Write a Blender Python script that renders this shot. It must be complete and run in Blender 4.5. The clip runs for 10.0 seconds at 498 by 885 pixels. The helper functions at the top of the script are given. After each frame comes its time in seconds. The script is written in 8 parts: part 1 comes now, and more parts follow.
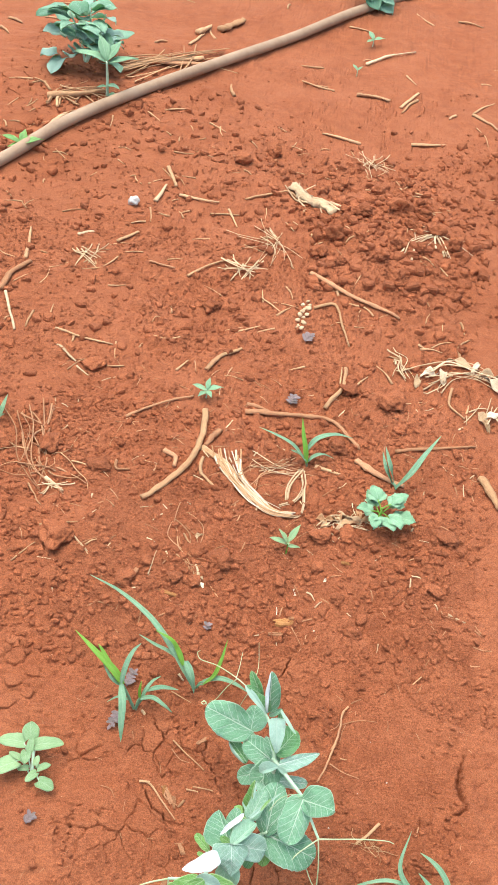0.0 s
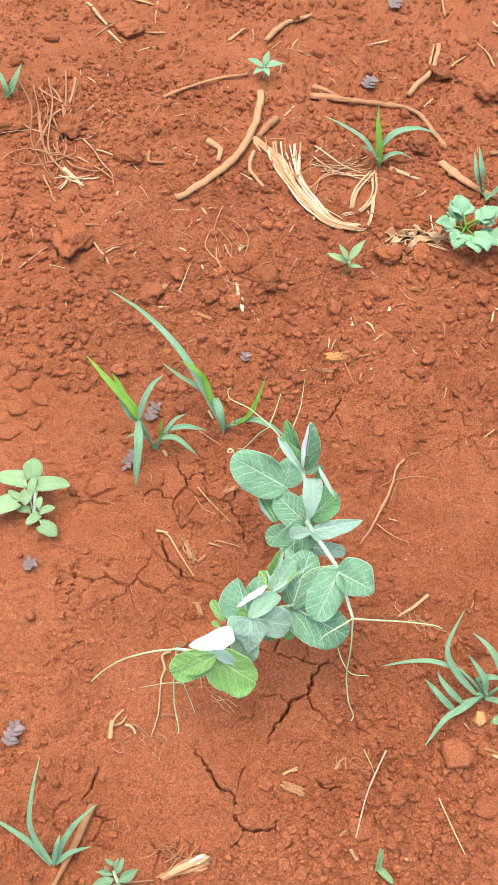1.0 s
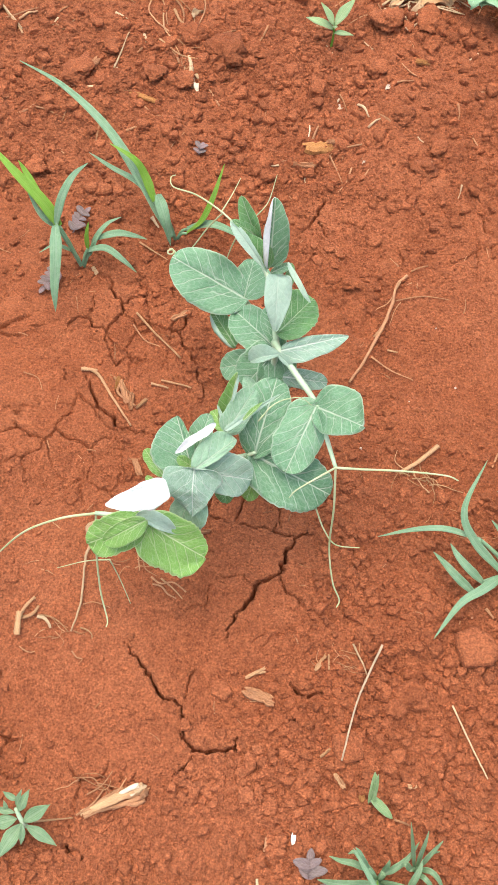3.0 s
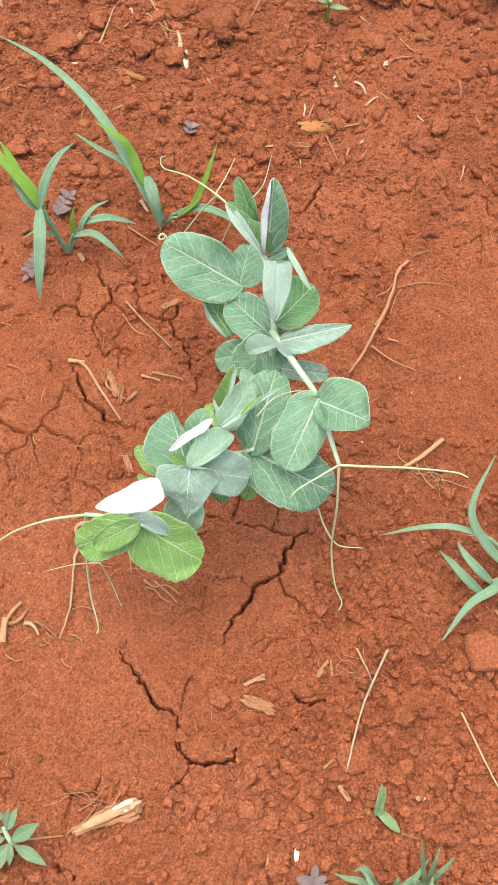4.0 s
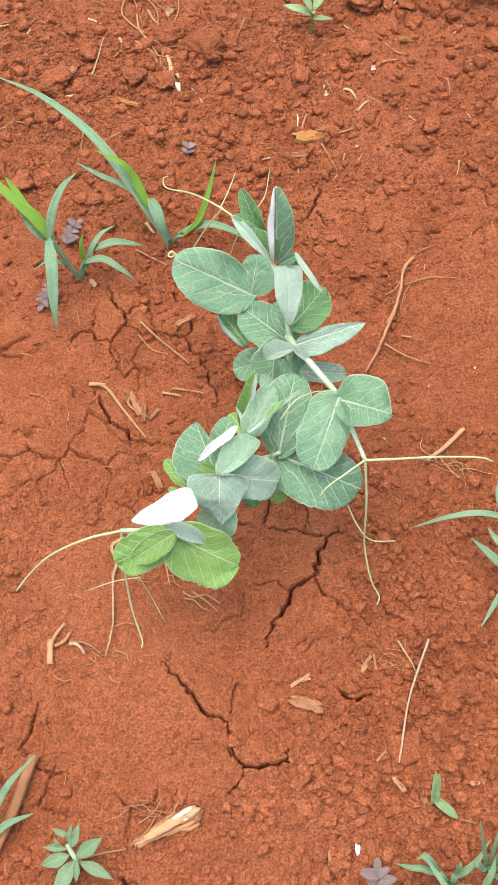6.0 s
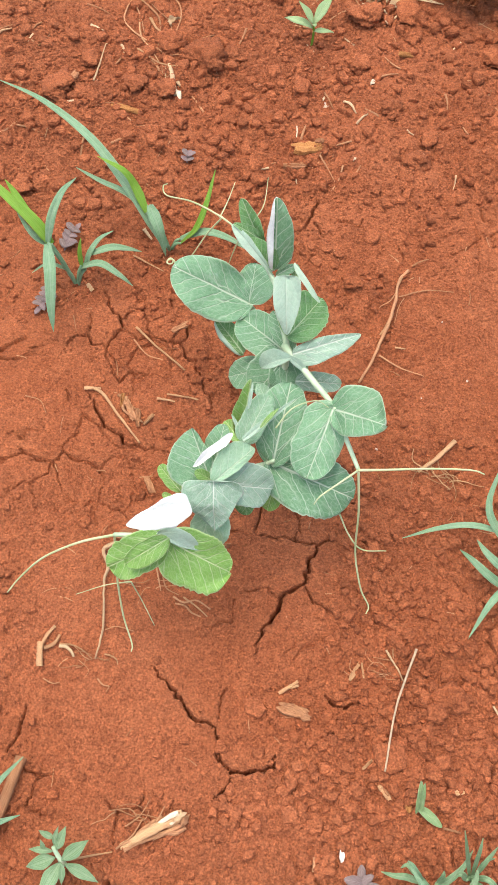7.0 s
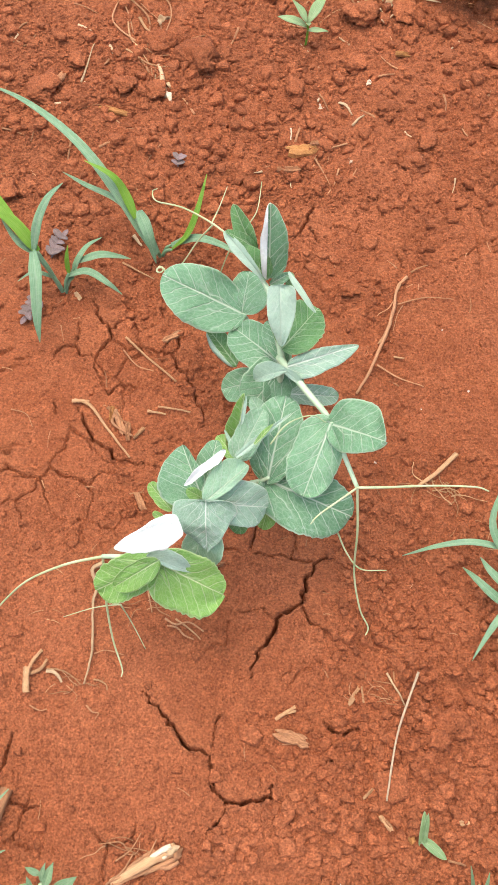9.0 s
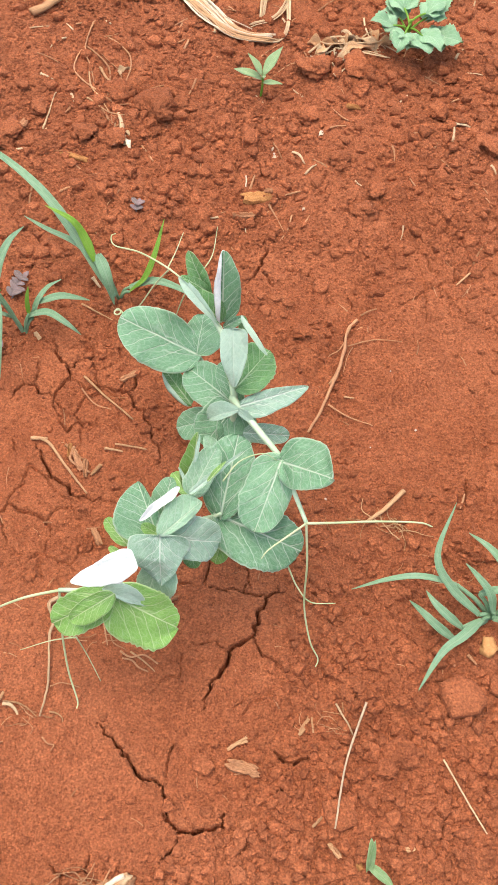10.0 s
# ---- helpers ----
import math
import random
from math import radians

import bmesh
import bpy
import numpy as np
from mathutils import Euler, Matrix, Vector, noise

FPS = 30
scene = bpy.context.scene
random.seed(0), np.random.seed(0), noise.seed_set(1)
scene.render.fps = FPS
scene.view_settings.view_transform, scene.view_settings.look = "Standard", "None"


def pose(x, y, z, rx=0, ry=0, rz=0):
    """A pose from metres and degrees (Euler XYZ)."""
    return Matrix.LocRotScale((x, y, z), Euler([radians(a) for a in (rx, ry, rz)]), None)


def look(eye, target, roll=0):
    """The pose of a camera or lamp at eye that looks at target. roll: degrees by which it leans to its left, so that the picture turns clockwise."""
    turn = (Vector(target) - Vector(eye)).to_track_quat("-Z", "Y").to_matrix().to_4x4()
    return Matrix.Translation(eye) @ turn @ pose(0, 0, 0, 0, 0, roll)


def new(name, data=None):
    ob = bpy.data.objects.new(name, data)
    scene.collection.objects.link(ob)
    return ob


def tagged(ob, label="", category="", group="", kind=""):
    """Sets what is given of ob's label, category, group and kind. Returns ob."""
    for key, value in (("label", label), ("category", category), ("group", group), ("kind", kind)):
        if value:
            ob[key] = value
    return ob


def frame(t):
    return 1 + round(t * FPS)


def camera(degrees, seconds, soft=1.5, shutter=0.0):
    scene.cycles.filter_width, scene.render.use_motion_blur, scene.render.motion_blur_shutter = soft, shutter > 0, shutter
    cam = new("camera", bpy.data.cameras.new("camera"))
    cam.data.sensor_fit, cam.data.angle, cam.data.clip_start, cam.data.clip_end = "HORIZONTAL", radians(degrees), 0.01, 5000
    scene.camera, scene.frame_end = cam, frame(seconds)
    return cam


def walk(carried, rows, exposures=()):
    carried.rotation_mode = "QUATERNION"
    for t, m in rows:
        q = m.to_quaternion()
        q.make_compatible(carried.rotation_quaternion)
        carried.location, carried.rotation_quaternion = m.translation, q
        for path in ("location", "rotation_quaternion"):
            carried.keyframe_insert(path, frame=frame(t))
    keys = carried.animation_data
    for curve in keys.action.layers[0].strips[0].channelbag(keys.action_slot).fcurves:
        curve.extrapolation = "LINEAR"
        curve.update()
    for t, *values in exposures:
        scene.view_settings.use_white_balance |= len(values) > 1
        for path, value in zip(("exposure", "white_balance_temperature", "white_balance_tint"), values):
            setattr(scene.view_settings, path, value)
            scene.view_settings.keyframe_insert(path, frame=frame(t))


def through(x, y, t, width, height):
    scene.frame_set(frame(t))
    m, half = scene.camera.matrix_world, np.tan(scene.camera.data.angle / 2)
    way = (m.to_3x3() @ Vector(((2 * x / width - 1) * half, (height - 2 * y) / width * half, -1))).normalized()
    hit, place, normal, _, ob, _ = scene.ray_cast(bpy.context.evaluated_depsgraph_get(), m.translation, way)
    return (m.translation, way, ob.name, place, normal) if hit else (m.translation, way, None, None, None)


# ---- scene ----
cam = camera(27.11, 10.0, soft=0.8)
PATH = [
    (0, (-0.02027, -0.22314, 0.72309), (-0.04220, 0.13956, 0.37963), 6.377),
    (0.5, (-0.03230, -0.16278, 0.67759), (-0.03849, 0.14211, 0.28135), 9.515),
    (1, (-0.00463, -0.11788, 0.61827), (-0.03790, 0.13058, 0.18565), 5.777),
    (1.5, (0.01483, -0.12012, 0.56215), (-0.01946, 0.10439, 0.11670), 4.565),
    (2, (0.02275, -0.10270, 0.51123), (-0.00217, 0.12226, 0.06539), 4.858),
    (2.5, (0.01775, -0.08717, 0.46704), (-0.00690, 0.12181, 0.01348), 6.231),
    (2.7, (0.02056, -0.08239, 0.46145), (-0.00658, 0.12672, 0.00809), 5.496),
    (3.8, (0.01495, -0.06290, 0.44262), (-0.00742, 0.14350, -0.01225), 5.327),
    (4, (0.01348, -0.06277, 0.43750), (-0.00490, 0.14174, -0.01839), 6.812),
    (4.5, (0.01508, -0.06163, 0.43686), (-0.00997, 0.14062, -0.01972), 3.522),
    (5, (0.01177, -0.07214, 0.43116), (-0.01013, 0.12386, -0.02830), 4.376),
    (5.5, (0.01321, -0.07320, 0.43757), (-0.00372, 0.13404, -0.01714), 3.464),
    (5.7, (0.01262, -0.07181, 0.43963), (-0.01526, 0.13867, -0.01305), -0.753),
    (6.8, (0.00628, -0.07280, 0.44480), (-0.01531, 0.14071, -0.00680), 2.779),
    (7, (0.00684, -0.07338, 0.44484), (-0.01353, 0.14231, -0.00579), 2.896),
    (7.5, (0.00532, -0.07070, 0.44670), (-0.01693, 0.15481, 0.00099), 2.770),
    (8, (0.00642, -0.06838, 0.44427), (-0.01310, 0.15780, -0.00122), 3.419),
    (8.5, (0.00700, -0.06358, 0.43957), (-0.00858, 0.15645, -0.00914), 4.655),
    (9, (0.00635, -0.06042, 0.43163), (-0.01231, 0.15605, -0.01869), 2.997),
    (9.5, (0.00721, -0.05871, 0.43242), (-0.00303, 0.16161, -0.01631), 4.950),
    (10, (0.00951, -0.06593, 0.44523), (0.00764, 0.16815, 0.00341), 7.171),
]
walk(cam, [(t, look(eye, target, roll)) for t, eye, target, roll in PATH],
     exposures=[(0.0, 0.90, 5950, 1), (1.0, 0.91, 6150, 2.5), (2.0, 0.89, 6300, 4.5), (2.7, 0.83, 6400, 8), (4.0, 0.77, 6500, 10), (10.0, 0.77, 6500, 10)])

# ---- light: a bright overcast sky with a broad, weak sun ----
world = bpy.data.worlds.new("sky")
scene.world = world
world.use_nodes = True
wn = world.node_tree
sky = wn.nodes.new("ShaderNodeTexSky")
sky.sky_type, sky.sun_disc = "NISHITA", False
sky.sun_elevation, sky.sun_rotation = radians(79), radians(-58)
sky.air_density, sky.dust_density, sky.ozone_density = 1.0, 5.0, 1.0
wn.links.new(sky.outputs["Color"], wn.nodes["Background"].inputs["Color"])
wn.nodes["Background"].inputs["Strength"].default_value = 0.19
sun = new("sun", bpy.data.lights.new("sun", "SUN"))
sun.data.energy, sun.data.angle, sun.data.color = 1.3, radians(80), (1.0, 0.96, 0.9)
sun.matrix_world = look((-0.16, 0.10, 0.98), (0, 0, 0))


# ---- materials ----
def shader(name, rough=0.9):
    m = bpy.data.materials.new(name)
    m.use_nodes = True
    nt = m.node_tree
    b = nt.nodes["Principled BSDF"]
    b.inputs["Roughness"].default_value = rough
    b.inputs["Specular IOR Level"].default_value = 0.25
    return m, nt, b


def add(nt, kind, ins=None, **props):
    n = nt.nodes.new("ShaderNode" + kind)
    for k, v in props.items():
        if k == "operation":
            n.operation = v
        elif k == "data_type":
            n.data_type = v
        elif k == "feature":
            n.feature = v
        elif k == "blend_type":
            n.blend_type = v
    for k, v in (ins or {}).items():
        if isinstance(v, bpy.types.NodeSocket):
            nt.links.new(v, n.inputs[k])
        else:
            n.inputs[k].default_value = v
    return n


def noise_of(nt, vec, scale, detail=4.0, rough=0.6):
    return add(nt, "TexNoise", {"Vector": vec, "Scale": scale, "Detail": detail, "Roughness": rough}).outputs["Fac"]


def ramp(nt, fac, *stops):
    r = nt.nodes.new("ShaderNodeValToRGB")
    e = r.color_ramp.elements
    while len(e) < len(stops):
        e.new(0.5)
    for k, (p, c) in zip(e, stops):
        k.position, k.color = p, (*c, 1)
    nt.links.new(fac, r.inputs["Fac"])
    return r.outputs["Color"]


def blend(nt, fac, a, b, how="MIX"):
    n = nt.nodes.new("ShaderNodeMix")
    n.data_type, n.blend_type = "RGBA", how
    for sock, v in ((n.inputs[0], fac), (n.inputs[6], a), (n.inputs[7], b)):
        if isinstance(v, bpy.types.NodeSocket):
            nt.links.new(v, sock)
        else:
            sock.default_value = v if isinstance(v, (int, float)) else (*v, 1)
    return n.outputs[2]


def num(nt, op, a, b=0.0, c=None):
    ins = {0: a, 1: b}
    if c is not None:
        ins[2] = c
    return add(nt, "Math", ins, operation=op).outputs[0]


def bump(nt, b, height, strength, distance, under=None):
    n = add(nt, "Bump", {"Height": height, "Strength": strength, "Distance": distance})
    if under is not None:
        nt.links.new(under, n.inputs["Normal"])
    nt.links.new(n.outputs["Normal"], b.inputs["Normal"])
    return n.outputs["Normal"]


def soil_material(name, tone=1.0, piece=False):
    m, nt, b = shader(name, 0.95)
    p = add(nt, "NewGeometry").outputs["Position"]
    broad = noise_of(nt, p, 9.0, 5.0)
    mid = noise_of(nt, p, 55.0, 6.0, 0.65)
    fine = noise_of(nt, p, 620.0, 3.0, 0.7)
    col = ramp(nt, mid, (0.28, (0.258 * tone, 0.0755 * tone, 0.0270 * tone)), (0.5, (0.312 * tone, 0.0955 * tone, 0.0355 * tone)), (0.72, (0.370 * tone, 0.123 * tone, 0.049 * tone)))
    col = blend(nt, ramp(nt, broad, (0.38, (0, 0, 0)), (0.68, (0.8, 0.8, 0.8))), col, (0.384 * tone, 0.130 * tone, 0.055 * tone))
    grit = ramp(nt, fine, (0.30, (0.78, 0.76, 0.74)), (0.5, (1, 1, 1)), (0.70, (1.18, 1.16, 1.14)))
    col = blend(nt, 1.0, col, grit, "MULTIPLY")
    # Speckle: lighter grains, and the shade of tiny pits put into the colour.
    dots = noise_of(nt, p, 1050.0, 3.0, 0.65)
    col = blend(nt, 1.0, col, ramp(nt, dots, (0.36, (0.74, 0.72, 0.70)), (0.5, (1, 1, 1)), (0.64, (1.22, 1.22, 1.22))), "MULTIPLY")
    specks = add(nt, "TexVoronoi", {"Vector": p, "Scale": 260.0}).outputs
    pick = num(nt, "GREATER_THAN", num(nt, "MULTIPLY", specks["Color"], 1.0), 0.93)
    near = num(nt, "LESS_THAN", specks["Distance"], 0.15)
    col = blend(nt, num(nt, "MULTIPLY", num(nt, "MULTIPLY", pick, near), 0.5), col, (0.62, 0.34, 0.2))
    if piece:
        rnd = add(nt, "ObjectInfo").outputs["Random"]
        isl = add(nt, "NewGeometry").outputs["Random Per Island"]
        vary = num(nt, "FRACT", num(nt, "ADD", rnd, isl))
        col = blend(nt, 1.0, col, ramp(nt, vary, (0.0, (0.80, 0.78, 0.76)), (1.0, (1.14, 1.13, 1.12))), "MULTIPLY")
    bent = add(nt, "VectorMath", {0: p, 1: add(nt, "VectorMath", {0: add(nt, "TexNoise", {"Vector": p, "Scale": 300.0}).outputs["Color"], 1: (0.0016, 0.0016, 0.0016)}, operation="MULTIPLY").outputs[0]}, operation="ADD").outputs[0]
    sand = add(nt, "TexVoronoi", {"Vector": bent, "Scale": 1050.0}).outputs["Distance"]
    # Grain edges are darkened in the colour to stand for shade in the gaps.
    col = blend(nt, 1.0, col, ramp(nt, sand, (0.15, (1.12, 1.12, 1.12)), (0.75, (0.88, 0.86, 0.84))), "MULTIPLY")
    nt.links.new(col, b.inputs["Base Color"])
    first = bump(nt, b, noise_of(nt, p, 240.0, 5.0, 0.7), 0.8, 0.0022)
    grain = add(nt, "TexVoronoi", {"Vector": bent, "Scale": 520.0}).outputs["Distance"]
    second = bump(nt, b, num(nt, "MULTIPLY", grain, -1.0), 0.25, 0.0009, first)
    third = bump(nt, b, num(nt, "MULTIPLY", sand, -1.0), 0.6, 0.0007, second)
    bump(nt, b, noise_of(nt, p, 900.0, 3.0, 0.7), 0.9, 0.0011, third)
    return m


def leaf_material(name, dark, light, vein, veins=7.0, rough=0.5, through=0.22, blotch=0.35, vein_amount=0.75):
    m, nt, b = shader(name, rough)
    uv = add(nt, "UVMap").outputs["UV"]
    p = add(nt, "NewGeometry").outputs["Position"]
    xy = add(nt, "SeparateXYZ", {0: uv}).outputs
    side = num(nt, "MULTIPLY", num(nt, "ABSOLUTE", num(nt, "SUBTRACT", xy["Y"], 0.5)), 2.0)
    wob = noise_of(nt, p, 160.0, 3.0)
    wave = num(nt, "FRACT", num(nt, "ADD", num(nt, "SUBTRACT", num(nt, "MULTIPLY", num(nt, "POWER", xy["X"], 0.8), veins), num(nt, "MULTIPLY", num(nt, "POWER", side, 0.85), veins * 0.62)), num(nt, "MULTIPLY", wob, 1.0)))
    if veins == 0:
        wave = num(nt, "FRACT", num(nt, "MULTIPLY", side, 4.0))
    lines = num(nt, "SUBTRACT", 1.0, num(nt, "MULTIPLY", num(nt, "ABSOLUTE", num(nt, "SUBTRACT", wave, 0.5)), 9.0 if veins else 5.0))
    lines = num(nt, "MAXIMUM", lines, 0.0)
    lines = num(nt, "MULTIPLY", lines, num(nt, "SUBTRACT", 1.0, num(nt, "MULTIPLY", side, 0.75)))
    rib = num(nt, "MAXIMUM", num(nt, "SUBTRACT", 1.0, num(nt, "MULTIPLY", side, 16.0)), 0.0)
    lines = num(nt, "MINIMUM", num(nt, "ADD", lines, rib), 1.0)
    net = add(nt, "TexVoronoi", {"Vector": p, "Scale": 300.0}, feature="DISTANCE_TO_EDGE").outputs["Distance"]
    net = num(nt, "MULTIPLY", num(nt, "MAXIMUM", num(nt, "SUBTRACT", 1.0, num(nt, "MULTIPLY", net, 13.0)), 0.0), 0.15)
    col = blend(nt, noise_of(nt, p, 75.0, 5.0), dark, light)
    rnd = add(nt, "ObjectInfo").outputs["Random"]
    col = blend(nt, 1.0, col, ramp(nt, rnd, (0.0, (0.8, 0.84, 0.8)), (1.0, (1.14, 1.1, 1.12))), "MULTIPLY")
    bloom = ramp(nt, noise_of(nt, p, 240.0, 6.0, 0.75), (0.48, (0, 0, 0)), (0.75, (blotch, blotch, blotch)))
    col = blend(nt, bloom, col, vein)
    col = blend(nt, num(nt, "MAXIMUM", num(nt, "MULTIPLY", lines, vein_amount), net), col, vein)
    edge = ramp(nt, side, (0.95, (0, 0, 0)), (1.0, (0.5, 0.5, 0.5)))
    col = blend(nt, edge, col, vein)
    nt.links.new(col, b.inputs["Base Color"])
    bump(nt, b, num(nt, "ADD", num(nt, "MULTIPLY", lines, -0.5), noise_of(nt, p, 300.0, 4.0)), 0.5, 0.0008)
    t = add(nt, "BsdfTranslucent", {"Color": blend(nt, 0.5, col, (0.25, 0.5, 0.08))})
    mix = add(nt, "MixShader", {0: through, 1: b.outputs[0], 2: t.outputs[0]})
    nt.links.new(mix.outputs[0], nt.nodes["Material Output"].inputs["Surface"])
    return m


def pea_material(name, dark, light, vein, rough=0.45, through=0.3, fleck=0.3, vein_amount=0.9, tint=(0.25, 0.5, 0.08)):
    """A pea leaf: midrib, a fan of veins from the base, side veins that branch, a fine net and waxy silver flecks.
    UVMap holds the place in the blade in leaf lengths; the second map, span, the distance from the rib to the margin."""
    m, nt, b = shader(name, rough)
    uv = add(nt, "UVMap").outputs["UV"]
    span = nt.nodes.new("ShaderNodeUVMap")
    span.uv_map = "span"
    p = add(nt, "NewGeometry").outputs["Position"]
    rnd = add(nt, "ObjectInfo").outputs["Random"]
    xy = add(nt, "SeparateXYZ", {0: uv}).outputs
    across = num(nt, "MULTIPLY", num(nt, "SUBTRACT", xy["Y"], 0.5), 2.0)
    y = num(nt, "ABSOLUTE", across)
    other = num(nt, "MULTIPLY", num(nt, "SIGN", across), 0.31)
    wob = num(nt, "SUBTRACT", noise_of(nt, p, 110.0, 2.0), 0.5)
    fine = num(nt, "SUBTRACT", noise_of(nt, p, 420.0, 2.0), 0.5)
    s = num(nt, "SUBTRACT", xy["X"], num(nt, "MULTIPLY", num(nt, "POWER", y, 0.9), 0.95))
    s = num(nt, "ADD", s, num(nt, "ADD", num(nt, "MULTIPLY", wob, 0.11), num(nt, "MULTIPLY", fine, 0.022)))

    def line(value, count, width):
        f = num(nt, "FRACT", num(nt, "ADD", num(nt, "MULTIPLY", value, count), num(nt, "ADD", rnd, other)))
        d = num(nt, "ABSOLUTE", num(nt, "SUBTRACT", f, 0.5))
        return num(nt, "MAXIMUM", num(nt, "SUBTRACT", 1.0, num(nt, "MULTIPLY", d, 1.0 / width)), 0.0)

    edge = add(nt, "SeparateXYZ", {0: span.outputs["UV"]}).outputs["Y"]
    fade = num(nt, "SUBTRACT", 1.0, num(nt, "MULTIPLY", num(nt, "POWER", edge, 2.0), 0.55))
    pin = num(nt, "MULTIPLY", line(s, 5.6, 0.075), num(nt, "MULTIPLY", fade, num(nt, "GREATER_THAN", s, 0.06)))
    thin = num(nt, "MULTIPLY", line(num(nt, "ADD", s, num(nt, "MULTIPLY", wob, 0.10)), 15.0, 0.16), 0.10)
    ang = num(nt, "ADD", num(nt, "ARCTAN2", y, num(nt, "ADD", xy["X"], 0.05)), num(nt, "ADD", num(nt, "MULTIPLY", wob, 0.30), num(nt, "MULTIPLY", fine, 0.07)))
    reach = num(nt, "MAXIMUM", num(nt, "SUBTRACT", 1.0, num(nt, "MULTIPLY", num(nt, "ADD", xy["X"], y), 1.25)), 0.0)
    fan = num(nt, "MULTIPLY", line(ang, 2.4, 0.08), num(nt, "MINIMUM", num(nt, "MULTIPLY", reach, 1.6), 1.0))
    rib = num(nt, "MAXIMUM", num(nt, "SUBTRACT", 1.0, num(nt, "DIVIDE", y, num(nt, "SUBTRACT", 0.022, num(nt, "MULTIPLY", xy["X"], 0.013)))), 0.0)
    lines = num(nt, "MAXIMUM", num(nt, "MAXIMUM", pin, thin), num(nt, "MAXIMUM", fan, num(nt, "MULTIPLY", rib, 1.3)))
    cells = add(nt, "CombineXYZ", {"X": num(nt, "MULTIPLY", s, 15.0), "Y": num(nt, "MULTIPLY", across, 22.0), "Z": rnd}).outputs[0]
    net = add(nt, "TexVoronoi", {"Vector": cells, "Scale": 1.0}, feature="DISTANCE_TO_EDGE").outputs["Distance"]
    net = num(nt, "MULTIPLY", num(nt, "MAXIMUM", num(nt, "SUBTRACT", 1.0, num(nt, "MULTIPLY", net, 9.0)), 0.0), 0.26)
    lines = num(nt, "MINIMUM", num(nt, "MAXIMUM", num(nt, "MULTIPLY", lines, vein_amount), net), 1.0)
    col = blend(nt, noise_of(nt, p, 70.0, 5.0), dark, light)
    col = blend(nt, 1.0, col, ramp(nt, rnd, (0.0, (0.84, 0.88, 0.85)), (1.0, (1.13, 1.10, 1.12))), "MULTIPLY")
    col = blend(nt, 1.0, col, ramp(nt, noise_of(nt, p, 700.0, 4.0, 0.7), (0.32, (0.88, 0.90, 0.88)), (0.68, (1.12, 1.10, 1.12))), "MULTIPLY")
    where = ramp(nt, noise_of(nt, p, 60.0, 3.0), (0.45, (0.15, 0.15, 0.15)), (0.62, (1, 1, 1)))
    spots = ramp(nt, noise_of(nt, p, 480.0, 5.0, 0.7), (0.54, (0, 0, 0)), (0.66, (fleck, fleck, fleck)))
    col = blend(nt, blend(nt, 1.0, where, spots, "MULTIPLY"), col, (0.66, 0.75, 0.68))
    col = blend(nt, lines, col, vein)
    col = blend(nt, ramp(nt, edge, (0.94, (0, 0, 0)), (0.985, (0.6, 0.6, 0.6))), col, vein)
    nt.links.new(col, b.inputs["Base Color"])
    bump(nt, b, num(nt, "ADD", num(nt, "MULTIPLY", lines, -0.7), noise_of(nt, p, 260.0, 4.0)), 0.7, 0.0009)
    t = add(nt, "BsdfTranslucent", {"Color": blend(nt, 0.5, col, tint)})
    mix = add(nt, "MixShader", {0: through, 1: b.outputs[0], 2: t.outputs[0]})
    nt.links.new(mix.outputs[0], nt.nodes["Material Output"].inputs["Surface"])
    return m


def fibre_material(name, dark, light, scale=1.0, rough=0.85, dusty=0.5):
    """Dry plant fibre, streaked along its length (the mesh's u)."""
    m, nt, b = shader(name, rough)
    uv = add(nt, "UVMap").outputs["UV"]
    p = add(nt, "NewGeometry").outputs["Position"]
    stretched = add(nt, "VectorMath", {0: uv, 1: (3.0, 14.0, 1.0)}, operation="MULTIPLY").outputs[0]
    streak = noise_of(nt, stretched, 3.0 * scale, 5.0, 0.7)
    col = ramp(nt, streak, (0.3, dark), (0.68, light))
    rnd = add(nt, "ObjectInfo").outputs["Random"]
    isl = add(nt, "NewGeometry").outputs["Random Per Island"]
    vary = num(nt, "FRACT", num(nt, "ADD", rnd, isl))
    col = blend(nt, 1.0, col, ramp(nt, vary, (0.0, (0.72, 0.66, 0.6)), (1.0, (1.15, 1.15, 1.15))), "MULTIPLY")
    dust = ramp(nt, noise_of(nt, p, 120.0, 5.0, 0.7), (0.46, (0, 0, 0)), (0.72, (dusty, dusty, dusty)))
    col = blend(nt, dust, col, (0.36, 0.12, 0.06))
    nt.links.new(col, b.inputs["Base Color"])
    bump(nt, b, streak, 0.7, 0.0008)
    return m


def plain_material(name, a, c, scale, rough, height=0.0006):
    m, nt, b = shader(name, rough)
    p = add(nt, "NewGeometry").outputs["Position"]
    f = noise_of(nt, p, scale, 6.0, 0.7)
    nt.links.new(ramp(nt, f, (0.35, a), (0.68, c)), b.inputs["Base Color"])
    bump(nt, b, f, 0.6, height)
    return m


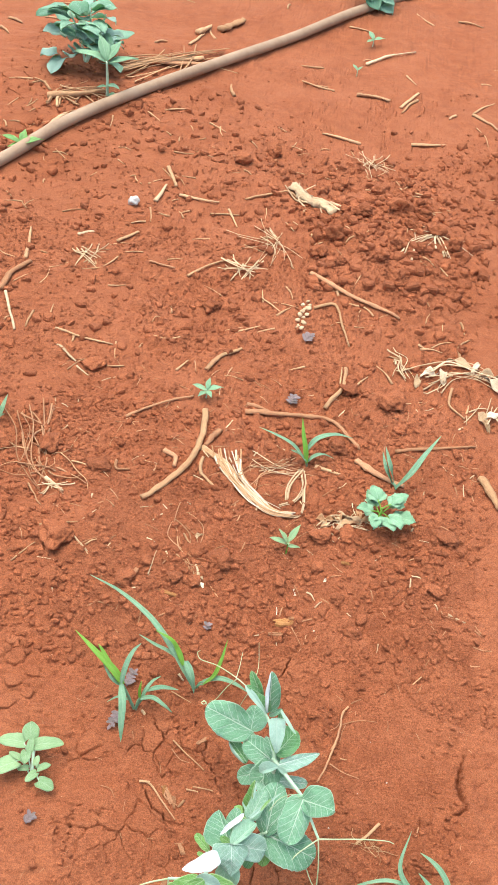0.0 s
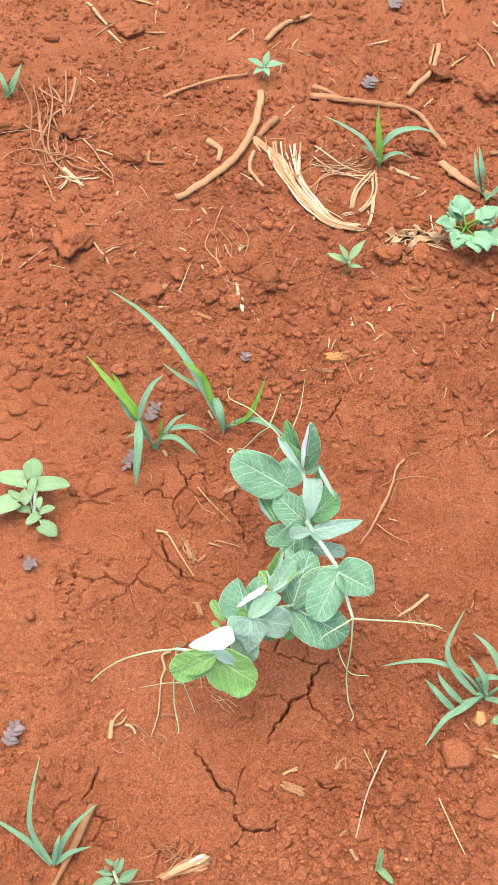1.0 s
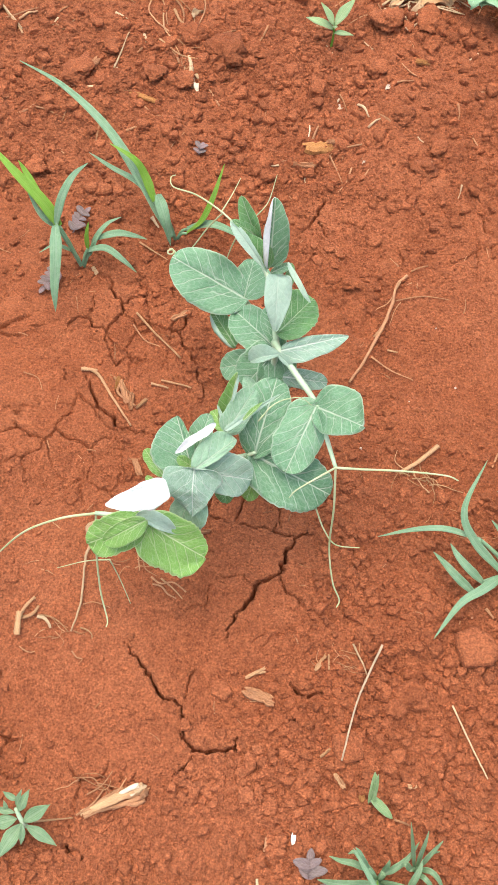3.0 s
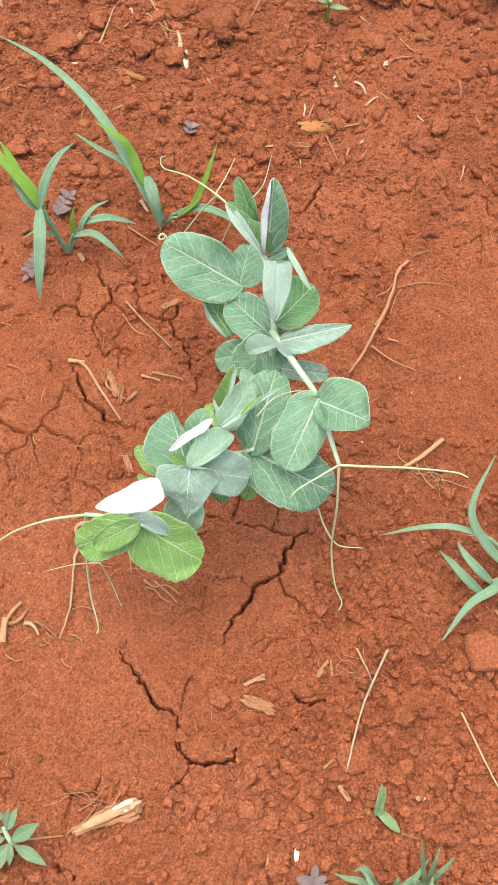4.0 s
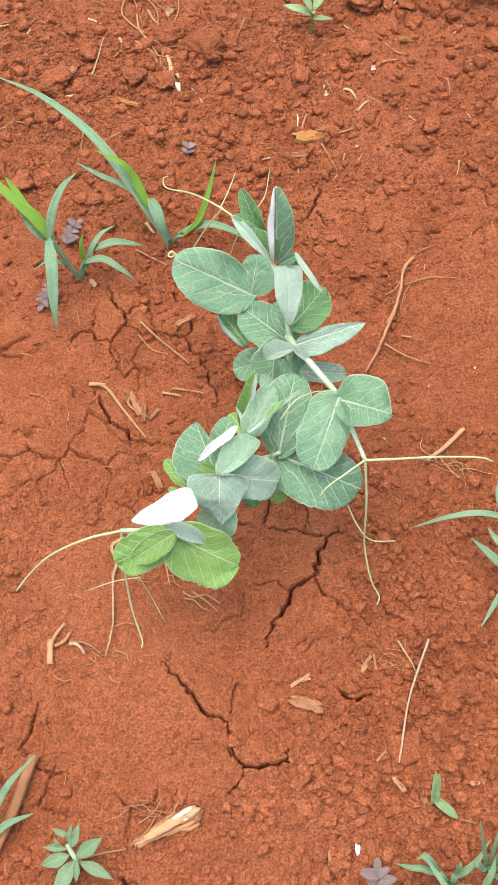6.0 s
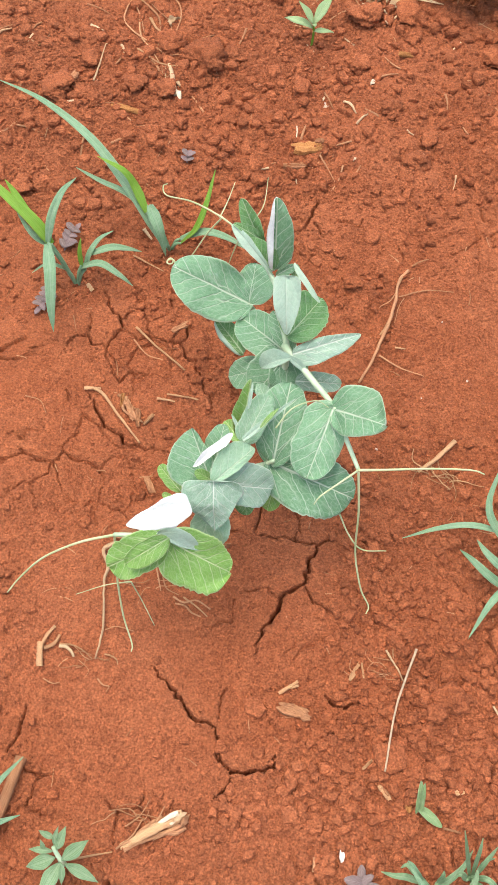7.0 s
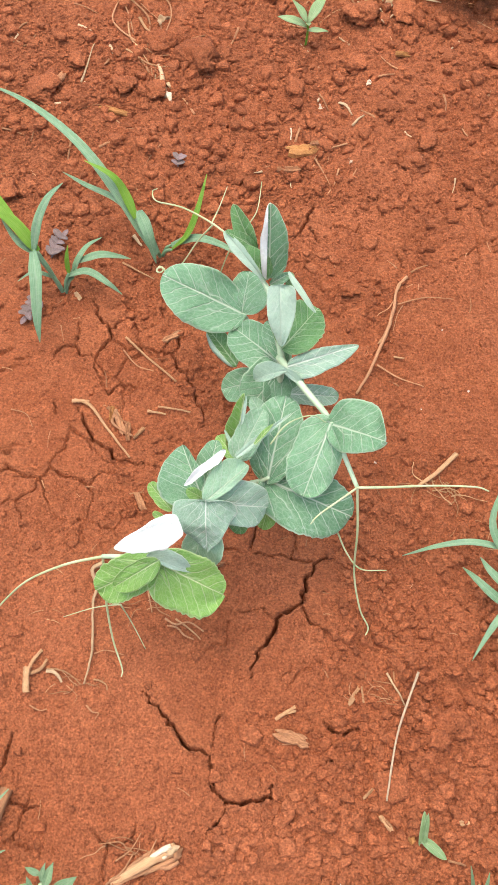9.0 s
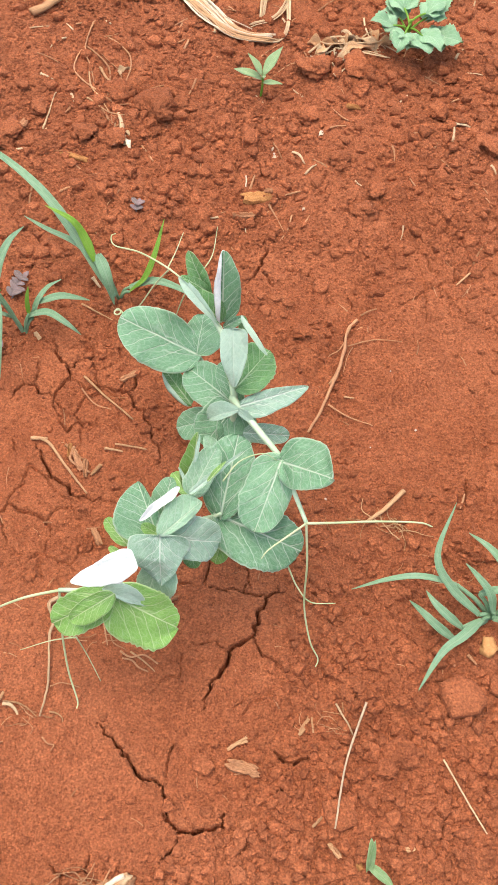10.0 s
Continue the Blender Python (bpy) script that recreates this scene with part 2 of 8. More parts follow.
SOIL = soil_material("red_soil", 0.97)
CLOD = soil_material("red_soil_clod", 0.99, True)
VEIN = (0.70, 0.80, 0.62)
PEA = pea_material("pea_leaf", (0.140, 0.318, 0.168), (0.240, 0.440, 0.256), VEIN, through=0.38, vein_amount=1.0)
PEA_GREY = pea_material("pea_leaf_waxy", (0.255, 0.425, 0.295), (0.390, 0.555, 0.420), (0.80, 0.87, 0.76), through=0.38, fleck=0.9, vein_amount=1.0)
PEA_SOFT = pea_material("pea_leaf_soft", (0.240, 0.435, 0.265), (0.37, 0.56, 0.375), VEIN, through=0.36, vein_amount=0.7)
PEA_PALE = pea_material("pea_leaf_underside", (0.38, 0.55, 0.42), (0.53, 0.68, 0.54), (0.70, 0.79, 0.65), through=0.36, fleck=0.3, vein_amount=0.5)
# Near-white base colour carries the sky glare on pale upturned undersides.
PEA_WHITE = pea_material("pea_leaf_glare", (0.80, 0.83, 0.80), (0.88, 0.89, 0.86), (0.9, 0.9, 0.88), 0.35, 0.28, 0.2, 0.2)
PEA_FRESH = pea_material("pea_leaf_low", (0.18, 0.38, 0.075), (0.31, 0.54, 0.14), (0.66, 0.78, 0.42), through=0.34, fleck=0.15, vein_amount=1.0)
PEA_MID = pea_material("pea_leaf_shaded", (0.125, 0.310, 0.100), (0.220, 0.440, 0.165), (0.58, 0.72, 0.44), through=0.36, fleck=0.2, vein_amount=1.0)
PEA_STEM = plain_material("pea_stem", (0.36, 0.50, 0.30), (0.56, 0.66, 0.46), 90.0, 0.55, 0.0002)
TENDRIL = plain_material("pea_tendril", (0.36, 0.44, 0.21), (0.54, 0.57, 0.34), 60.0, 0.6, 0.0001)
GRASS = leaf_material("grass_blade", (0.135, 0.275, 0.135), (0.235, 0.385, 0.220), (0.48, 0.60, 0.42), 0.0, 0.5, 0.25, 0.3, 0.6)
GRASS_NEW = leaf_material("young_grass_blade", (0.165, 0.36, 0.03), (0.27, 0.48, 0.065), (0.46, 0.64, 0.16), 0.0, 0.45, 0.35, 0.15, 0.5)
GRASS_BLUE = leaf_material("greyish_grass_blade", (0.145, 0.265, 0.118), (0.250, 0.385, 0.205), (0.54, 0.65, 0.43), 0.0, 0.5, 0.3, 0.3, 0.6)
WEED = leaf_material("weed_leaf", (0.185, 0.340, 0.165), (0.290, 0.450, 0.255), (0.52, 0.63, 0.44), 5.0, 0.55, 0.25, 0.3, 0.6)
WEED_MINT = leaf_material("lobed_weed_leaf", (0.235, 0.430, 0.225), (0.360, 0.560, 0.330), (0.60, 0.72, 0.52), 5.0, 0.55, 0.3, 0.3, 0.5)
SPROUT = leaf_material("sprout_leaf", (0.235, 0.37, 0.150), (0.36, 0.49, 0.235), (0.58, 0.66, 0.44), 5.0, 0.5, 0.3, 0.25, 0.5)
WEED_PURPLE = leaf_material("purplish_weed_leaf", (0.150, 0.098, 0.092), (0.26, 0.185, 0.170), (0.40, 0.33, 0.29), 4.0, 0.6, 0.1, 0.3, 0.5)
STRAW = fibre_material("straw", (0.36, 0.180, 0.080), (0.67, 0.42, 0.215), dusty=0.3)
PALE_STRAW = fibre_material("bleached_straw", (0.46, 0.29, 0.145), (0.78, 0.60, 0.37), dusty=0.3)
BLEACHED = fibre_material("bleached_fibre", (0.52, 0.36, 0.21), (0.88, 0.77, 0.57), dusty=0.2)
ROOT = fibre_material("dead_root", (0.30, 0.125, 0.055), (0.60, 0.33, 0.165), dusty=0.3)
WOOD = fibre_material("wood_chip", (0.20, 0.075, 0.034), (0.62, 0.33, 0.16), 0.9, dusty=0.3)
OCHRE = fibre_material("ochre_wood", (0.20, 0.070, 0.020), (0.56, 0.28, 0.090), 1.6, dusty=0.2)
STONE = plain_material("white_grit", (0.36, 0.25, 0.18), (0.66, 0.54, 0.43), 700.0, 0.7)
OCHRE_STONE = plain_material("ochre_stone", (0.34, 0.150, 0.045), (0.52, 0.270, 0.100), 260.0, 0.8)
WHITE_HUSK = plain_material("white_husk", (0.44, 0.34, 0.26), (0.86, 0.80, 0.70), 110.0, 0.7, 0.002)
PIPE = plain_material("dusty_pipe", (0.29, 0.180, 0.105), (0.43, 0.290, 0.180), 11.0, 0.7, 0.0002)


# ---- ground ----
def value_noise(x, y, seed):
    xi, yi = np.floor(x).astype(np.int64), np.floor(y).astype(np.int64)
    fx, fy = x - xi, y - yi
    fx, fy = fx * fx * (3 - 2 * fx), fy * fy * (3 - 2 * fy)
    a, b = chance(xi, yi, seed), chance(xi + 1, yi, seed)
    c, d = chance(xi, yi + 1, seed), chance(xi + 1, yi + 1, seed)
    return (a + (b - a) * fx) * (1 - fy) + (c + (d - c) * fx) * fy - 0.5


def chance(i, j, seed):
    h = (i * 374761393 + j * 668265263 + seed * 974711) & 0xFFFFFFFF
    h = ((h ^ (h >> 13)) * 1274126177) & 0xFFFFFFFF
    return ((h ^ (h >> 16)) & 0xFFFF) / 65535.0


def fractal(x, y, size, octaves, seed):
    out, amp = np.zeros_like(x), 1.0
    for k in range(octaves):
        a = 0.5 + 0.8 * k if size < 0.02 else 0.0
        c, d = math.cos(a), math.sin(a)
        out += amp * value_noise((x * c - y * d) / size + 17.3 * k, (x * d + y * c) / size - 9.1 * k, seed + k)
        size, amp = size / 2.03, amp * 0.55
    return out


def crumbs(x, y, cell, share, seed):
    """Height of half-sunk round crumbs, one at most in each cell."""
    xi, yi = np.floor(x / cell).astype(np.int64), np.floor(y / cell).astype(np.int64)
    top = np.zeros_like(x)
    for i in (-1, 0, 1):
        for j in (-1, 0, 1):
            cx, cy = xi + i, yi + j
            px, py = (cx + chance(cx, cy, seed)) * cell, (cy + chance(cx, cy, seed + 1)) * cell
            r = cell * (0.22 + 0.38 * chance(cx, cy, seed + 2) ** 2)
            d2 = ((x - px) ** 2 * (0.7 + 0.6 * chance(cx, cy, seed + 4)) + (y - py) ** 2) / (r * r)
            there = chance(cx, cy, seed + 3) < share
            top = np.maximum(top, np.where(there & (d2 < 1), r * np.sqrt(np.maximum(1 - d2, 0)) * 0.85, 0))
    return top


def cell_edges(x, y, cell, seed):
    """Distance to the nearest border between irregular cells, in metres."""
    xi, yi = np.floor(x / cell).astype(np.int64), np.floor(y / cell).astype(np.int64)
    d1, d2 = np.full_like(x, 9.0), np.full_like(x, 9.0)
    for i in (-1, 0, 1):
        for j in (-1, 0, 1):
            cx, cy = xi + i, yi + j
            d = np.hypot(x - (cx + chance(cx, cy, seed)) * cell, y - (cy + chance(cx, cy, seed + 1)) * cell)
            d2 = np.where(d < d1, d1, np.minimum(d2, d))
            d1 = np.minimum(d1, d)
    return (d2 - d1) * 0.5


def smooth(a, b, v):
    t = np.clip((v - a) / (b - a), 0, 1)
    return t * t * (3 - 2 * t)


def steps(start, *runs):
    out = [start]
    for end, step in runs:
        n = max(1, round((end - out[-1]) / step))
        out += list(np.linspace(out[-1], end, n + 1)[1:])
    return out


def outwards(a, step, end, grow):
    out = []
    while a < end:
        a, step = a + step, step * grow
        out.append(a)
    return out


gx = steps(-0.26, (-0.12, 0.0014), (0.115, 0.00060), (0.26, 0.0017))
gx = [-v for v in reversed(outwards(0.26, 0.003, 60, 1.085))] + gx + outwards(0.26, 0.003, 60, 1.085)
gy = steps(-0.12, (-0.035, 0.0014), (0.21, 0.00060), (0.29, 0.0009), (0.45, 0.0014), (0.85, 0.0032), (1.5, 0.0056), (2.1, 0.012))
gy = [-0.12 - v for v in reversed(outwards(0.0, 0.003, 60, 1.12))] + gy + outwards(2.1, 0.015, 60, 1.12)
gx, gy = np.array(gx), np.array(gy)
X, Y = np.meshgrid(gx, gy)

# The bare, rain-smoothed crust lies round the plant; farther on the soil is loose and crumbly.
warp = 0.05 * fractal(X, Y, 0.12, 3, 40)
crust = np.exp(-(((X + 0.035 + warp) / 0.078) ** 2 + ((Y - 0.045 + warp) / 0.070) ** 2))
crust = np.maximum(crust, np.exp(-(((X + 0.10 + warp) / 0.05) ** 2 + ((Y - 0.16) / 0.07) ** 2)))
crust = np.maximum(crust, np.exp(-(((X - 0.09) / 0.045) ** 2 + ((Y - 0.23 + warp) / 0.10) ** 2)))
crust = np.maximum(crust, np.exp(-(((X - 0.22) / 0.08) ** 2 + ((Y - 0.75 + warp) / 0.35) ** 2)))
crust = np.maximum(crust, np.exp(-(((X - 0.02) / 0.22) ** 2 + ((Y - 1.35 + warp) / 0.20) ** 2)))
crust = np.maximum(crust, np.exp(-(((X + 0.06 + warp) / 0.06) ** 2 + ((Y + 0.015 + warp) / 0.045) ** 2)))
crust = np.maximum(crust, np.exp(-(((X - 0.025) / 0.050) ** 2 + ((Y - 0.268) / 0.028) ** 2)))
crust = smooth(0.25, 0.75, crust)
loose = 1 - crust
Z = 0.010 * fractal(X, Y, 0.22, 3, 1) + 0.0035 * fractal(X, Y, 0.05, 4, 7) + (0.0006 + 0.0016 * loose) * fractal(X, Y, 0.012, 4, 21) + (0.0011 + 0.0012 * loose) * fractal(X, Y, 0.0034, 2, 28)
for bx, by, br, bh in ((-0.20, 0.36, 0.07, 0.010), (-0.08, 0.345, 0.06, 0.008), (0.05, 0.37, 0.08, 0.006), (-0.13, 0.43, 0.09, 0.008), (0.10, 0.93, 0.12, 0.018), (-0.45, 1.3, 0.25, 0.02)):
    Z += bh * np.exp(-((X - bx) ** 2 + (Y - by) ** 2) / br**2)
near = np.exp(-np.maximum(0, np.hypot(X, np.maximum(0, Y - 0.6)) - 0.5) / 0.5)
Z += crumbs(X - 0.3 * warp, Y + 0.2 * warp, 0.0026, 0.6, 55) * (0.08 + 0.30 * loose) * near * (np.abs(X) < 0.13) * (Y < 0.23) * (Y > -0.05)
Z += crumbs(X + 0.4 * warp, Y, 0.0048, 0.30, 60) * (0.04 + 0.14 * loose) * near
Z += crumbs(X, Y + 0.3 * warp, 0.0095, 0.32, 70) * (0.02 + 0.13 * loose) * near
Z += crumbs(X + 0.2 * warp, Y, 0.022, 0.30, 80) * smooth(0.3, 1.0, loose) * 0.4 * near
# Fine shrinkage cracks in the crust.
wx, wy = X + 0.006 * fractal(X, Y, 0.012, 3, 90), Y + 0.006 * fractal(X, Y, 0.012, 3, 95)
hair = np.minimum(cell_edges(wx, wy, 0.019, 100), 0.00042 + cell_edges(wx, wy, 0.0080, 105))
open_here = smooth(-0.02, 0.22, fractal(X, Y, 0.035, 2, 110))
open_here *= 1 - 0.8 * np.exp(-(((X + 0.055) / 0.04) ** 2 + ((Y - 0.165) / 0.045) ** 2))
open_here *= 1 - 0.92 * np.exp(-(((X - 0.080) / 0.06) ** 4 + ((Y - 0.19) / 0.09) ** 4))
Z -= 0.0050 * (1 - smooth(0.00005, 0.00055, hair)) * open_here * (0.2 + 0.8 * crust) * near


def carve(points, width, depth, seed):
    """An open crack along a line of points, ragged and tapering at its ends."""
    rng = random.Random(seed)
    pts = [Vector((*p, 0)) for p in points]
    line = []
    for a, b in zip(pts, pts[1:]):
        n = max(2, int((b - a).length / 0.0022))
        for k in range(n):
            line.append(a.lerp(b, k / n) + Vector((rng.uniform(-1, 1), rng.uniform(-1, 1), 0)) * 0.0012)
    line.append(pts[-1])
    for k, (a, b) in enumerate(zip(line, line[1:])):
        s = min(1.0, 0.25 + 2.2 * min(k + 1, len(line) - 1 - k) / len(line)) * rng.uniform(0.55, 1.05)
        lo_x, hi_x = np.searchsorted(gx, [min(a.x, b.x) - 0.006, max(a.x, b.x) + 0.006])
        lo_y, hi_y = np.searchsorted(gy, [min(a.y, b.y) - 0.006, max(a.y, b.y) + 0.006])
        if hi_x <= lo_x or hi_y <= lo_y:
            continue
        xs, ys = X[lo_y:hi_y, lo_x:hi_x], Y[lo_y:hi_y, lo_x:hi_x]
        d = b - a
        t = np.clip(((xs - a.x) * d.x + (ys - a.y) * d.y) / max(d.length_squared, 1e-12), 0, 1)
        far = np.hypot(xs - a.x - t * d.x, ys - a.y - t * d.y)
        cut = depth * s * (1 - smooth(0.45, 1.0, far / (width * s)))
        CUT[lo_y:hi_y, lo_x:hi_x] = np.maximum(CUT[lo_y:hi_y, lo_x:hi_x], cut)


CUT = np.zeros_like(Z)
carve([(0.0334, 0.1005), (0.0254, 0.0943), (0.0226, 0.0874), (0.0212, 0.0744), (0.0116, 0.0671), (0.0098, 0.0575), (0.0056, 0.0519), (0.0034, 0.0385)], 0.00099, 0.0180, 1)
carve([(0.0138, 0.0978), (0.0169, 0.0943), (0.0254, 0.0943)], 0.00062, 0.0100, 2)
carve([(0.0212, 0.0744), (0.0264, 0.0670), (0.0351, 0.0623)], 0.00056, 0.0080, 3)
carve([(0.0116, 0.0671), (0.0020, 0.0702), (-0.0070, 0.0646)], 0.00050, 0.0030, 4)
carve([(-0.0414, 0.0267), (-0.0279, 0.0176), (-0.0188, 0.0079), (-0.0086, 0.0045), (-0.0064, -0.0050), (0.0007, -0.0123)], 0.00074, 0.0140, 5)
carve([(-0.0064, -0.0050), (0.0007, -0.0123), (0.0086, -0.0108), (0.0175, -0.0072), (0.0181, -0.0027)], 0.00093, 0.0160, 6)
carve([(0.0007, -0.0123), (-0.0008, -0.0201), (-0.0055, -0.0241)], 0.00055, 0.0120, 7)
carve([(0.0364, 0.0239), (0.0434, 0.0219), (0.0511, 0.0247)], 0.00087, 0.0160, 8)
carve([(0.0422, 0.0160), (0.0412, 0.0112), (0.0382, 0.0083), (0.0294, 0.0041)], 0.00050, 0.0080, 9)
carve([(-0.0945, 0.1549), (-0.0841, 0.1393), (-0.0694, 0.1308), (-0.0541, 0.1311)], 0.00088, 0.0160, 10)
carve([(0.0427, 0.1020), (0.0493, 0.0962)], 0.00068, 0.0100, 16)
carve([(0.1034, 0.0585), (0.1113, 0.0460)], 0.00059, 0.0120, 17)
carve([(-0.0884, 0.0071), (-0.0892, 0.0006), (-0.0911, -0.0097), (-0.0939, -0.0176)], 0.00059, 0.0140, 18)
carve([(0.1502, 0.2281), (0.1440, 0.1977), (0.1516, 0.1804), (0.1386, 0.1712)], 0.0019, 0.0140, 19)
carve([(-0.0451, -0.0603), (-0.0383, -0.0622), (-0.0322, -0.0620)], 0.00068, 0.0100, 20)
carve([(-0.1401, 0.1277), (-0.1372, 0.1064), (-0.1406, 0.0938)], 0.00055, 0.0100, 21)
carve([(-0.0073, 0.0629), (-0.0099, 0.0509), (-0.0198, 0.0472)], 0.00050, 0.0025, 22)
carve([(-0.0086, 0.0045), (-0.0073, 0.0162), (-0.0071, 0.0270)], 0.00048, 0.0035, 23)
carve([(-0.0541, 0.1311), (-0.0484, 0.1283)], 0.00075, 0.0080, 30)
carve([(-0.1034, 0.2131), (-0.0978, 0.2146), (-0.0948, 0.2078), (-0.0904, 0.2015), (-0.0864, 0.1995), (-0.0850, 0.1948), (-0.0913, 0.1849), (-0.0919, 0.1826), (-0.0894, 0.1757), (-0.0866, 0.1708)], 0.00066, 0.0110, 11)
carve([(-0.0864, 0.1995), (-0.0840, 0.2031), (-0.0807, 0.2059)], 0.00058, 0.0080, 12)
carve([(-0.0919, 0.1826), (-0.0989, 0.1844), (-0.1019, 0.1881), (-0.1082, 0.1866), (-0.1104, 0.1815), (-0.1125, 0.1777)], 0.00064, 0.0100, 13)
carve([(-0.1019, 0.1881), (-0.1018, 0.1956), (-0.1034, 0.2009)], 0.00052, 0.0050, 14)
carve([(-0.0778, 0.1949), (-0.0714, 0.1920), (-0.0648, 0.1907), (-0.0581, 0.1898), (-0.0545, 0.1897), (-0.0513, 0.1841), (-0.0451, 0.1810), (-0.0421, 0.1708), (-0.0364, 0.1637), (-0.0340, 0.1550)], 0.00066, 0.0100, 24)
carve([(-0.0545, 0.1897), (-0.0524, 0.1974), (-0.0448, 0.2021)], 0.00064, 0.0090, 25)
carve([(-0.0866, 0.1708), (-0.0816, 0.1651), (-0.0776, 0.1694), (-0.0688, 0.1716), (-0.0663, 0.1757)], 0.00056, 0.0060, 26)
carve([(-0.0651, 0.2196), (-0.0628, 0.2112)], 0.00056, 0.0060, 27)
carve([(-0.1285, 0.1766), (-0.1215, 0.1785)], 0.00058, 0.0070, 28)
carve([(-0.1062, 0.1563), (-0.1035, 0.1498)], 0.00052, 0.0050, 29)
carve([(-0.0053, 0.2666), (0.0008, 0.2774), (0.0026, 0.2888), (0.0010, 0.2953)], 0.00078, 0.0110, 15)
carve([(0.0125, 0.2792), (0.0275, 0.2760), (0.0291, 0.2810)], 0.00070, 0.0080, 31)
carve([(0.0041, 0.2743), (0.0095, 0.2653)], 0.00066, 0.0070, 32)
carve([(-0.0108, 0.2756), (-0.0019, 0.2752)], 0.00066, 0.0070, 33)
carve([(0.0474, 0.2657), (0.0522, 0.2583)], 0.00066, 0.0060, 34)
carve([(0.0894, 0.2948), (0.0926, 0.2872)], 0.00066, 0.0060, 35)
carve([(0.1068, 0.1342), (0.1104, 0.1270), (0.1170, 0.1250), (0.1225, 0.1213)], 0.00066, 0.0090, 36)
carve([(0.1145, 0.1677), (0.1146, 0.1589), (0.1128, 0.1509)], 0.00062, 0.0080, 37)
Z -= CUT


def ground_height(x, y):
    i = int(np.clip(np.searchsorted(gx, x) - 1, 0, len(gx) - 2))
    j = int(np.clip(np.searchsorted(gy, y) - 1, 0, len(gy) - 2))
    fx, fy = (x - gx[i]) / (gx[i + 1] - gx[i]), (y - gy[j]) / (gy[j + 1] - gy[j])
    return float((Z[j, i] * (1 - fx) + Z[j, i + 1] * fx) * (1 - fy) + (Z[j + 1, i] * (1 - fx) + Z[j + 1, i + 1] * fx) * fy)


def on(p, up=0.0):
    return Vector((p[0], p[1], ground_height(p[0], p[1]) + up))


def make_ground():
    me = bpy.data.meshes.new("ground")
    rows, cols = Z.shape
    k = np.arange(rows * cols).reshape(rows, cols)
    quads = np.stack([k[:-1, :-1], k[:-1, 1:], k[1:, 1:], k[1:, :-1]], -1).reshape(-1, 4)
    me.vertices.add(rows * cols)
    me.vertices.foreach_set("co", np.stack([X, Y, Z], -1).astype(np.float32).ravel())
    me.loops.add(quads.size)
    me.loops.foreach_set("vertex_index", quads.astype(np.int32).ravel())
    me.polygons.add(len(quads))
    me.polygons.foreach_set("loop_start", np.arange(0, quads.size, 4, dtype=np.int32))
    me.update(calc_edges=True)
    me.polygons.foreach_set("use_smooth", np.ones(len(quads), dtype=bool))
    me.materials.append(SOIL)
    return tagged(new("ground", me), "red cracked bare field soil with loose crumbs", "soil", kind="structure")


make_ground()


# ---- kit ----
def mesh_of(name, verts, faces, uvs=None, mat=None, flat=False):
    me = bpy.data.meshes.new(name)
    me.from_pydata([tuple(v) for v in verts], [], faces)
    if uvs is not None:
        lay = me.uv_layers.new(name="UVMap")
        for loop in me.loops:
            lay.data[loop.index].uv = uvs[loop.vertex_index]
    me.polygons.foreach_set("use_smooth", [not flat] * len(me.polygons))
    if mat:
        me.materials.append(mat)
    return me


def part(name, data, parent, label=""):
    """Links a mesh as one part under a thing or a part; the mesh is given in world metres."""
    ob = new(name, data)
    ob.parent = parent
    ob.matrix_parent_inverse = parent.matrix_world.inverted() if parent.type != "EMPTY" else Matrix.Translation(-parent.location)
    return tagged(ob, label)


def thing(name, where, label, category, group=""):
    ob = new(name)
    ob.location = where
    ob.empty_display_size = 0.01
    return tagged(ob, label if len(label.split()) > 3 else label + " on red soil", category, group)


def spline(pts, per=6):
    """A smooth line through points."""
    pts = [Vector(p) for p in pts]
    if len(pts) == 2:
        return [pts[0].lerp(pts[1], k / per) for k in range(per + 1)]
    ext = [pts[0] * 2 - pts[1]] + pts + [pts[-1] * 2 - pts[-2]]
    out = []
    for a, b, c, d in zip(ext, ext[1:], ext[2:], ext[3:]):
        for k in range(per):
            t = k / per
            out.append(0.5 * ((2 * b) + (c - a) * t + (2 * a - 5 * b + 4 * c - d) * t * t + (3 * b - a - 3 * c + d) * t**3))
    return out + [pts[-1]]


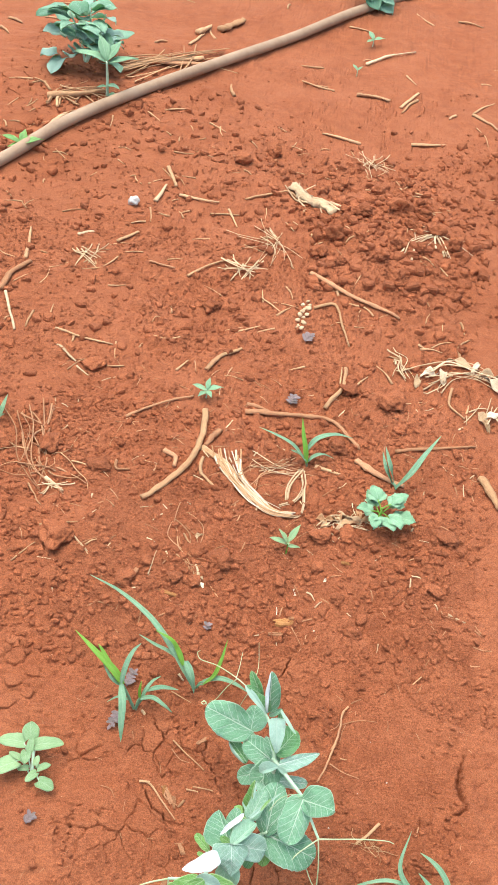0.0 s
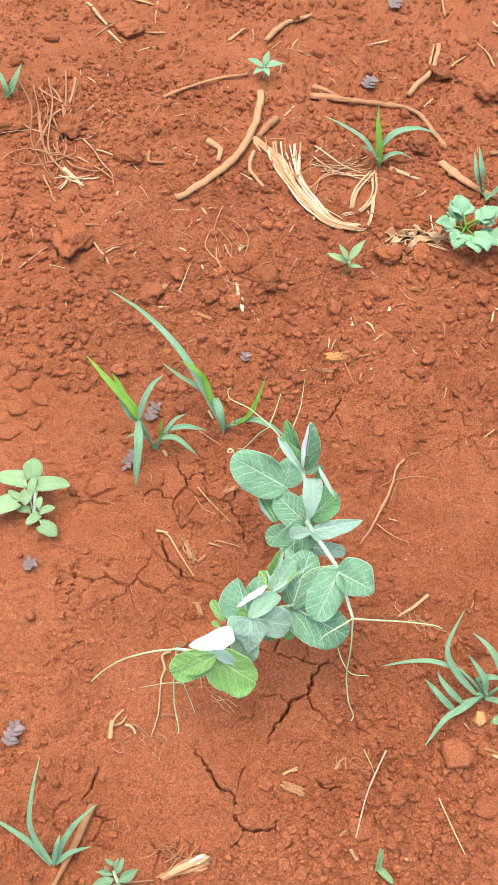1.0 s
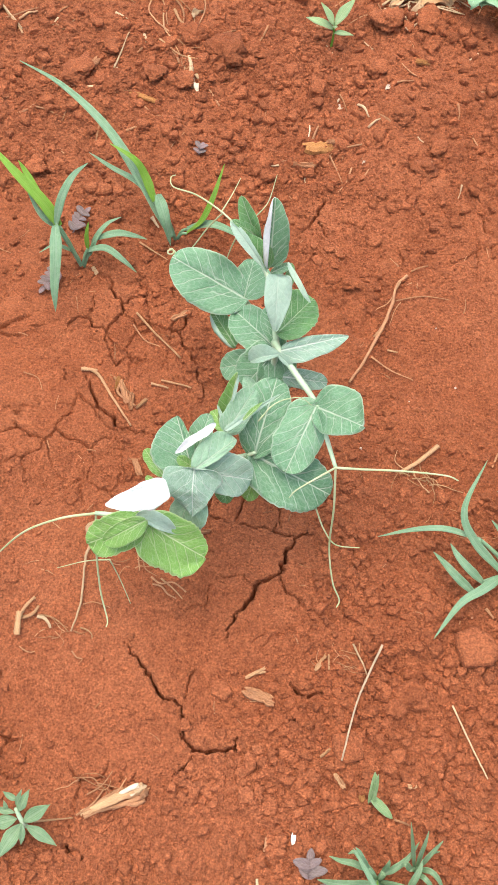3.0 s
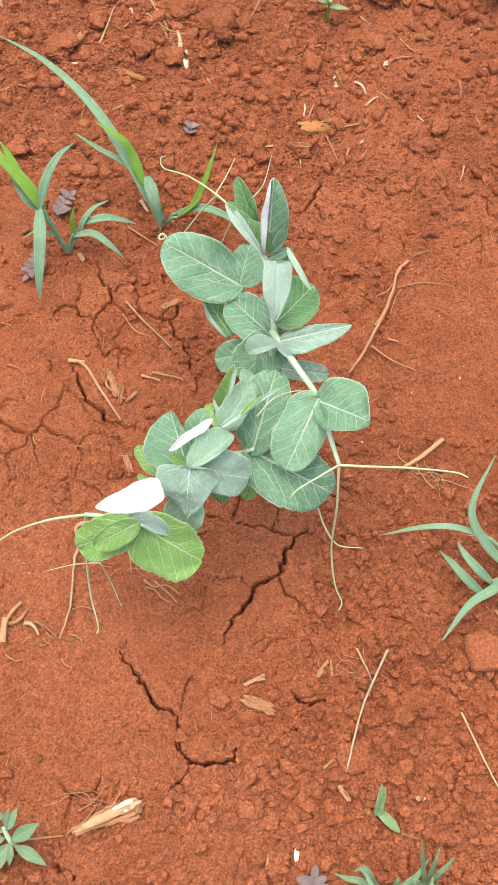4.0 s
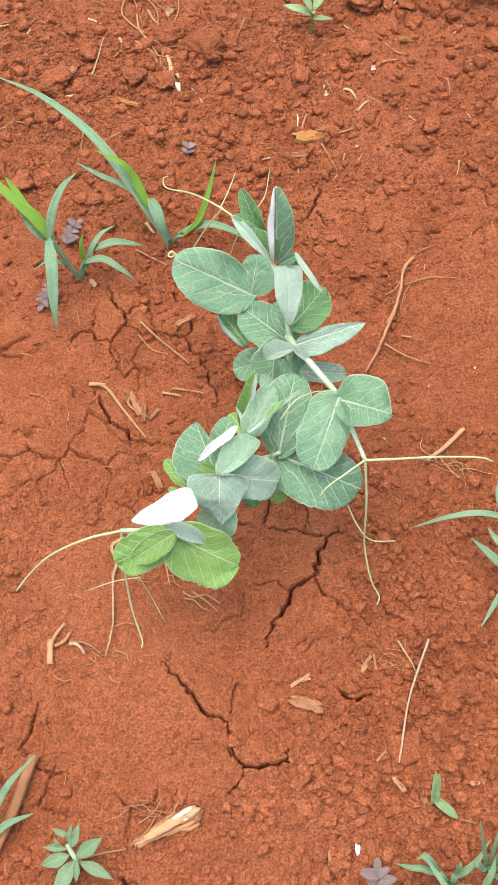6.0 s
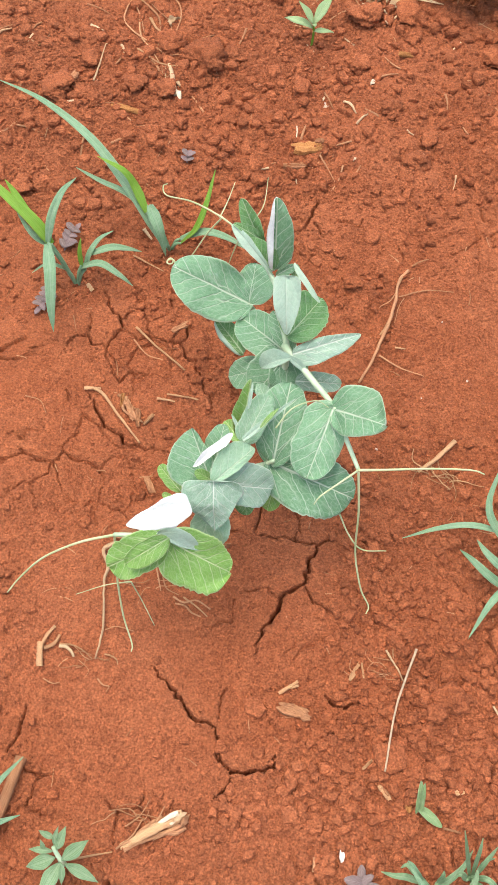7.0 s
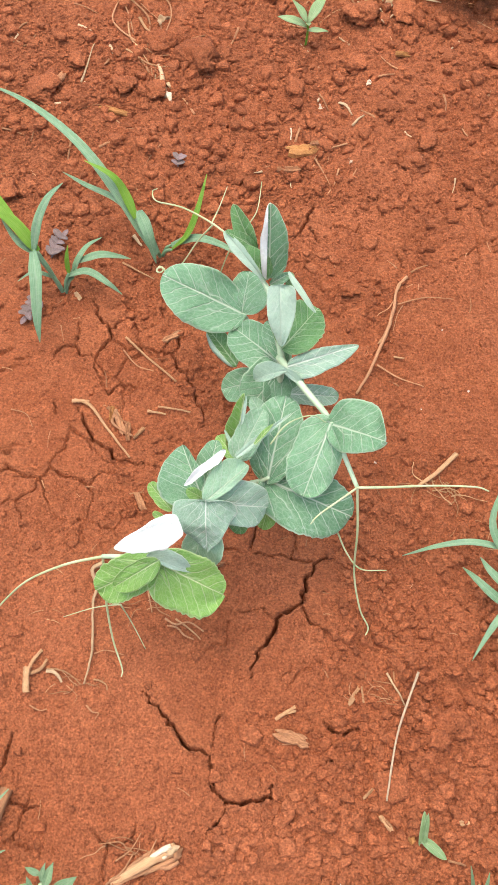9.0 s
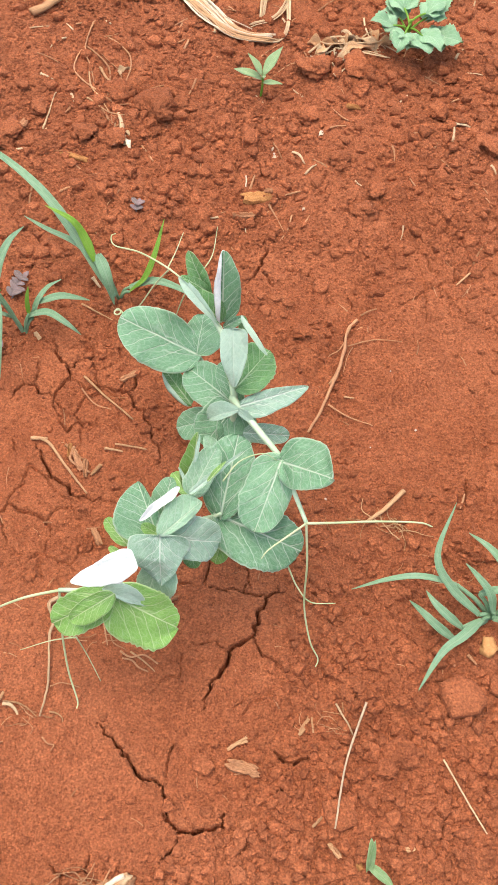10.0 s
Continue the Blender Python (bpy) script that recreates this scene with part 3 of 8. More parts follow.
def tube(pts, radius, tip=0.3, sides=7, per=6, rough=0.0, flatten=1.0, seed=0, knots=0):
    """A round, tapering stalk along points: its vertices, faces and uvs."""
    rng = random.Random(seed)
    line = spline(pts, per)
    verts, faces, uvs = [], [], []
    n = len(line)
    side = None
    for k, p in enumerate(line):
        ahead = (line[min(k + 1, n - 1)] - line[max(k - 1, 0)]).normalized()
        if side is None:
            side = ahead.cross(Vector((0, 0, 1)))
            side = side.normalized() if side.length > 1e-3 else Vector((1, 0, 0))
        side = (side - ahead * side.dot(ahead)).normalized()
        up = side.cross(ahead)
        r = radius * (1 + (tip - 1) * k / (n - 1)) * (1 + 1.6 * rough * noise.noise(Vector((k * 0.33, seed * 1.7, 0.3))) + 0.25 * rough * rng.uniform(-1, 1))
        p = p + (side * rng.uniform(-1, 1) + up * rng.uniform(-0.3, 0.6)) * radius * rough * 0.9
        if knots and k % knots == knots // 2:
            r *= 1.35
        for s in range(sides):
            a = 2 * math.pi * s / sides
            w = 1 + rough * 1.1 * math.sin(s * 2.3 + 1.7 * (seed % 7) + 0.15 * k)
            verts.append(p + (side * math.cos(a) + up * math.sin(a) * flatten) * r * w)
            uvs.append((k / (n - 1), s / sides))
    for k in range(n - 1):
        for s in range(sides):
            a, b = k * sides + s, k * sides + (s + 1) % sides
            faces.append((a, b, b + sides, a + sides))
    faces.append(tuple(reversed(range(sides))))
    faces.append(tuple(range((n - 1) * sides, n * sides)))
    return verts, faces, uvs


def joined(pieces):
    verts, faces, uvs = [], [], []
    for v, f, u in pieces:
        faces += [tuple(i + len(verts) for i in face) for face in f]
        verts += v
        uvs += u
    return verts, faces, uvs


def smooth_step(a, b, v):
    t = min(1.0, max(0.0, (v - a) / (b - a)))
    return t * t * (3 - 2 * t)


def leaf(base, tip, width, fold=0.15, arch=0.10, roll=0.0, shape="ovate", seed=0, wave=0.09, nu=12, nv=8, thick=0.00035, teeth=0.0):
    """A leaf blade from base to tip: outline, a fold along the rib, an arch and a wavy margin, with both faces and an edge."""
    rng = random.Random(seed)
    base, tip = Vector(base), Vector(tip)
    along = tip - base
    length = along.length
    along.normalize()
    across = along.cross(Vector((0, 0, 1)))
    across = across.normalized() if across.length > 0.05 else Vector((1, 0, 0))
    across = Matrix.Rotation(radians(roll), 3, along) @ across
    up = across.cross(along)
    ph = [rng.uniform(0, 6.28) for _ in range(4)]
    skew = rng.uniform(-0.08, 0.08)
    top, uvs = [], []
    for i in range(nu + 1):
        u = 0.5 - 0.5 * math.cos(math.pi * i / nu) if shape in ('round', 'ovate', 'drop') else i / nu
        if shape == "ovate":
            w = max(0.0, 1 - abs(2 * (0.04 + 0.96 * u) ** 0.72 - 1) ** 2.2) ** 0.62
        elif shape == "round":
            w = math.sqrt(max(0.0, 1 - (2 * u - 1) ** 2)) if u < 1 else 0
            w = max(w, 0.12 * (1 - u))
        elif shape == "drop":
            w = min(1.0, (u / 0.16) ** 0.5 if u < 0.16 else 1.0) * (1 - max(0.0, u - 0.16) / 0.84) ** 0.62
        elif shape == "blade":
            w = min(1, 0.55 + 2.2 * u) * (1 - u**2.2) + 0.01
        else:
            w = math.sin(math.pi * u**0.8) ** 1.1
        if u < 0.02:
            w = max(w, 0.06)
        for j in range(nv + 1):
            v = 2 * j / nv - 1
            edge = 1 + (0.016 * math.sin(u * 23 + ph[0] + v) + 0.010 * math.sin(u * 61 + ph[3])) * abs(v)
            edge += (0.13 if shape == "lance" else 0.06) * noise.noise(Vector((2.6 * u, (3.0 if v > 0 else 9.0), seed * 3.7))) * abs(v)
            saw = (u * 9 + ph[2] + 0.35 * math.sin(u * 9 + ph[1])) % 1.0
            edge += teeth * (saw if v > 0 else 1 - saw) * smooth_step(0.15, 0.5, u) * max(0.0, 4 * abs(v) - 3)
            y = v * w * width * 0.5 * edge
            back = -0.13 * length * abs(v) ** 1.6 * max(0, 0.45 - u) / 0.45 if shape in ('ovate', 'round') else 0
            z = fold * abs(y) - arch * length * (2 * u - 1) ** 2 + arch * length
            z += wave * width * (abs(v) ** 2) * math.sin(u * 8 + ph[1] + (2.1 if v > 0 else 0)) + 0.5 * wave * width * math.sin(3 * u + 2 * v + ph[2])
            z -= arch * length * 0.2
            x = u * length + back
            top.append(base + along * x + across * (y + skew * length * u * (1 - u)) + up * z)
            uvs.append((u, 0.5 + 0.5 * v))
    cols = nv + 1
    n = len(top)
    verts = top + [p - up * thick for p in top]
    faces = []
    for i in range(nu):
        for j in range(nv):
            a, b, c, d = i * cols + j, i * cols + j + 1, (i + 1) * cols + j + 1, (i + 1) * cols + j
            faces += [(a, b, c, d), (d + n, c + n, b + n, a + n)]
    rim = [j for j in range(cols)] + [i * cols + nv for i in range(1, nu + 1)] + [nu * cols + j for j in range(nv - 1, -1, -1)] + [i * cols for i in range(nu - 1, 0, -1)]
    for a, b in zip(rim, rim[1:] + rim[:1]):
        faces.append((a, a + n, b + n, b))
    return verts, faces, uvs + uvs


def blade(pts, width, fold=0.35, seed=0, per=6, nv=4, thick=0.00025, turn=0.0):
    """A grass blade along points: a folded ribbon that narrows to its tip."""
    line = spline(pts, per)
    n = len(line)
    top, uvs = [], []
    for k, p in enumerate(line):
        u = k / (n - 1)
        ahead = (line[min(k + 1, n - 1)] - line[max(k - 1, 0)]).normalized()
        across = ahead.cross(Vector((0, 0, 1)))
        across = across.normalized() if across.length > 0.05 else Vector((1, 0, 0))
        across = Matrix.Rotation(radians(turn * (1 - 0.5 * u)), 3, ahead) @ across
        up = across.cross(ahead)
        w = width * 0.5 * min(1, 0.5 + 2.4 * u) * (1 - u**2.6) + 0.00012
        for j in range(nv + 1):
            v = 2 * j / nv - 1
            top.append(p + across * (v * w) + up * (fold * abs(v) * w))
            uvs.append((u, 0.5 + 0.5 * v))
    cols, m = nv + 1, len(top)
    verts = top + [p - Vector((0, 0, thick)) for p in top]
    faces = []
    for i in range(n - 1):
        for j in range(nv):
            a, b, c, d = i * cols + j, i * cols + j + 1, (i + 1) * cols + j + 1, (i + 1) * cols + j
            faces += [(a, b, c, d), (d + m, c + m, b + m, a + m)]
    for i in range(n - 1):
        for j in (0, nv):
            a, d = i * cols + j, (i + 1) * cols + j
            faces.append((a, d, d + m, a + m) if j == 0 else (d, a, a + m, d + m))
    return verts, faces, uvs + uvs


def lump(centre, size, seed, detail=3, squash=0.75, angular=0.35, flat=False):
    """A soil clod: a ball broken by flat faces and worn by noise."""
    bm = bmesh.new()
    bmesh.ops.create_icosphere(bm, subdivisions=detail, radius=1)
    rng = random.Random(seed)
    cuts = [(Vector((rng.gauss(0, 1), rng.gauss(0, 1), rng.gauss(0, 1))).normalized(), rng.uniform(0.45, 0.80)) for _ in range(16)]
    sx, sy = rng.uniform(0.8, 1.2), rng.uniform(0.75, 1.1)
    turn = Matrix.Rotation(rng.uniform(0, 6.28), 3, "Z")
    off = Vector((rng.uniform(0, 50), rng.uniform(0, 50), 0))
    for v in bm.verts:
        d = v.co.normalized()
        r = 1.0
        for c, h in cuts:
            k = d.dot(c)
            if k > 0:
                r = min(r, 1 + (h / k - 1) * angular)
        if detail > 1:
            r += 0.26 * noise.noise(d * 1.5 + off) + 0.14 * noise.noise(d * 3.7 + off) + (0.10 * noise.noise(d * 8 + off) if detail > 2 else 0) + (0.07 * noise.noise(d * 17 + off) if detail > 3 else 0)
        else:
            r += rng.uniform(-0.14, 0.14)
        v.co = turn @ Vector((d.x * r * sx, d.y * r * sy, d.z * r * squash)) * size + Vector(centre)
    verts = [v.co.copy() for v in bm.verts]
    faces = [tuple(v.index for v in f.verts) for f in bm.faces]
    bm.free()
    return verts, faces, [(0, 0)] * len(verts)


def simple(name, shape, mat, label, category, group="", flat=False):
    """A thing of one piece, with its origin at its foot."""
    verts, faces, uvs = shape
    lo = min(v[2] for v in verts)
    c = sum((Vector(v) for v in verts), Vector()) / len(verts)
    o = Vector((c.x, c.y, lo))
    ob = new(name, mesh_of(name, [Vector(v) - o for v in verts], faces, uvs, mat, flat))
    ob.location = o
    return tagged(ob, label if len(label.split()) > 3 else label + " on red soil", category, group)


# ---- the pea plant ----
pea_foot = on((-0.0036, 0.1239))
pea = thing("pea_plant", pea_foot, "sprawling young pea plant with blue-green waxy leaves", "plant")


def pea_blade(base, tip, left, right, belly, full, point, heart, fold, arch, roll, wave, teeth, curl, ragged, seed, nu=40, nv=18, thick=0.00030):
    """A pea leaf from base to tip with its own width on each side of the rib: how full and pointed the outline is, a notched
    base, a fold along the rib, an arch, a wavy toothed margin and, by curl (side, start, degrees), an edge that rolls up and over."""
    rng = random.Random(seed)
    base, tip = Vector(base), Vector(tip)
    along = tip - base
    length = along.length
    along.normalize()
    across = along.cross(Vector((0, -0.4, 0.92))).normalized()
    across = Matrix.Rotation(radians(roll), 3, along) @ across
    up = across.cross(along)
    ph = [rng.uniform(0, 6.28) for _ in range(6)]
    lean = math.log(0.5) / math.log(belly)
    top, under, place, span = [], [], [], []
    for i in range(nu + 1):
        u = 0.5 - 0.5 * math.cos(math.pi * i / nu)
        w = max(0.0, 1 - abs(2 * u**lean - 1) ** full) ** (1 / full)
        if u > belly:
            w *= 1 - point * ((u - belly) / (1 - belly)) ** 1.5 * (0.75 if u < 1 else 1)
        for j in range(nv + 1):
            v = 2 * j / nv - 1
            side = 1 if v > 0 else -1
            reach = (right if v > 0 else left) * w
            reach *= 1 + ragged * 0.15 * noise.noise(Vector((3.0 * u, 3.0 * side, seed * 3.7))) + ragged * 0.05 * noise.noise(Vector((9.0 * u, 5.0 * side, seed * 1.7)))
            saw = (u * 11 + ph[2] + 0.4 * math.sin(u * 7 + ph[1] + side)) % 1.0
            reach *= 1 + teeth * (saw - 0.4) * smooth_step(0.25, 0.6, u) * smooth_step(0.82, 1.0, abs(v))
            q = abs(v) * reach
            lift, a = fold * q, 0.0
            if curl and side == curl[0]:
                flat_to, turn, r = reach * curl[1], radians(curl[2]), 0.0003
                if q > flat_to:
                    a = min(turn, (q - flat_to) / r)
                    rest = max(0.0, q - flat_to - r * turn)
                    lift = fold * flat_to + r * (1 - math.cos(a)) + rest * math.sin(a)
                    q = flat_to + r * math.sin(a) + rest * math.cos(a)
            x = u * length - heart * length * abs(v) ** 1.5 * max(0.0, 0.4 - u) / 0.4
            z = lift + arch * length * (0.8 - (2 * u - 1) ** 2)
            full_w = left + right
            z += wave * full_w * 0.5 * v * v * math.sin(u * 8 + ph[3] + (2.1 if v > 0 else 0)) + 0.25 * wave * full_w * math.sin(3 * u + 2 * v + ph[4])
            z += full_w * (0.055 * noise.noise(Vector((u * 3.5, v * 1.8, seed * 2.3))) + 0.016 * noise.noise(Vector((u * 9, v * 5, seed * 5.1))))
            top.append(base + along * x + across * (side * q) + up * z)
            under.append(top[-1] - (up * math.cos(a) - across * (side * math.sin(a))) * thick)
            place.append((x / length, 0.5 + 0.5 * side * abs(v) * reach / length))
            span.append((u, abs(v)))
    cols, n = nv + 1, len(top)
    verts = top + under
    faces, back = [], []
    for i in range(nu):
        for j in range(nv):
            a, b, c, d = i * cols + j, i * cols + j + 1, (i + 1) * cols + j + 1, (i + 1) * cols + j
            faces += [(a, b, c, d), (d + n, c + n, b + n, a + n)]
            back += [0, 1]
    rim = [j for j in range(cols)] + [i * cols + nv for i in range(1, nu + 1)] + [nu * cols + j for j in range(nv - 1, -1, -1)] + [i * cols for i in range(nu - 1, 0, -1)]
    for a, b in zip(rim, rim[1:] + rim[:1]):
        faces.append((a, a + n, b + n, b))
        back.append(0)
    return verts, faces, place * 2, span * 2, back


def pea_leaf(base, tip, left, right, mat, belly=0.46, full=2.1, point=0.0, heart=0.0, fold=0.1, arch=0.06, roll=0, wave=0.12, teeth=0.03, curl=None, ragged=1.0, under=None, label=""):
    pea_leaf.count += 1
    verts, faces, place, span, back = pea_blade(base, tip, left, right, belly, full, point, heart, fold, arch, roll, wave, teeth, curl, ragged, pea_leaf.count)
    me = mesh_of("leaf", verts, faces, place, mat)
    lay = me.uv_layers.new(name="span")
    for loop in me.loops:
        lay.data[loop.index].uv = span[loop.vertex_index]
    me.materials.append(under or PEA_PALE)
    me.polygons.foreach_set("material_index", back)
    return part("leaf", me, pea, label)


pea_leaf.count = 0
low_stem = [tuple(pea_foot), (-0.0003, 0.1138, 0.0300), (0.0016, 0.1077, 0.0440), (0.0026, 0.1259, 0.0460), (0.0002, 0.1440, 0.0560), (-0.0004, 0.1484, 0.0740)]
part("stem", mesh_of("stem", *tube([tuple(pea_foot - Vector((0, 0, 0.004)))] + low_stem[1:], 0.0016, 1.0), PEA_STEM), pea)
right_stem = part("stem", mesh_of("stem", *tube([(-0.0008, 0.1486, 0.0765), (0.0017, 0.1444, 0.0785), (0.0117, 0.1340, 0.0780), (0.0217, 0.1242, 0.0755), (0.0277, 0.1126, 0.0740), (0.0344, 0.0982, 0.0750)], 0.0017, 0.5), PEA_STEM), pea)
top_stem = part("stem", mesh_of("stem", *tube([(-0.0002, 0.1482, 0.0750), (-0.0069, 0.1626, 0.0620), (-0.0140, 0.1721, 0.0580), (-0.0206, 0.1798, 0.0580)], 0.0014, 0.9), PEA_STEM), pea)
part("stem", mesh_of("stem", *tube([(-0.0003, 0.1482, 0.0760), (-0.0029, 0.1556, 0.0800), (-0.0068, 0.1662, 0.0880), (-0.0116, 0.1744, 0.0910), (-0.0184, 0.1801, 0.0970), (-0.0228, 0.1814, 0.1010)], 0.0013, 0.6), PEA_STEM), pea)
left_stem = part("stem", mesh_of("stem", *tube([(0.0004, 0.1046, 0.0580), (-0.0120, 0.0981, 0.0580), (-0.0215, 0.0869, 0.0680), (-0.0305, 0.0745, 0.0640), (-0.0397, 0.0648, 0.0630), (-0.0583, 0.0642, 0.0560)], 0.0012, 0.8), PEA_STEM), pea)
part("petiole", mesh_of("petiole", *tube([(-0.0064, 0.1036, 0.0540), (-0.0019, 0.1023, 0.0605), (0.0007, 0.1024, 0.0640)], 0.0009, 0.9), PEA_STEM), pea)

# Top shoot.
pea_leaf((-0.0203, 0.1772, 0.0620), (-0.0537, 0.1809, 0.0770), 0.0147, 0.0111, PEA, fold=0.05, arch=0.05, ragged=0.45, heart=0.05, roll=4)
pea_leaf((-0.0201, 0.1776, 0.0615), (-0.0190, 0.1937, 0.0690), 0.0073, 0.0107, PEA, fold=0.10, arch=0.05, heart=0.05, roll=-8)
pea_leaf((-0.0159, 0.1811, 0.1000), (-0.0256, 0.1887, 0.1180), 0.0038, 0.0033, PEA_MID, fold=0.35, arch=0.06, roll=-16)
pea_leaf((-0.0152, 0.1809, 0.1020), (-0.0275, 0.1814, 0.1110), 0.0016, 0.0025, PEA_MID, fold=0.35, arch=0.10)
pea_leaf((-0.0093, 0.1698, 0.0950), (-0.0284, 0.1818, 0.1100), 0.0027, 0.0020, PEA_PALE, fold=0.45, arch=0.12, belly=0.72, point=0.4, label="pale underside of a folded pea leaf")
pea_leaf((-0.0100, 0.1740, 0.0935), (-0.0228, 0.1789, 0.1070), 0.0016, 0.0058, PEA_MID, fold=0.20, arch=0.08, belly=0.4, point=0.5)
# The rolled left edge shows its underside in the painted glare white.
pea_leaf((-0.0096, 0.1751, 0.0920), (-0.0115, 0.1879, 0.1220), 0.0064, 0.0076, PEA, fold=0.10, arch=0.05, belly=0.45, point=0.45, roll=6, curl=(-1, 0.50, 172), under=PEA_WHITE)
pea_leaf((-0.0090, 0.1752, 0.0880), (-0.0010, 0.1794, 0.0920), 0.0018, 0.0025, PEA, fold=0.2, arch=0.08)
pea_leaf((-0.0006, 0.1745, 0.0820), (-0.0013, 0.1810, 0.0900), 0.0019, 0.0023, PEA_MID, fold=0.25, arch=0.05)
pea_leaf((-0.0040, 0.1593, 0.1120), (-0.0009, 0.1425, 0.0960), 0.0058, 0.0052, PEA_PALE, fold=0.12, arch=0.07, belly=0.30, point=0.85, full=3.0, label="pale underside of a folded pea leaf")
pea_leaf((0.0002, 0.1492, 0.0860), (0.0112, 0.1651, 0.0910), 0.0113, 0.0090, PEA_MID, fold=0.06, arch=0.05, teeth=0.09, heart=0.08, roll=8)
pea_leaf((-0.0017, 0.1716, 0.1040), (0.0107, 0.1583, 0.0980), 0.0007, 0.0020, PEA_PALE, fold=0.2, arch=0.05, belly=0.5, point=0.3, label="pale underside of a folded pea leaf")
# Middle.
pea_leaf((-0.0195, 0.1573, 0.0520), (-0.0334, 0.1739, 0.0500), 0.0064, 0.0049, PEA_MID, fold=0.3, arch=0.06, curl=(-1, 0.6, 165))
pea_leaf((0.0006, 0.1509, 0.0670), (-0.0221, 0.1694, 0.0620), 0.0100, 0.0086, PEA, fold=0.06, arch=0.05, heart=0.06, full=2.5)
pea_leaf((-0.0011, 0.1509, 0.0720), (-0.0081, 0.1692, 0.0710), 0.0047, 0.0033, PEA, fold=0.22, arch=0.08, point=0.3, roll=12)
pea_leaf((0.0001, 0.1519, 0.0660), (-0.0111, 0.1365, 0.0550), 0.0109, 0.0099, PEA, fold=0.06, arch=0.06, heart=0.08, full=2.6)
pea_leaf((-0.0067, 0.1521, 0.0520), (-0.0250, 0.1501, 0.0420), 0.0073, 0.0069, PEA, fold=0.10, arch=0.08)
pea_leaf((0.0011, 0.1521, 0.0640), (0.0045, 0.1375, 0.0560), 0.0080, 0.0099, PEA, fold=0.10, arch=0.08, full=2.4)
pea_leaf((0.0024, 0.1403, 0.0830), (-0.0101, 0.1375, 0.0770), 0.0023, 0.0054, PEA_PALE, fold=0.30, arch=0.20, belly=0.6, point=0.2, label="pale underside of a folded pea leaf")
pea_leaf((0.0006, 0.1406, 0.0830), (0.0093, 0.1373, 0.0780), 0.0020, 0.0013, PEA_PALE, fold=0.3, arch=0.08, belly=0.5, point=0.5, label="pale underside of a folded pea leaf")
pea_leaf((0.0024, 0.1436, 0.0800), (0.0289, 0.1537, 0.0860), 0.0034, 0.0070, PEA_GREY, fold=0.22, arch=0.03, belly=0.38, point=0.6)
pea_leaf((0.0050, 0.1403, 0.0640), (0.0244, 0.1424, 0.0630), 0.0044, 0.0044, PEA_GREY, fold=0.06, arch=0.05, full=2.3)
# The pair and the broad leaves below it.
pea_leaf((0.0218, 0.1229, 0.0765), (0.0405, 0.1066, 0.1000), 0.0124, 0.0094, PEA, fold=0.06, arch=0.04, heart=0.04, full=1.95, belly=0.48, point=0.12, ragged=0.45)
pea_leaf((0.0216, 0.1229, 0.0760), (0.0148, 0.0955, 0.0660), 0.0089, 0.0109, PEA, fold=0.10, arch=0.06, heart=0.10, full=2.3)
pea_leaf((0.0003, 0.1027, 0.0610), (0.0350, 0.0953, 0.0530), 0.0118, 0.0150, PEA, fold=0.05, arch=0.05, heart=0.08, full=2.3, teeth=0.07)
pea_leaf((0.0005, 0.1026, 0.0620), (0.0034, 0.1311, 0.0790), 0.0103, 0.0097, PEA, fold=0.14, arch=0.05, heart=0.06, belly=0.5)
pea_leaf((0.0029, 0.1029, 0.0500), (0.0005, 0.0895, 0.0410), 0.0051, 0.0056, PEA_FRESH, fold=0.1, arch=0.08, label="bright green low pea leaf")
pea_leaf((-0.0104, 0.0963, 0.0480), (-0.0077, 0.0858, 0.0420), 0.0042, 0.0046, PEA_MID, fold=0.1, arch=0.08)
pea_leaf((-0.0122, 0.1042, 0.0730), (-0.0045, 0.1229, 0.0810), 0.0060, 0.0053, PEA_SOFT, fold=0.10, arch=0.06, full=2.4)
pea_leaf((-0.0030, 0.1212, 0.0720), (-0.0101, 0.1297, 0.0770), 0.0031, 0.0036, PEA_SOFT, fold=0.2, arch=0.06, point=0.3)
pea_leaf((-0.0120, 0.1003, 0.0835), (0.0062, 0.1210, 0.0845), 0.0015, 0.0011, PEA_PALE, fold=0.35, arch=0.03, belly=0.3, point=0.6, label="pale underside of a folded pea leaf")
pea_leaf((-0.0057, 0.1047, 0.0870), (0.0001, 0.1146, 0.0865), 0.0013, 0.0006, PEA_FRESH, fold=0.3, arch=0.03, point=0.5, label="bright green low pea leaf")
pea_leaf((-0.0136, 0.1116, 0.0620), (-0.0121, 0.1222, 0.0920), 0.0049, 0.0011, PEA_FRESH, fold=0.3, arch=0.05, point=0.5, label="bright green low pea leaf")
pea_leaf((-0.0117, 0.1116, 0.0880), (-0.0112, 0.1206, 0.0940), 0.0006, 0.0009, PEA_PALE, fold=0.3, arch=0.03, point=0.4, label="pale underside of a folded pea leaf")
pea_leaf((-0.0127, 0.1056, 0.0740), (-0.0186, 0.1146, 0.0760), 0.0007, 0.0011, PEA_PALE, fold=0.3, arch=0.04, point=0.4, label="pale underside of a folded pea leaf")
pea_leaf((-0.0132, 0.1129, 0.0540), (-0.0226, 0.1243, 0.0500), 0.0035, 0.0033, PEA_FRESH, fold=0.25, arch=0.07, label="bright green low pea leaf")
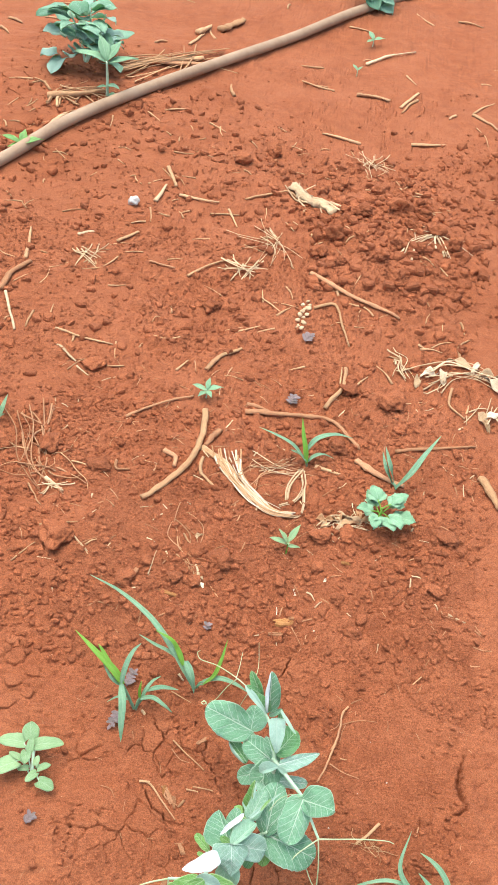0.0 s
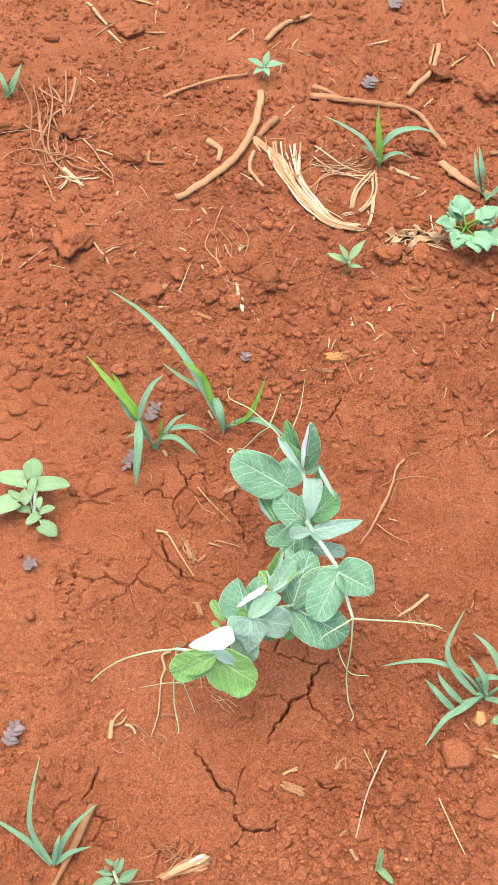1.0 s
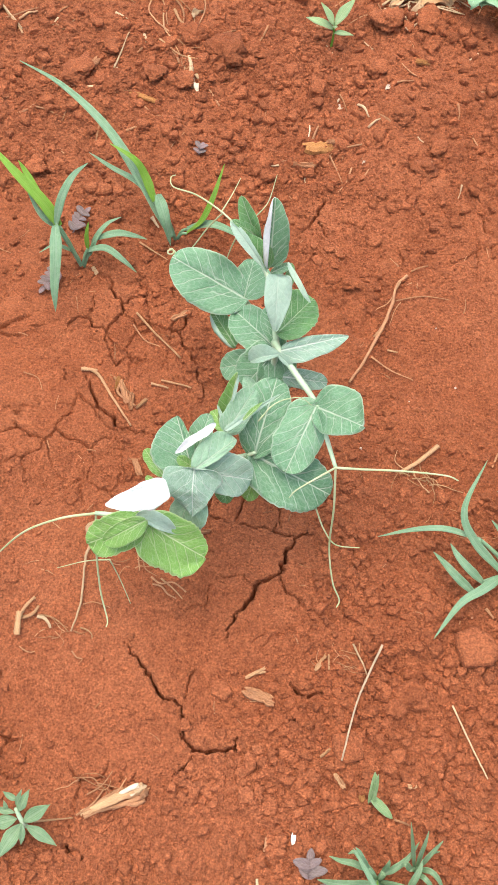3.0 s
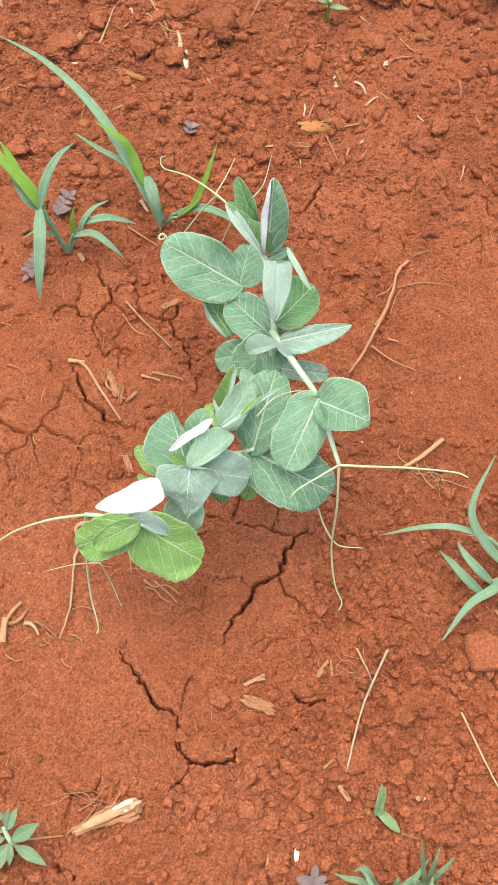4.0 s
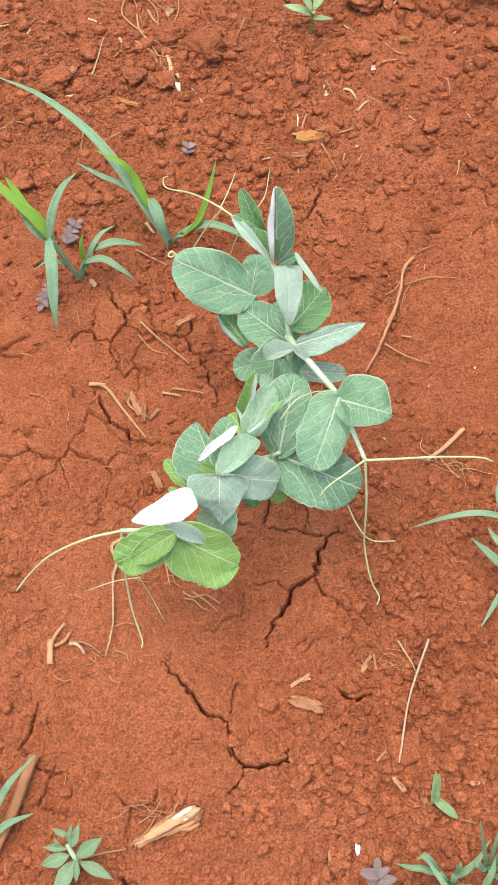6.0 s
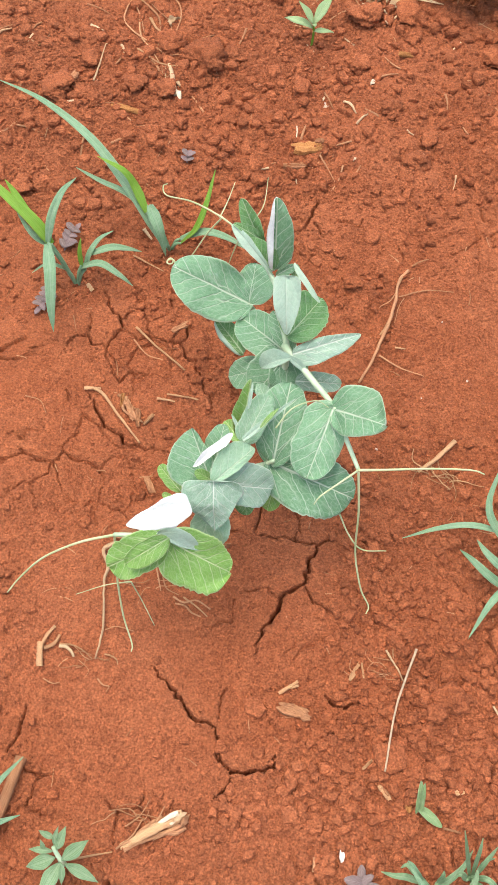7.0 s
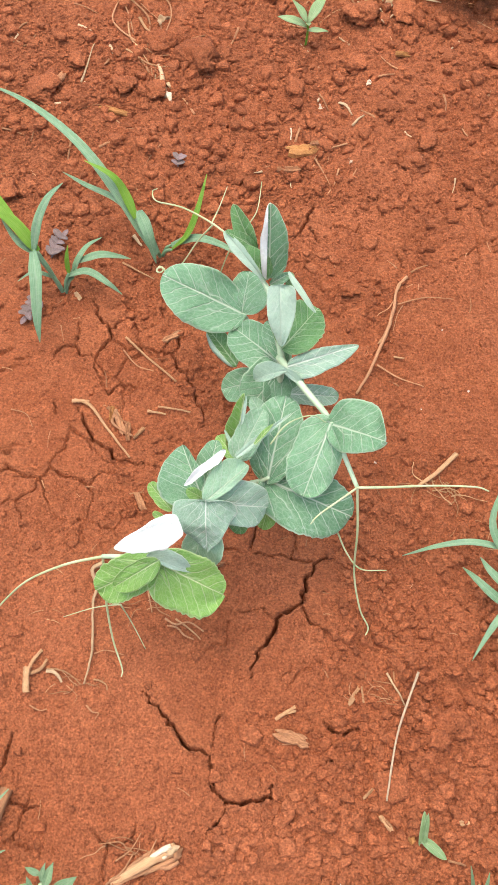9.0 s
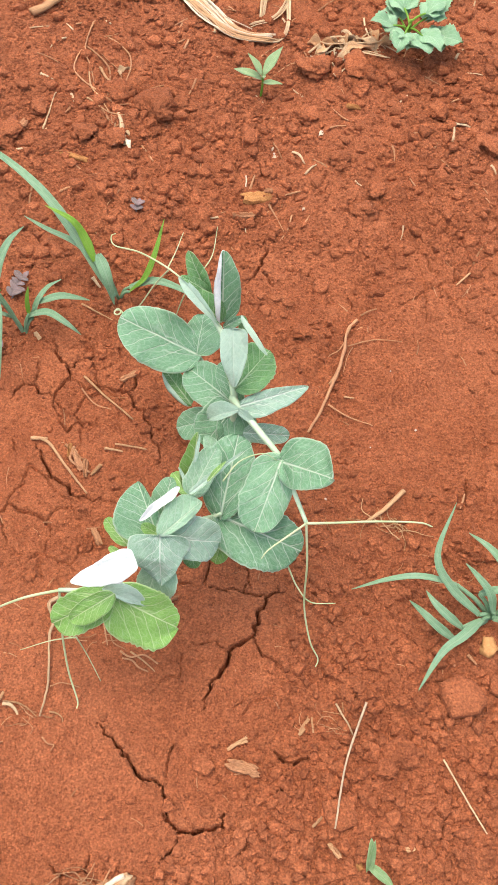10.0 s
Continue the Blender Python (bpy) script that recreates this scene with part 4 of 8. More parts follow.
# Left shoot.
pea_leaf((-0.0352, 0.0868, 0.0560), (-0.0463, 0.0983, 0.0530), 0.0032, 0.0030, PEA_FRESH, fold=0.3, arch=0.08, label="bright green low pea leaf")
pea_leaf((-0.0373, 0.0829, 0.0540), (-0.0429, 0.0865, 0.0520), 0.0016, 0.0016, PEA_FRESH, fold=0.2, arch=0.08, label="bright green low pea leaf")
pea_leaf((-0.0221, 0.0856, 0.0710), (-0.0333, 0.1050, 0.0780), 0.0139, 0.0035, PEA, fold=0.16, arch=0.06, belly=0.42, point=0.35)
pea_leaf((-0.0222, 0.0941, 0.0680), (-0.0207, 0.1098, 0.0760), 0.0057, 0.0038, PEA, fold=0.2, arch=0.06)
pea_leaf((-0.0162, 0.1018, 0.0850), (-0.0296, 0.0872, 0.0810), 0.0019, 0.0017, PEA_WHITE, fold=0.3, arch=0.05, wave=0.30, point=0.3, teeth=0.10, ragged=3.0, label="upturned pea leaf with its glare painted white")
pea_leaf((-0.0217, 0.0858, 0.0735), (-0.0291, 0.0887, 0.0745), 0.0026, 0.0022, PEA_FRESH, fold=0.2, arch=0.05, label="bright green low pea leaf")
pea_leaf((-0.0215, 0.0834, 0.0765), (-0.0073, 0.1000, 0.0785), 0.0073, 0.0028, PEA_SOFT, fold=0.15, arch=0.08, belly=0.55)
pea_leaf((-0.0212, 0.0845, 0.0740), (0.0019, 0.0916, 0.0600), 0.0097, 0.0083, PEA_GREY, fold=0.08, arch=0.06, full=2.3, belly=0.55)
pea_leaf((-0.0210, 0.0835, 0.0780), (-0.0185, 0.0691, 0.0630), 0.0108, 0.0129, PEA_GREY, fold=-0.12, arch=0.06, belly=0.26, point=0.9, full=2.4)
pea_leaf((-0.0210, 0.0812, 0.0610), (-0.0246, 0.0654, 0.0480), 0.0100, 0.0058, PEA_SOFT, fold=0.12, arch=0.08, point=0.3)
pea_leaf((-0.0401, 0.0633, 0.0670), (-0.0233, 0.0620, 0.0580), 0.0052, 0.0013, PEA_PALE, fold=0.25, arch=0.08, point=0.4, label="pale underside of a folded pea leaf")
pea_leaf((-0.0276, 0.0691, 0.0890), (-0.0488, 0.0561, 0.0910), 0.0067, 0.0045, PEA_WHITE, fold=0.10, arch=0.05, belly=0.30, point=0.75, full=2.4, wave=0.09, teeth=0.05, ragged=1.8, label="upturned pea leaf with its glare painted white")
pea_leaf((-0.0363, 0.0622, 0.0640), (-0.0108, 0.0585, 0.0470), 0.0092, 0.0138, PEA_FRESH, fold=0.06, arch=0.06, heart=0.06, full=2.3, teeth=0.11, label="bright green low pea leaf")
pea_leaf((-0.0363, 0.0621, 0.0650), (-0.0588, 0.0518, 0.0520), 0.0085, 0.0080, PEA_FRESH, fold=0.10, arch=0.06, full=2.4, teeth=0.09, label="bright green low pea leaf")
pea_leaf((-0.0352, 0.0606, 0.0710), (-0.0509, 0.0517, 0.0600), 0.0053, 0.0043, PEA_FRESH, fold=0.30, arch=0.08, teeth=0.05, curl=(1, 0.85, 150), label="bright green low pea leaf")


def tendril(owner, r, *pts):
    return part("tendril", mesh_of("tendril", *tube(pts, r * 0.7, 0.5, 6, 8), TENDRIL), owner, "thin yellow-green tendril")


tendril(right_stem, 0.00085, (0.0344, 0.0981, 0.0750), (0.0456, 0.0995, 0.0760), (0.0620, 0.1029, 0.0750), (0.0789, 0.1057, 0.0730), (0.0849, 0.1061, 0.0700))
tendril(right_stem, 0.00075, (0.0344, 0.0981, 0.0750), (0.0376, 0.0887, 0.0560), (0.0400, 0.0804, 0.0300), (0.0451, 0.0705, 0.0140), (0.0498, 0.0655, 0.0070), (0.0493, 0.0622, 0.0050))
tendril(right_stem, 0.0007, (0.0344, 0.0981, 0.0750), (0.0277, 0.0897, 0.0800), (0.0208, 0.0829, 0.0800), (0.0185, 0.0798, 0.0780))
tendril(right_stem, 0.0006, (0.0306, 0.0911, 0.0450), (0.0359, 0.0860, 0.0360), (0.0424, 0.0816, 0.0320), (0.0530, 0.0832, 0.0300))
tendril(left_stem, 0.0009, (-0.0581, 0.0642, 0.0560), (-0.0727, 0.0610, 0.0500), (-0.0891, 0.0578, 0.0340), (-0.1011, 0.0535, 0.0160), (-0.1074, 0.0483, 0.0070))
tendril(left_stem, 0.0008, (-0.0581, 0.0642, 0.0560), (-0.0574, 0.0551, 0.0360), (-0.0543, 0.0437, 0.0160), (-0.0495, 0.0343, 0.0060), (-0.0492, 0.0309, 0.0050))
tendril(left_stem, 0.0005, (-0.0517, 0.0540, 0.0300), (-0.0631, 0.0534, 0.0220), (-0.0776, 0.0519, 0.0070))
tendril(left_stem, 0.0005, (-0.0517, 0.0540, 0.0300), (-0.0475, 0.0508, 0.0160), (-0.0414, 0.0437, 0.0050))
tendril(top_stem, 0.0007, (-0.0218, 0.1807, 0.1040), (-0.0354, 0.1985, 0.0920), (-0.0514, 0.2172, 0.0760), (-0.0657, 0.2300, 0.0620), (-0.0696, 0.2398, 0.0560), (-0.0682, 0.2434, 0.0540))
tendril(top_stem, 0.0005, (-0.0361, 0.1991, 0.0910), (-0.0353, 0.2171, 0.0800), (-0.0352, 0.2395, 0.0660))
tendril(top_stem, 0.0006, (-0.0349, 0.1986, 0.0920), (-0.0419, 0.1994, 0.0780), (-0.0491, 0.1963, 0.0640), (-0.0535, 0.1953, 0.0620))
tendril(top_stem, 0.0005, (-0.0225, 0.2080, 0.0800), (-0.0218, 0.2457, 0.0450), (-0.0244, 0.2915, 0.0100))
tendril(top_stem, 0.0005, (-0.0258, 0.1842, 0.0980), (-0.0288, 0.1862, 0.0840), (-0.0314, 0.1885, 0.0700))
curl_at = Vector((-0.0568, 0.1899, 0.0660))
part("tendril", mesh_of("tendril", *tube([tuple(curl_at + Vector((0.0021 * (1 - k / 16) * math.cos(k * 0.9), 0.0021 * (1 - k / 16) * math.sin(k * 0.9), 0.0003 * k))) for k in range(14)], 0.0004, 0.7, 6, 4), TENDRIL), top_stem, "tightly coiled tendril tip")
tendril(right_stem, 0.0005, (-0.0001, 0.1081, 0.0820), (0.0053, 0.1155, 0.0860), (0.0140, 0.1214, 0.0840), (0.0198, 0.1212, 0.0800))


# ---- grasses and weeds ----
def grass(foot, label, *blades, mats=(), group="grass seedlings", stem=0.0009, name="grass_seedling"):
    """A grass plant: each blade is a width in metres and the points that it runs through."""
    root = on(foot)
    ob = thing(name, root, label, "grass", group)
    for k, (width, *pts) in enumerate(blades):
        pts = [tuple(p) if len(p) == 3 else tuple(on(p, 0.001)) for p in pts]
        m = mats[k] if k < len(mats) and mats[k] else GRASS
        part("blade", mesh_of("blade", *blade(pts, width, 0.3, k, turn=(k * 37 + 11) % 56 - 28), m), ob, "fresh yellow-green young blade" if m is GRASS_NEW else "")
        a = Vector(pts[0])
        if (a - root).length > 0.004:
            mid = root.lerp(a, 0.5) + Vector((0, 0, 0.002))
            part("stem", mesh_of("stem", *tube([tuple(root - Vector((0, 0, 0.002))), tuple(mid), tuple(a)], stem, 0.8), GRASS if m is GRASS_NEW else m), ob)
    return ob


grass((-0.0698, 0.2449), "tall grass seedling with one long arching blade",
      (0.0056, (-0.0706, 0.2387, 0.0100), (-0.0787, 0.2447, 0.0220), (-0.0914, 0.2552, 0.0340), (-0.1133, 0.2739, 0.0440), (-0.1437, 0.2980, 0.0400), (-0.1750, 0.3197, 0.0280)),
      (0.0044, (-0.0790, 0.2461, 0.0240), (-0.0909, 0.2526, 0.0300), (-0.1071, 0.2592, 0.0300), (-0.1217, 0.2691, 0.0260)),
      (0.0060, (-0.0793, 0.2479, 0.0300), (-0.0732, 0.2377, 0.0260), (-0.0691, 0.2315, 0.0120)),
      (0.0042, (-0.0638, 0.2450, 0.0060), (-0.0560, 0.2477, 0.0160), (-0.0520, 0.2560, 0.0260), (-0.0495, 0.2705, 0.0360)),
      (0.0042, (-0.0645, 0.2479, 0.0060), (-0.0517, 0.2465, 0.0160), (-0.0384, 0.2415, 0.0200), (-0.0260, 0.2376, 0.0160)),
      (0.0046, (-0.0809, 0.2466, 0.0260), (-0.0872, 0.2537, 0.0350), (-0.0935, 0.2569, 0.0430), (-0.1067, 0.2612, 0.0460)), mats=(GRASS, GRASS, GRASS, GRASS_NEW, GRASS, GRASS_NEW))
grass((-0.1136, 0.2169), "grass seedling with drooping and upright blades",
      (0.0060, (-0.1243, 0.2217, 0.0240), (-0.1331, 0.2270, 0.0340), (-0.1490, 0.2356, 0.0420), (-0.1692, 0.2507, 0.0440)),
      (0.0042, (-0.1257, 0.2212, 0.0260), (-0.1242, 0.2303, 0.0360), (-0.1211, 0.2416, 0.0400), (-0.1161, 0.2513, 0.0400)),
      (0.0060, (-0.1249, 0.2184, 0.0280), (-0.1207, 0.2042, 0.0260), (-0.1186, 0.1904, 0.0160), (-0.1172, 0.1826, 0.0060)),
      (0.0036, (-0.1093, 0.2212, 0.0060), (-0.1069, 0.2260, 0.0140), (-0.1028, 0.2326, 0.0180), (-0.0971, 0.2386, 0.0180)),
      (0.0036, (-0.1070, 0.2263, 0.0130), (-0.0964, 0.2282, 0.0180), (-0.0887, 0.2302, 0.0160), (-0.0818, 0.2324, 0.0120)),
      (0.0040, (-0.1115, 0.2207, 0.0080), (-0.1007, 0.2204, 0.0140), (-0.0906, 0.2167, 0.0120), (-0.0834, 0.2151, 0.0060)),
      (0.0026, (-0.1107, 0.2209, 0.0100), (-0.1111, 0.2237, 0.0180), (-0.1107, 0.2274, 0.0240)),
      (0.0026, (-0.1176, 0.2183, 0.0080), (-0.1269, 0.2175, 0.0120), (-0.1356, 0.2152, 0.0060)),
      (0.0042, (-0.1281, 0.2226, 0.0260), (-0.1367, 0.2299, 0.0360), (-0.1434, 0.2363, 0.0420), (-0.1480, 0.2400, 0.0460)),
      (0.0034, (-0.1253, 0.2220, 0.0220), (-0.1332, 0.2230, 0.0280), (-0.1419, 0.2303, 0.0340)), mats=(GRASS_NEW, GRASS, GRASS, GRASS, GRASS, GRASS, GRASS_NEW, GRASS, GRASS_NEW, GRASS))
grass((0.1281, 0.0982), "spreading grey-green grass tuft",
      (0.0040, (0.1208, 0.0963, 0.0040), (0.1052, 0.1042, 0.0140), (0.0974, 0.1153, 0.0220), (0.1034, 0.1378, 0.0300)),
      (0.0034, (0.1086, 0.1060, 0.0120), (0.0914, 0.1060, 0.0160), (0.0775, 0.1041, 0.0120), (0.0625, 0.1003, 0.0040)),
      (0.0042, (0.1132, 0.0891, 0.0040), (0.1052, 0.0916, 0.0100), (0.0993, 0.0963, 0.0110), (0.0953, 0.1021, 0.0100)),
      (0.0038, (0.1104, 0.0833, 0.0030), (0.1014, 0.0869, 0.0080), (0.0944, 0.0926, 0.0080), (0.0889, 0.0983, 0.0050)),
      (0.0046, (0.1222, 0.0940, 0.0040), (0.1121, 0.0825, 0.0120), (0.1029, 0.0737, 0.0120), (0.0944, 0.0574, 0.0040)),
      (0.0040, (0.1267, 0.0974, 0.0060), (0.1231, 0.1031, 0.0140), (0.1175, 0.1091, 0.0160), (0.1116, 0.1152, 0.0160)),
      (0.0040, (0.1378, 0.1059, 0.0060), (0.1292, 0.1162, 0.0160), (0.1216, 0.1235, 0.0180), (0.1126, 0.1303, 0.0160)),
      (0.0036, (0.1193, 0.1039, 0.0100), (0.1270, 0.1055, 0.0140), (0.1381, 0.1077, 0.0100)),
      (0.0040, (0.1274, 0.0951, 0.0040), (0.1344, 0.0922, 0.0120), (0.1443, 0.0909, 0.0080)), mats=(GRASS,) * 9, stem=0.0012)
grass((-0.0978, -0.0540), "thin upright grass seedling beside a dry stalk",
      (0.0030, (-0.0987, -0.0536, 0.0040), (-0.1130, -0.0411, 0.0180), (-0.1162, -0.0259, 0.0300), (-0.1167, -0.0067, 0.0400)),
      (0.0034, (-0.0993, -0.0542, 0.0030), (-0.1117, -0.0474, 0.0120), (-0.1242, -0.0431, 0.0140), (-0.1419, -0.0375, 0.0080)),
      (0.0036, (-0.0971, -0.0531, 0.0030), (-0.0956, -0.0433, 0.0100), (-0.0905, -0.0319, 0.0160), (-0.0820, -0.0199, 0.0180)),
      (0.0030, (-0.0978, -0.0539, 0.0030), (-0.0975, -0.0459, 0.0140), (-0.0974, -0.0396, 0.0160)),
      (0.0030, (-0.0971, -0.0531, 0.0030), (-0.0900, -0.0462, 0.0080), (-0.0806, -0.0407, 0.0060)))
grass((-0.0049, 0.5185), "green grass seedling with three spread blades",
      (0.0050, (-0.0057, 0.5173, 0.0060), (-0.0091, 0.5245, 0.0200), (-0.0132, 0.5342, 0.0300), (-0.0162, 0.5460, 0.0400)),
      (0.0056, (-0.0083, 0.5177, 0.0100), (-0.0218, 0.5234, 0.0220), (-0.0389, 0.5317, 0.0240), (-0.0581, 0.5442, 0.0200)),
      (0.0060, (-0.0076, 0.5268, 0.0140), (0.0015, 0.5335, 0.0260), (0.0186, 0.5436, 0.0260), (0.0371, 0.5509, 0.0180)),
      (0.0060, (-0.0057, 0.5194, 0.0040), (0.0010, 0.5221, 0.0120), (0.0096, 0.5271, 0.0120), (0.0207, 0.5320, 0.0040)),
      (0.0050, (-0.0072, 0.5208, 0.0060), (-0.0131, 0.5221, 0.0120), (-0.0202, 0.5254, 0.0120), (-0.0234, 0.5293, 0.0100)), mats=(GRASS_NEW,))
grass((0.0865, 0.5023), "grass seedling among sticks",
      (0.0075, (0.0841, 0.5026, 0.0040), (0.0962, 0.5079, 0.0220), (0.1069, 0.5235, 0.0340), (0.1222, 0.5501, 0.0400)),
      (0.0060, (0.0821, 0.5109, 0.0040), (0.0764, 0.5135, 0.0200), (0.0728, 0.5210, 0.0260), (0.0697, 0.5346, 0.0280)),
      (0.0050, (0.0805, 0.5097, 0.0040), (0.0720, 0.5125, 0.0200), (0.0667, 0.5273, 0.0280)), mats=(GRASS, GRASS, GRASS))
grass((-0.3218, 0.5132), "small grass tuft at the foot of a clod",
      (0.0050, (-0.3218, 0.5106, 0.0040), (-0.3232, 0.5138, 0.0140), (-0.3330, 0.5249, 0.0200)), (0.0055, (-0.3204, 0.5110, 0.0040), (-0.3158, 0.5171, 0.0160), (-0.3142, 0.5336, 0.0220)), (0.005, (-0.3227, 0.5101, 0.0030), (-0.3169, 0.5134, 0.0100), (-0.3143, 0.5193, 0.0080)), mats=(GRASS_BLUE,) * 3)


def leafy(name, foot, label, group, mat, stems, leaves, shape="lance", fold=0.25):
    """A small weed: stems through points, and leaves given by base, tip and width."""
    root = on(foot)
    ob = thing(name, root, label, "weed", group)
    for r, *pts in stems:
        part("stem", mesh_of("stem", *tube([tuple(root - Vector((0, 0, 0.002)))] + pts, r, 0.8), PEA_STEM), ob)
    for k, (b, e, w) in enumerate(leaves):
        part("leaf", mesh_of("leaf", *leaf(b, e, w, fold, 0.07, 0, shape, k + 3, 0.06, 12, 6), mat), ob)
    return ob


leafy("rosette_weed", (-0.0598, -0.0559), "blue-green rosette weed with pointed leaves", "rosette weeds", GRASS_BLUE,
      [(0.0011, (-0.0600, -0.0556, 0.0060), (-0.0618, -0.0535, 0.0100), (-0.0637, -0.0508, 0.0130))],
      [((-0.0602, -0.0551, 0.0090), (-0.0509, -0.0463, 0.0110), 0.0056), ((-0.0588, -0.0561, 0.0080), (-0.0447, -0.0608, 0.0040), 0.0046), ((-0.0605, -0.0556, 0.0090), (-0.0664, -0.0708, 0.0060), 0.0062),
       ((-0.0627, -0.0544, 0.0100), (-0.0737, -0.0593, 0.0070), 0.0058), ((-0.0621, -0.0518, 0.0130), (-0.0599, -0.0430, 0.0170), 0.0040), ((-0.0639, -0.0479, 0.0140), (-0.0703, -0.0459, 0.0160), 0.0027),
       ((-0.0636, -0.0503, 0.0130), (-0.0625, -0.0437, 0.0190), 0.0022), ((-0.0637, -0.0525, 0.0120), (-0.0738, -0.0529, 0.0100), 0.0027), ((-0.0671, -0.0525, 0.0110), (-0.0690, -0.0492, 0.0150), 0.0020), ((-0.0594, -0.0562, 0.0120), (-0.0582, -0.0638, 0.0090), 0.0027)])
grass((0.0859, -0.0461), "grey-green grass tuft with long spreading blades",
      (0.0041, (0.0827, -0.0482, 0.0100), (0.0753, -0.0504, 0.0130), (0.0680, -0.0512, 0.0120), (0.0612, -0.0511, 0.0080)),
      (0.0028, (0.0793, -0.0434, 0.0100), (0.0736, -0.0425, 0.0130), (0.0688, -0.0426, 0.0130), (0.0641, -0.0416, 0.0100)),
      (0.0020, (0.0791, -0.0414, 0.0100), (0.0759, -0.0399, 0.0140), (0.0730, -0.0383, 0.0160), (0.0710, -0.0395, 0.0140)),
      (0.0022, (0.0804, -0.0428, 0.0100), (0.0770, -0.0405, 0.0160), (0.0750, -0.0383, 0.0180), (0.0732, -0.0367, 0.0170)),
      (0.0024, (0.0886, -0.0571, 0.0220), (0.0826, -0.0511, 0.0260), (0.0764, -0.0443, 0.0280), (0.0714, -0.0379, 0.0260)),
      (0.0026, (0.0871, -0.0433, 0.0100), (0.0904, -0.0407, 0.0140), (0.0947, -0.0359, 0.0160), (0.0980, -0.0293, 0.0170)),
      (0.0047, (0.0843, -0.0503, 0.0100), (0.0908, -0.0507, 0.0140), (0.0984, -0.0492, 0.0130), (0.1062, -0.0501, 0.0100)),
      (0.0030, (0.0974, -0.0466, 0.0100), (0.0986, -0.0428, 0.0140), (0.0997, -0.0395, 0.0160), (0.1000, -0.0355, 0.0180)),
      (0.0020, (0.0864, -0.0426, 0.0100), (0.0870, -0.0405, 0.0160), (0.0872, -0.0384, 0.0180)),
      (0.0022, (0.0836, -0.0590, 0.0120), (0.0831, -0.0549, 0.0200), (0.0827, -0.0511, 0.0240), (0.0828, -0.0473, 0.0240)),
      (0.0030, (0.0836, -0.0532, 0.0080), (0.0762, -0.0561, 0.0120), (0.0704, -0.0601, 0.0100), (0.0649, -0.0627, 0.0060)),
      (0.0026, (0.0843, -0.0546, 0.0080), (0.0799, -0.0587, 0.0120), (0.0756, -0.0625, 0.0120), (0.0715, -0.0681, 0.0080)),
      (0.0035, (0.0877, -0.0550, 0.0080), (0.0912, -0.0581, 0.0130), (0.0978, -0.0632, 0.0100)),
      mats=(GRASS_BLUE, GRASS_BLUE, GRASS_BLUE, GRASS, GRASS, GRASS_BLUE, GRASS_BLUE, GRASS_BLUE, GRASS_BLUE, GRASS_NEW, GRASS_BLUE, GRASS_BLUE, GRASS_BLUE), group="grass tufts", name="grass_tuft", stem=0.0012)
grass((0.0997, -0.0386), "grey-green grass tuft with upright blades",
      (0.0015, (0.0984, -0.0382, 0.0100), (0.0951, -0.0335, 0.0220), (0.0923, -0.0296, 0.0320), (0.0898, -0.0253, 0.0400)),
      (0.0020, (0.0993, -0.0380, 0.0100), (0.0987, -0.0334, 0.0200), (0.0987, -0.0299, 0.0260), (0.0988, -0.0259, 0.0300)),
      (0.0018, (0.1006, -0.0381, 0.0090), (0.1019, -0.0344, 0.0180), (0.1041, -0.0306, 0.0220), (0.1058, -0.0276, 0.0250)),
      (0.0013, (0.1014, -0.0369, 0.0090), (0.1029, -0.0330, 0.0160), (0.1060, -0.0314, 0.0200)),
      (0.0022, (0.1002, -0.0387, 0.0090), (0.1044, -0.0390, 0.0150), (0.1084, -0.0417, 0.0140), (0.1118, -0.0457, 0.0090)),
      (0.0020, (0.0997, -0.0401, 0.0090), (0.1024, -0.0422, 0.0150), (0.1058, -0.0443, 0.0130), (0.1080, -0.0461, 0.0090)),
      (0.0024, (0.0964, -0.0400, 0.0140), (0.0934, -0.0389, 0.0200), (0.0916, -0.0398, 0.0180)),
      mats=(GRASS_BLUE, GRASS_BLUE, GRASS_BLUE, GRASS, GRASS_BLUE, GRASS_BLUE, GRASS_BLUE), group="grass tufts", name="grass_tuft", stem=0.0011)
grass((0.0983, -0.0549), "grey-green grass tuft with broad blades",
      (0.0028, (0.0992, -0.0506, 0.0100), (0.1035, -0.0483, 0.0140), (0.1082, -0.0470, 0.0140), (0.1144, -0.0457, 0.0100)),
      (0.0024, (0.0970, -0.0556, 0.0100), (0.0987, -0.0540, 0.0140), (0.1021, -0.0519, 0.0130), (0.1054, -0.0510, 0.0100)),
      (0.0030, (0.0976, -0.0551, 0.0100), (0.1027, -0.0538, 0.0140), (0.1085, -0.0531, 0.0120), (0.1143, -0.0539, 0.0080)),
      (0.0020, (0.0955, -0.0561, 0.0120), (0.0942, -0.0527, 0.0220), (0.0941, -0.0496, 0.0260), (0.0941, -0.0460, 0.0280)),
      (0.0028, (0.0947, -0.0570, 0.0100), (0.0887, -0.0617, 0.0140), (0.0854, -0.0674, 0.0100)),
      (0.0030, (0.0981, -0.0559, 0.0100), (0.1021, -0.0586, 0.0160), (0.1088, -0.0611, 0.0140)),
      mats=(GRASS_BLUE, GRASS_NEW, GRASS_BLUE, GRASS_BLUE, GRASS_BLUE, GRASS_BLUE), group="grass tufts", name="grass_tuft", stem=0.0012)
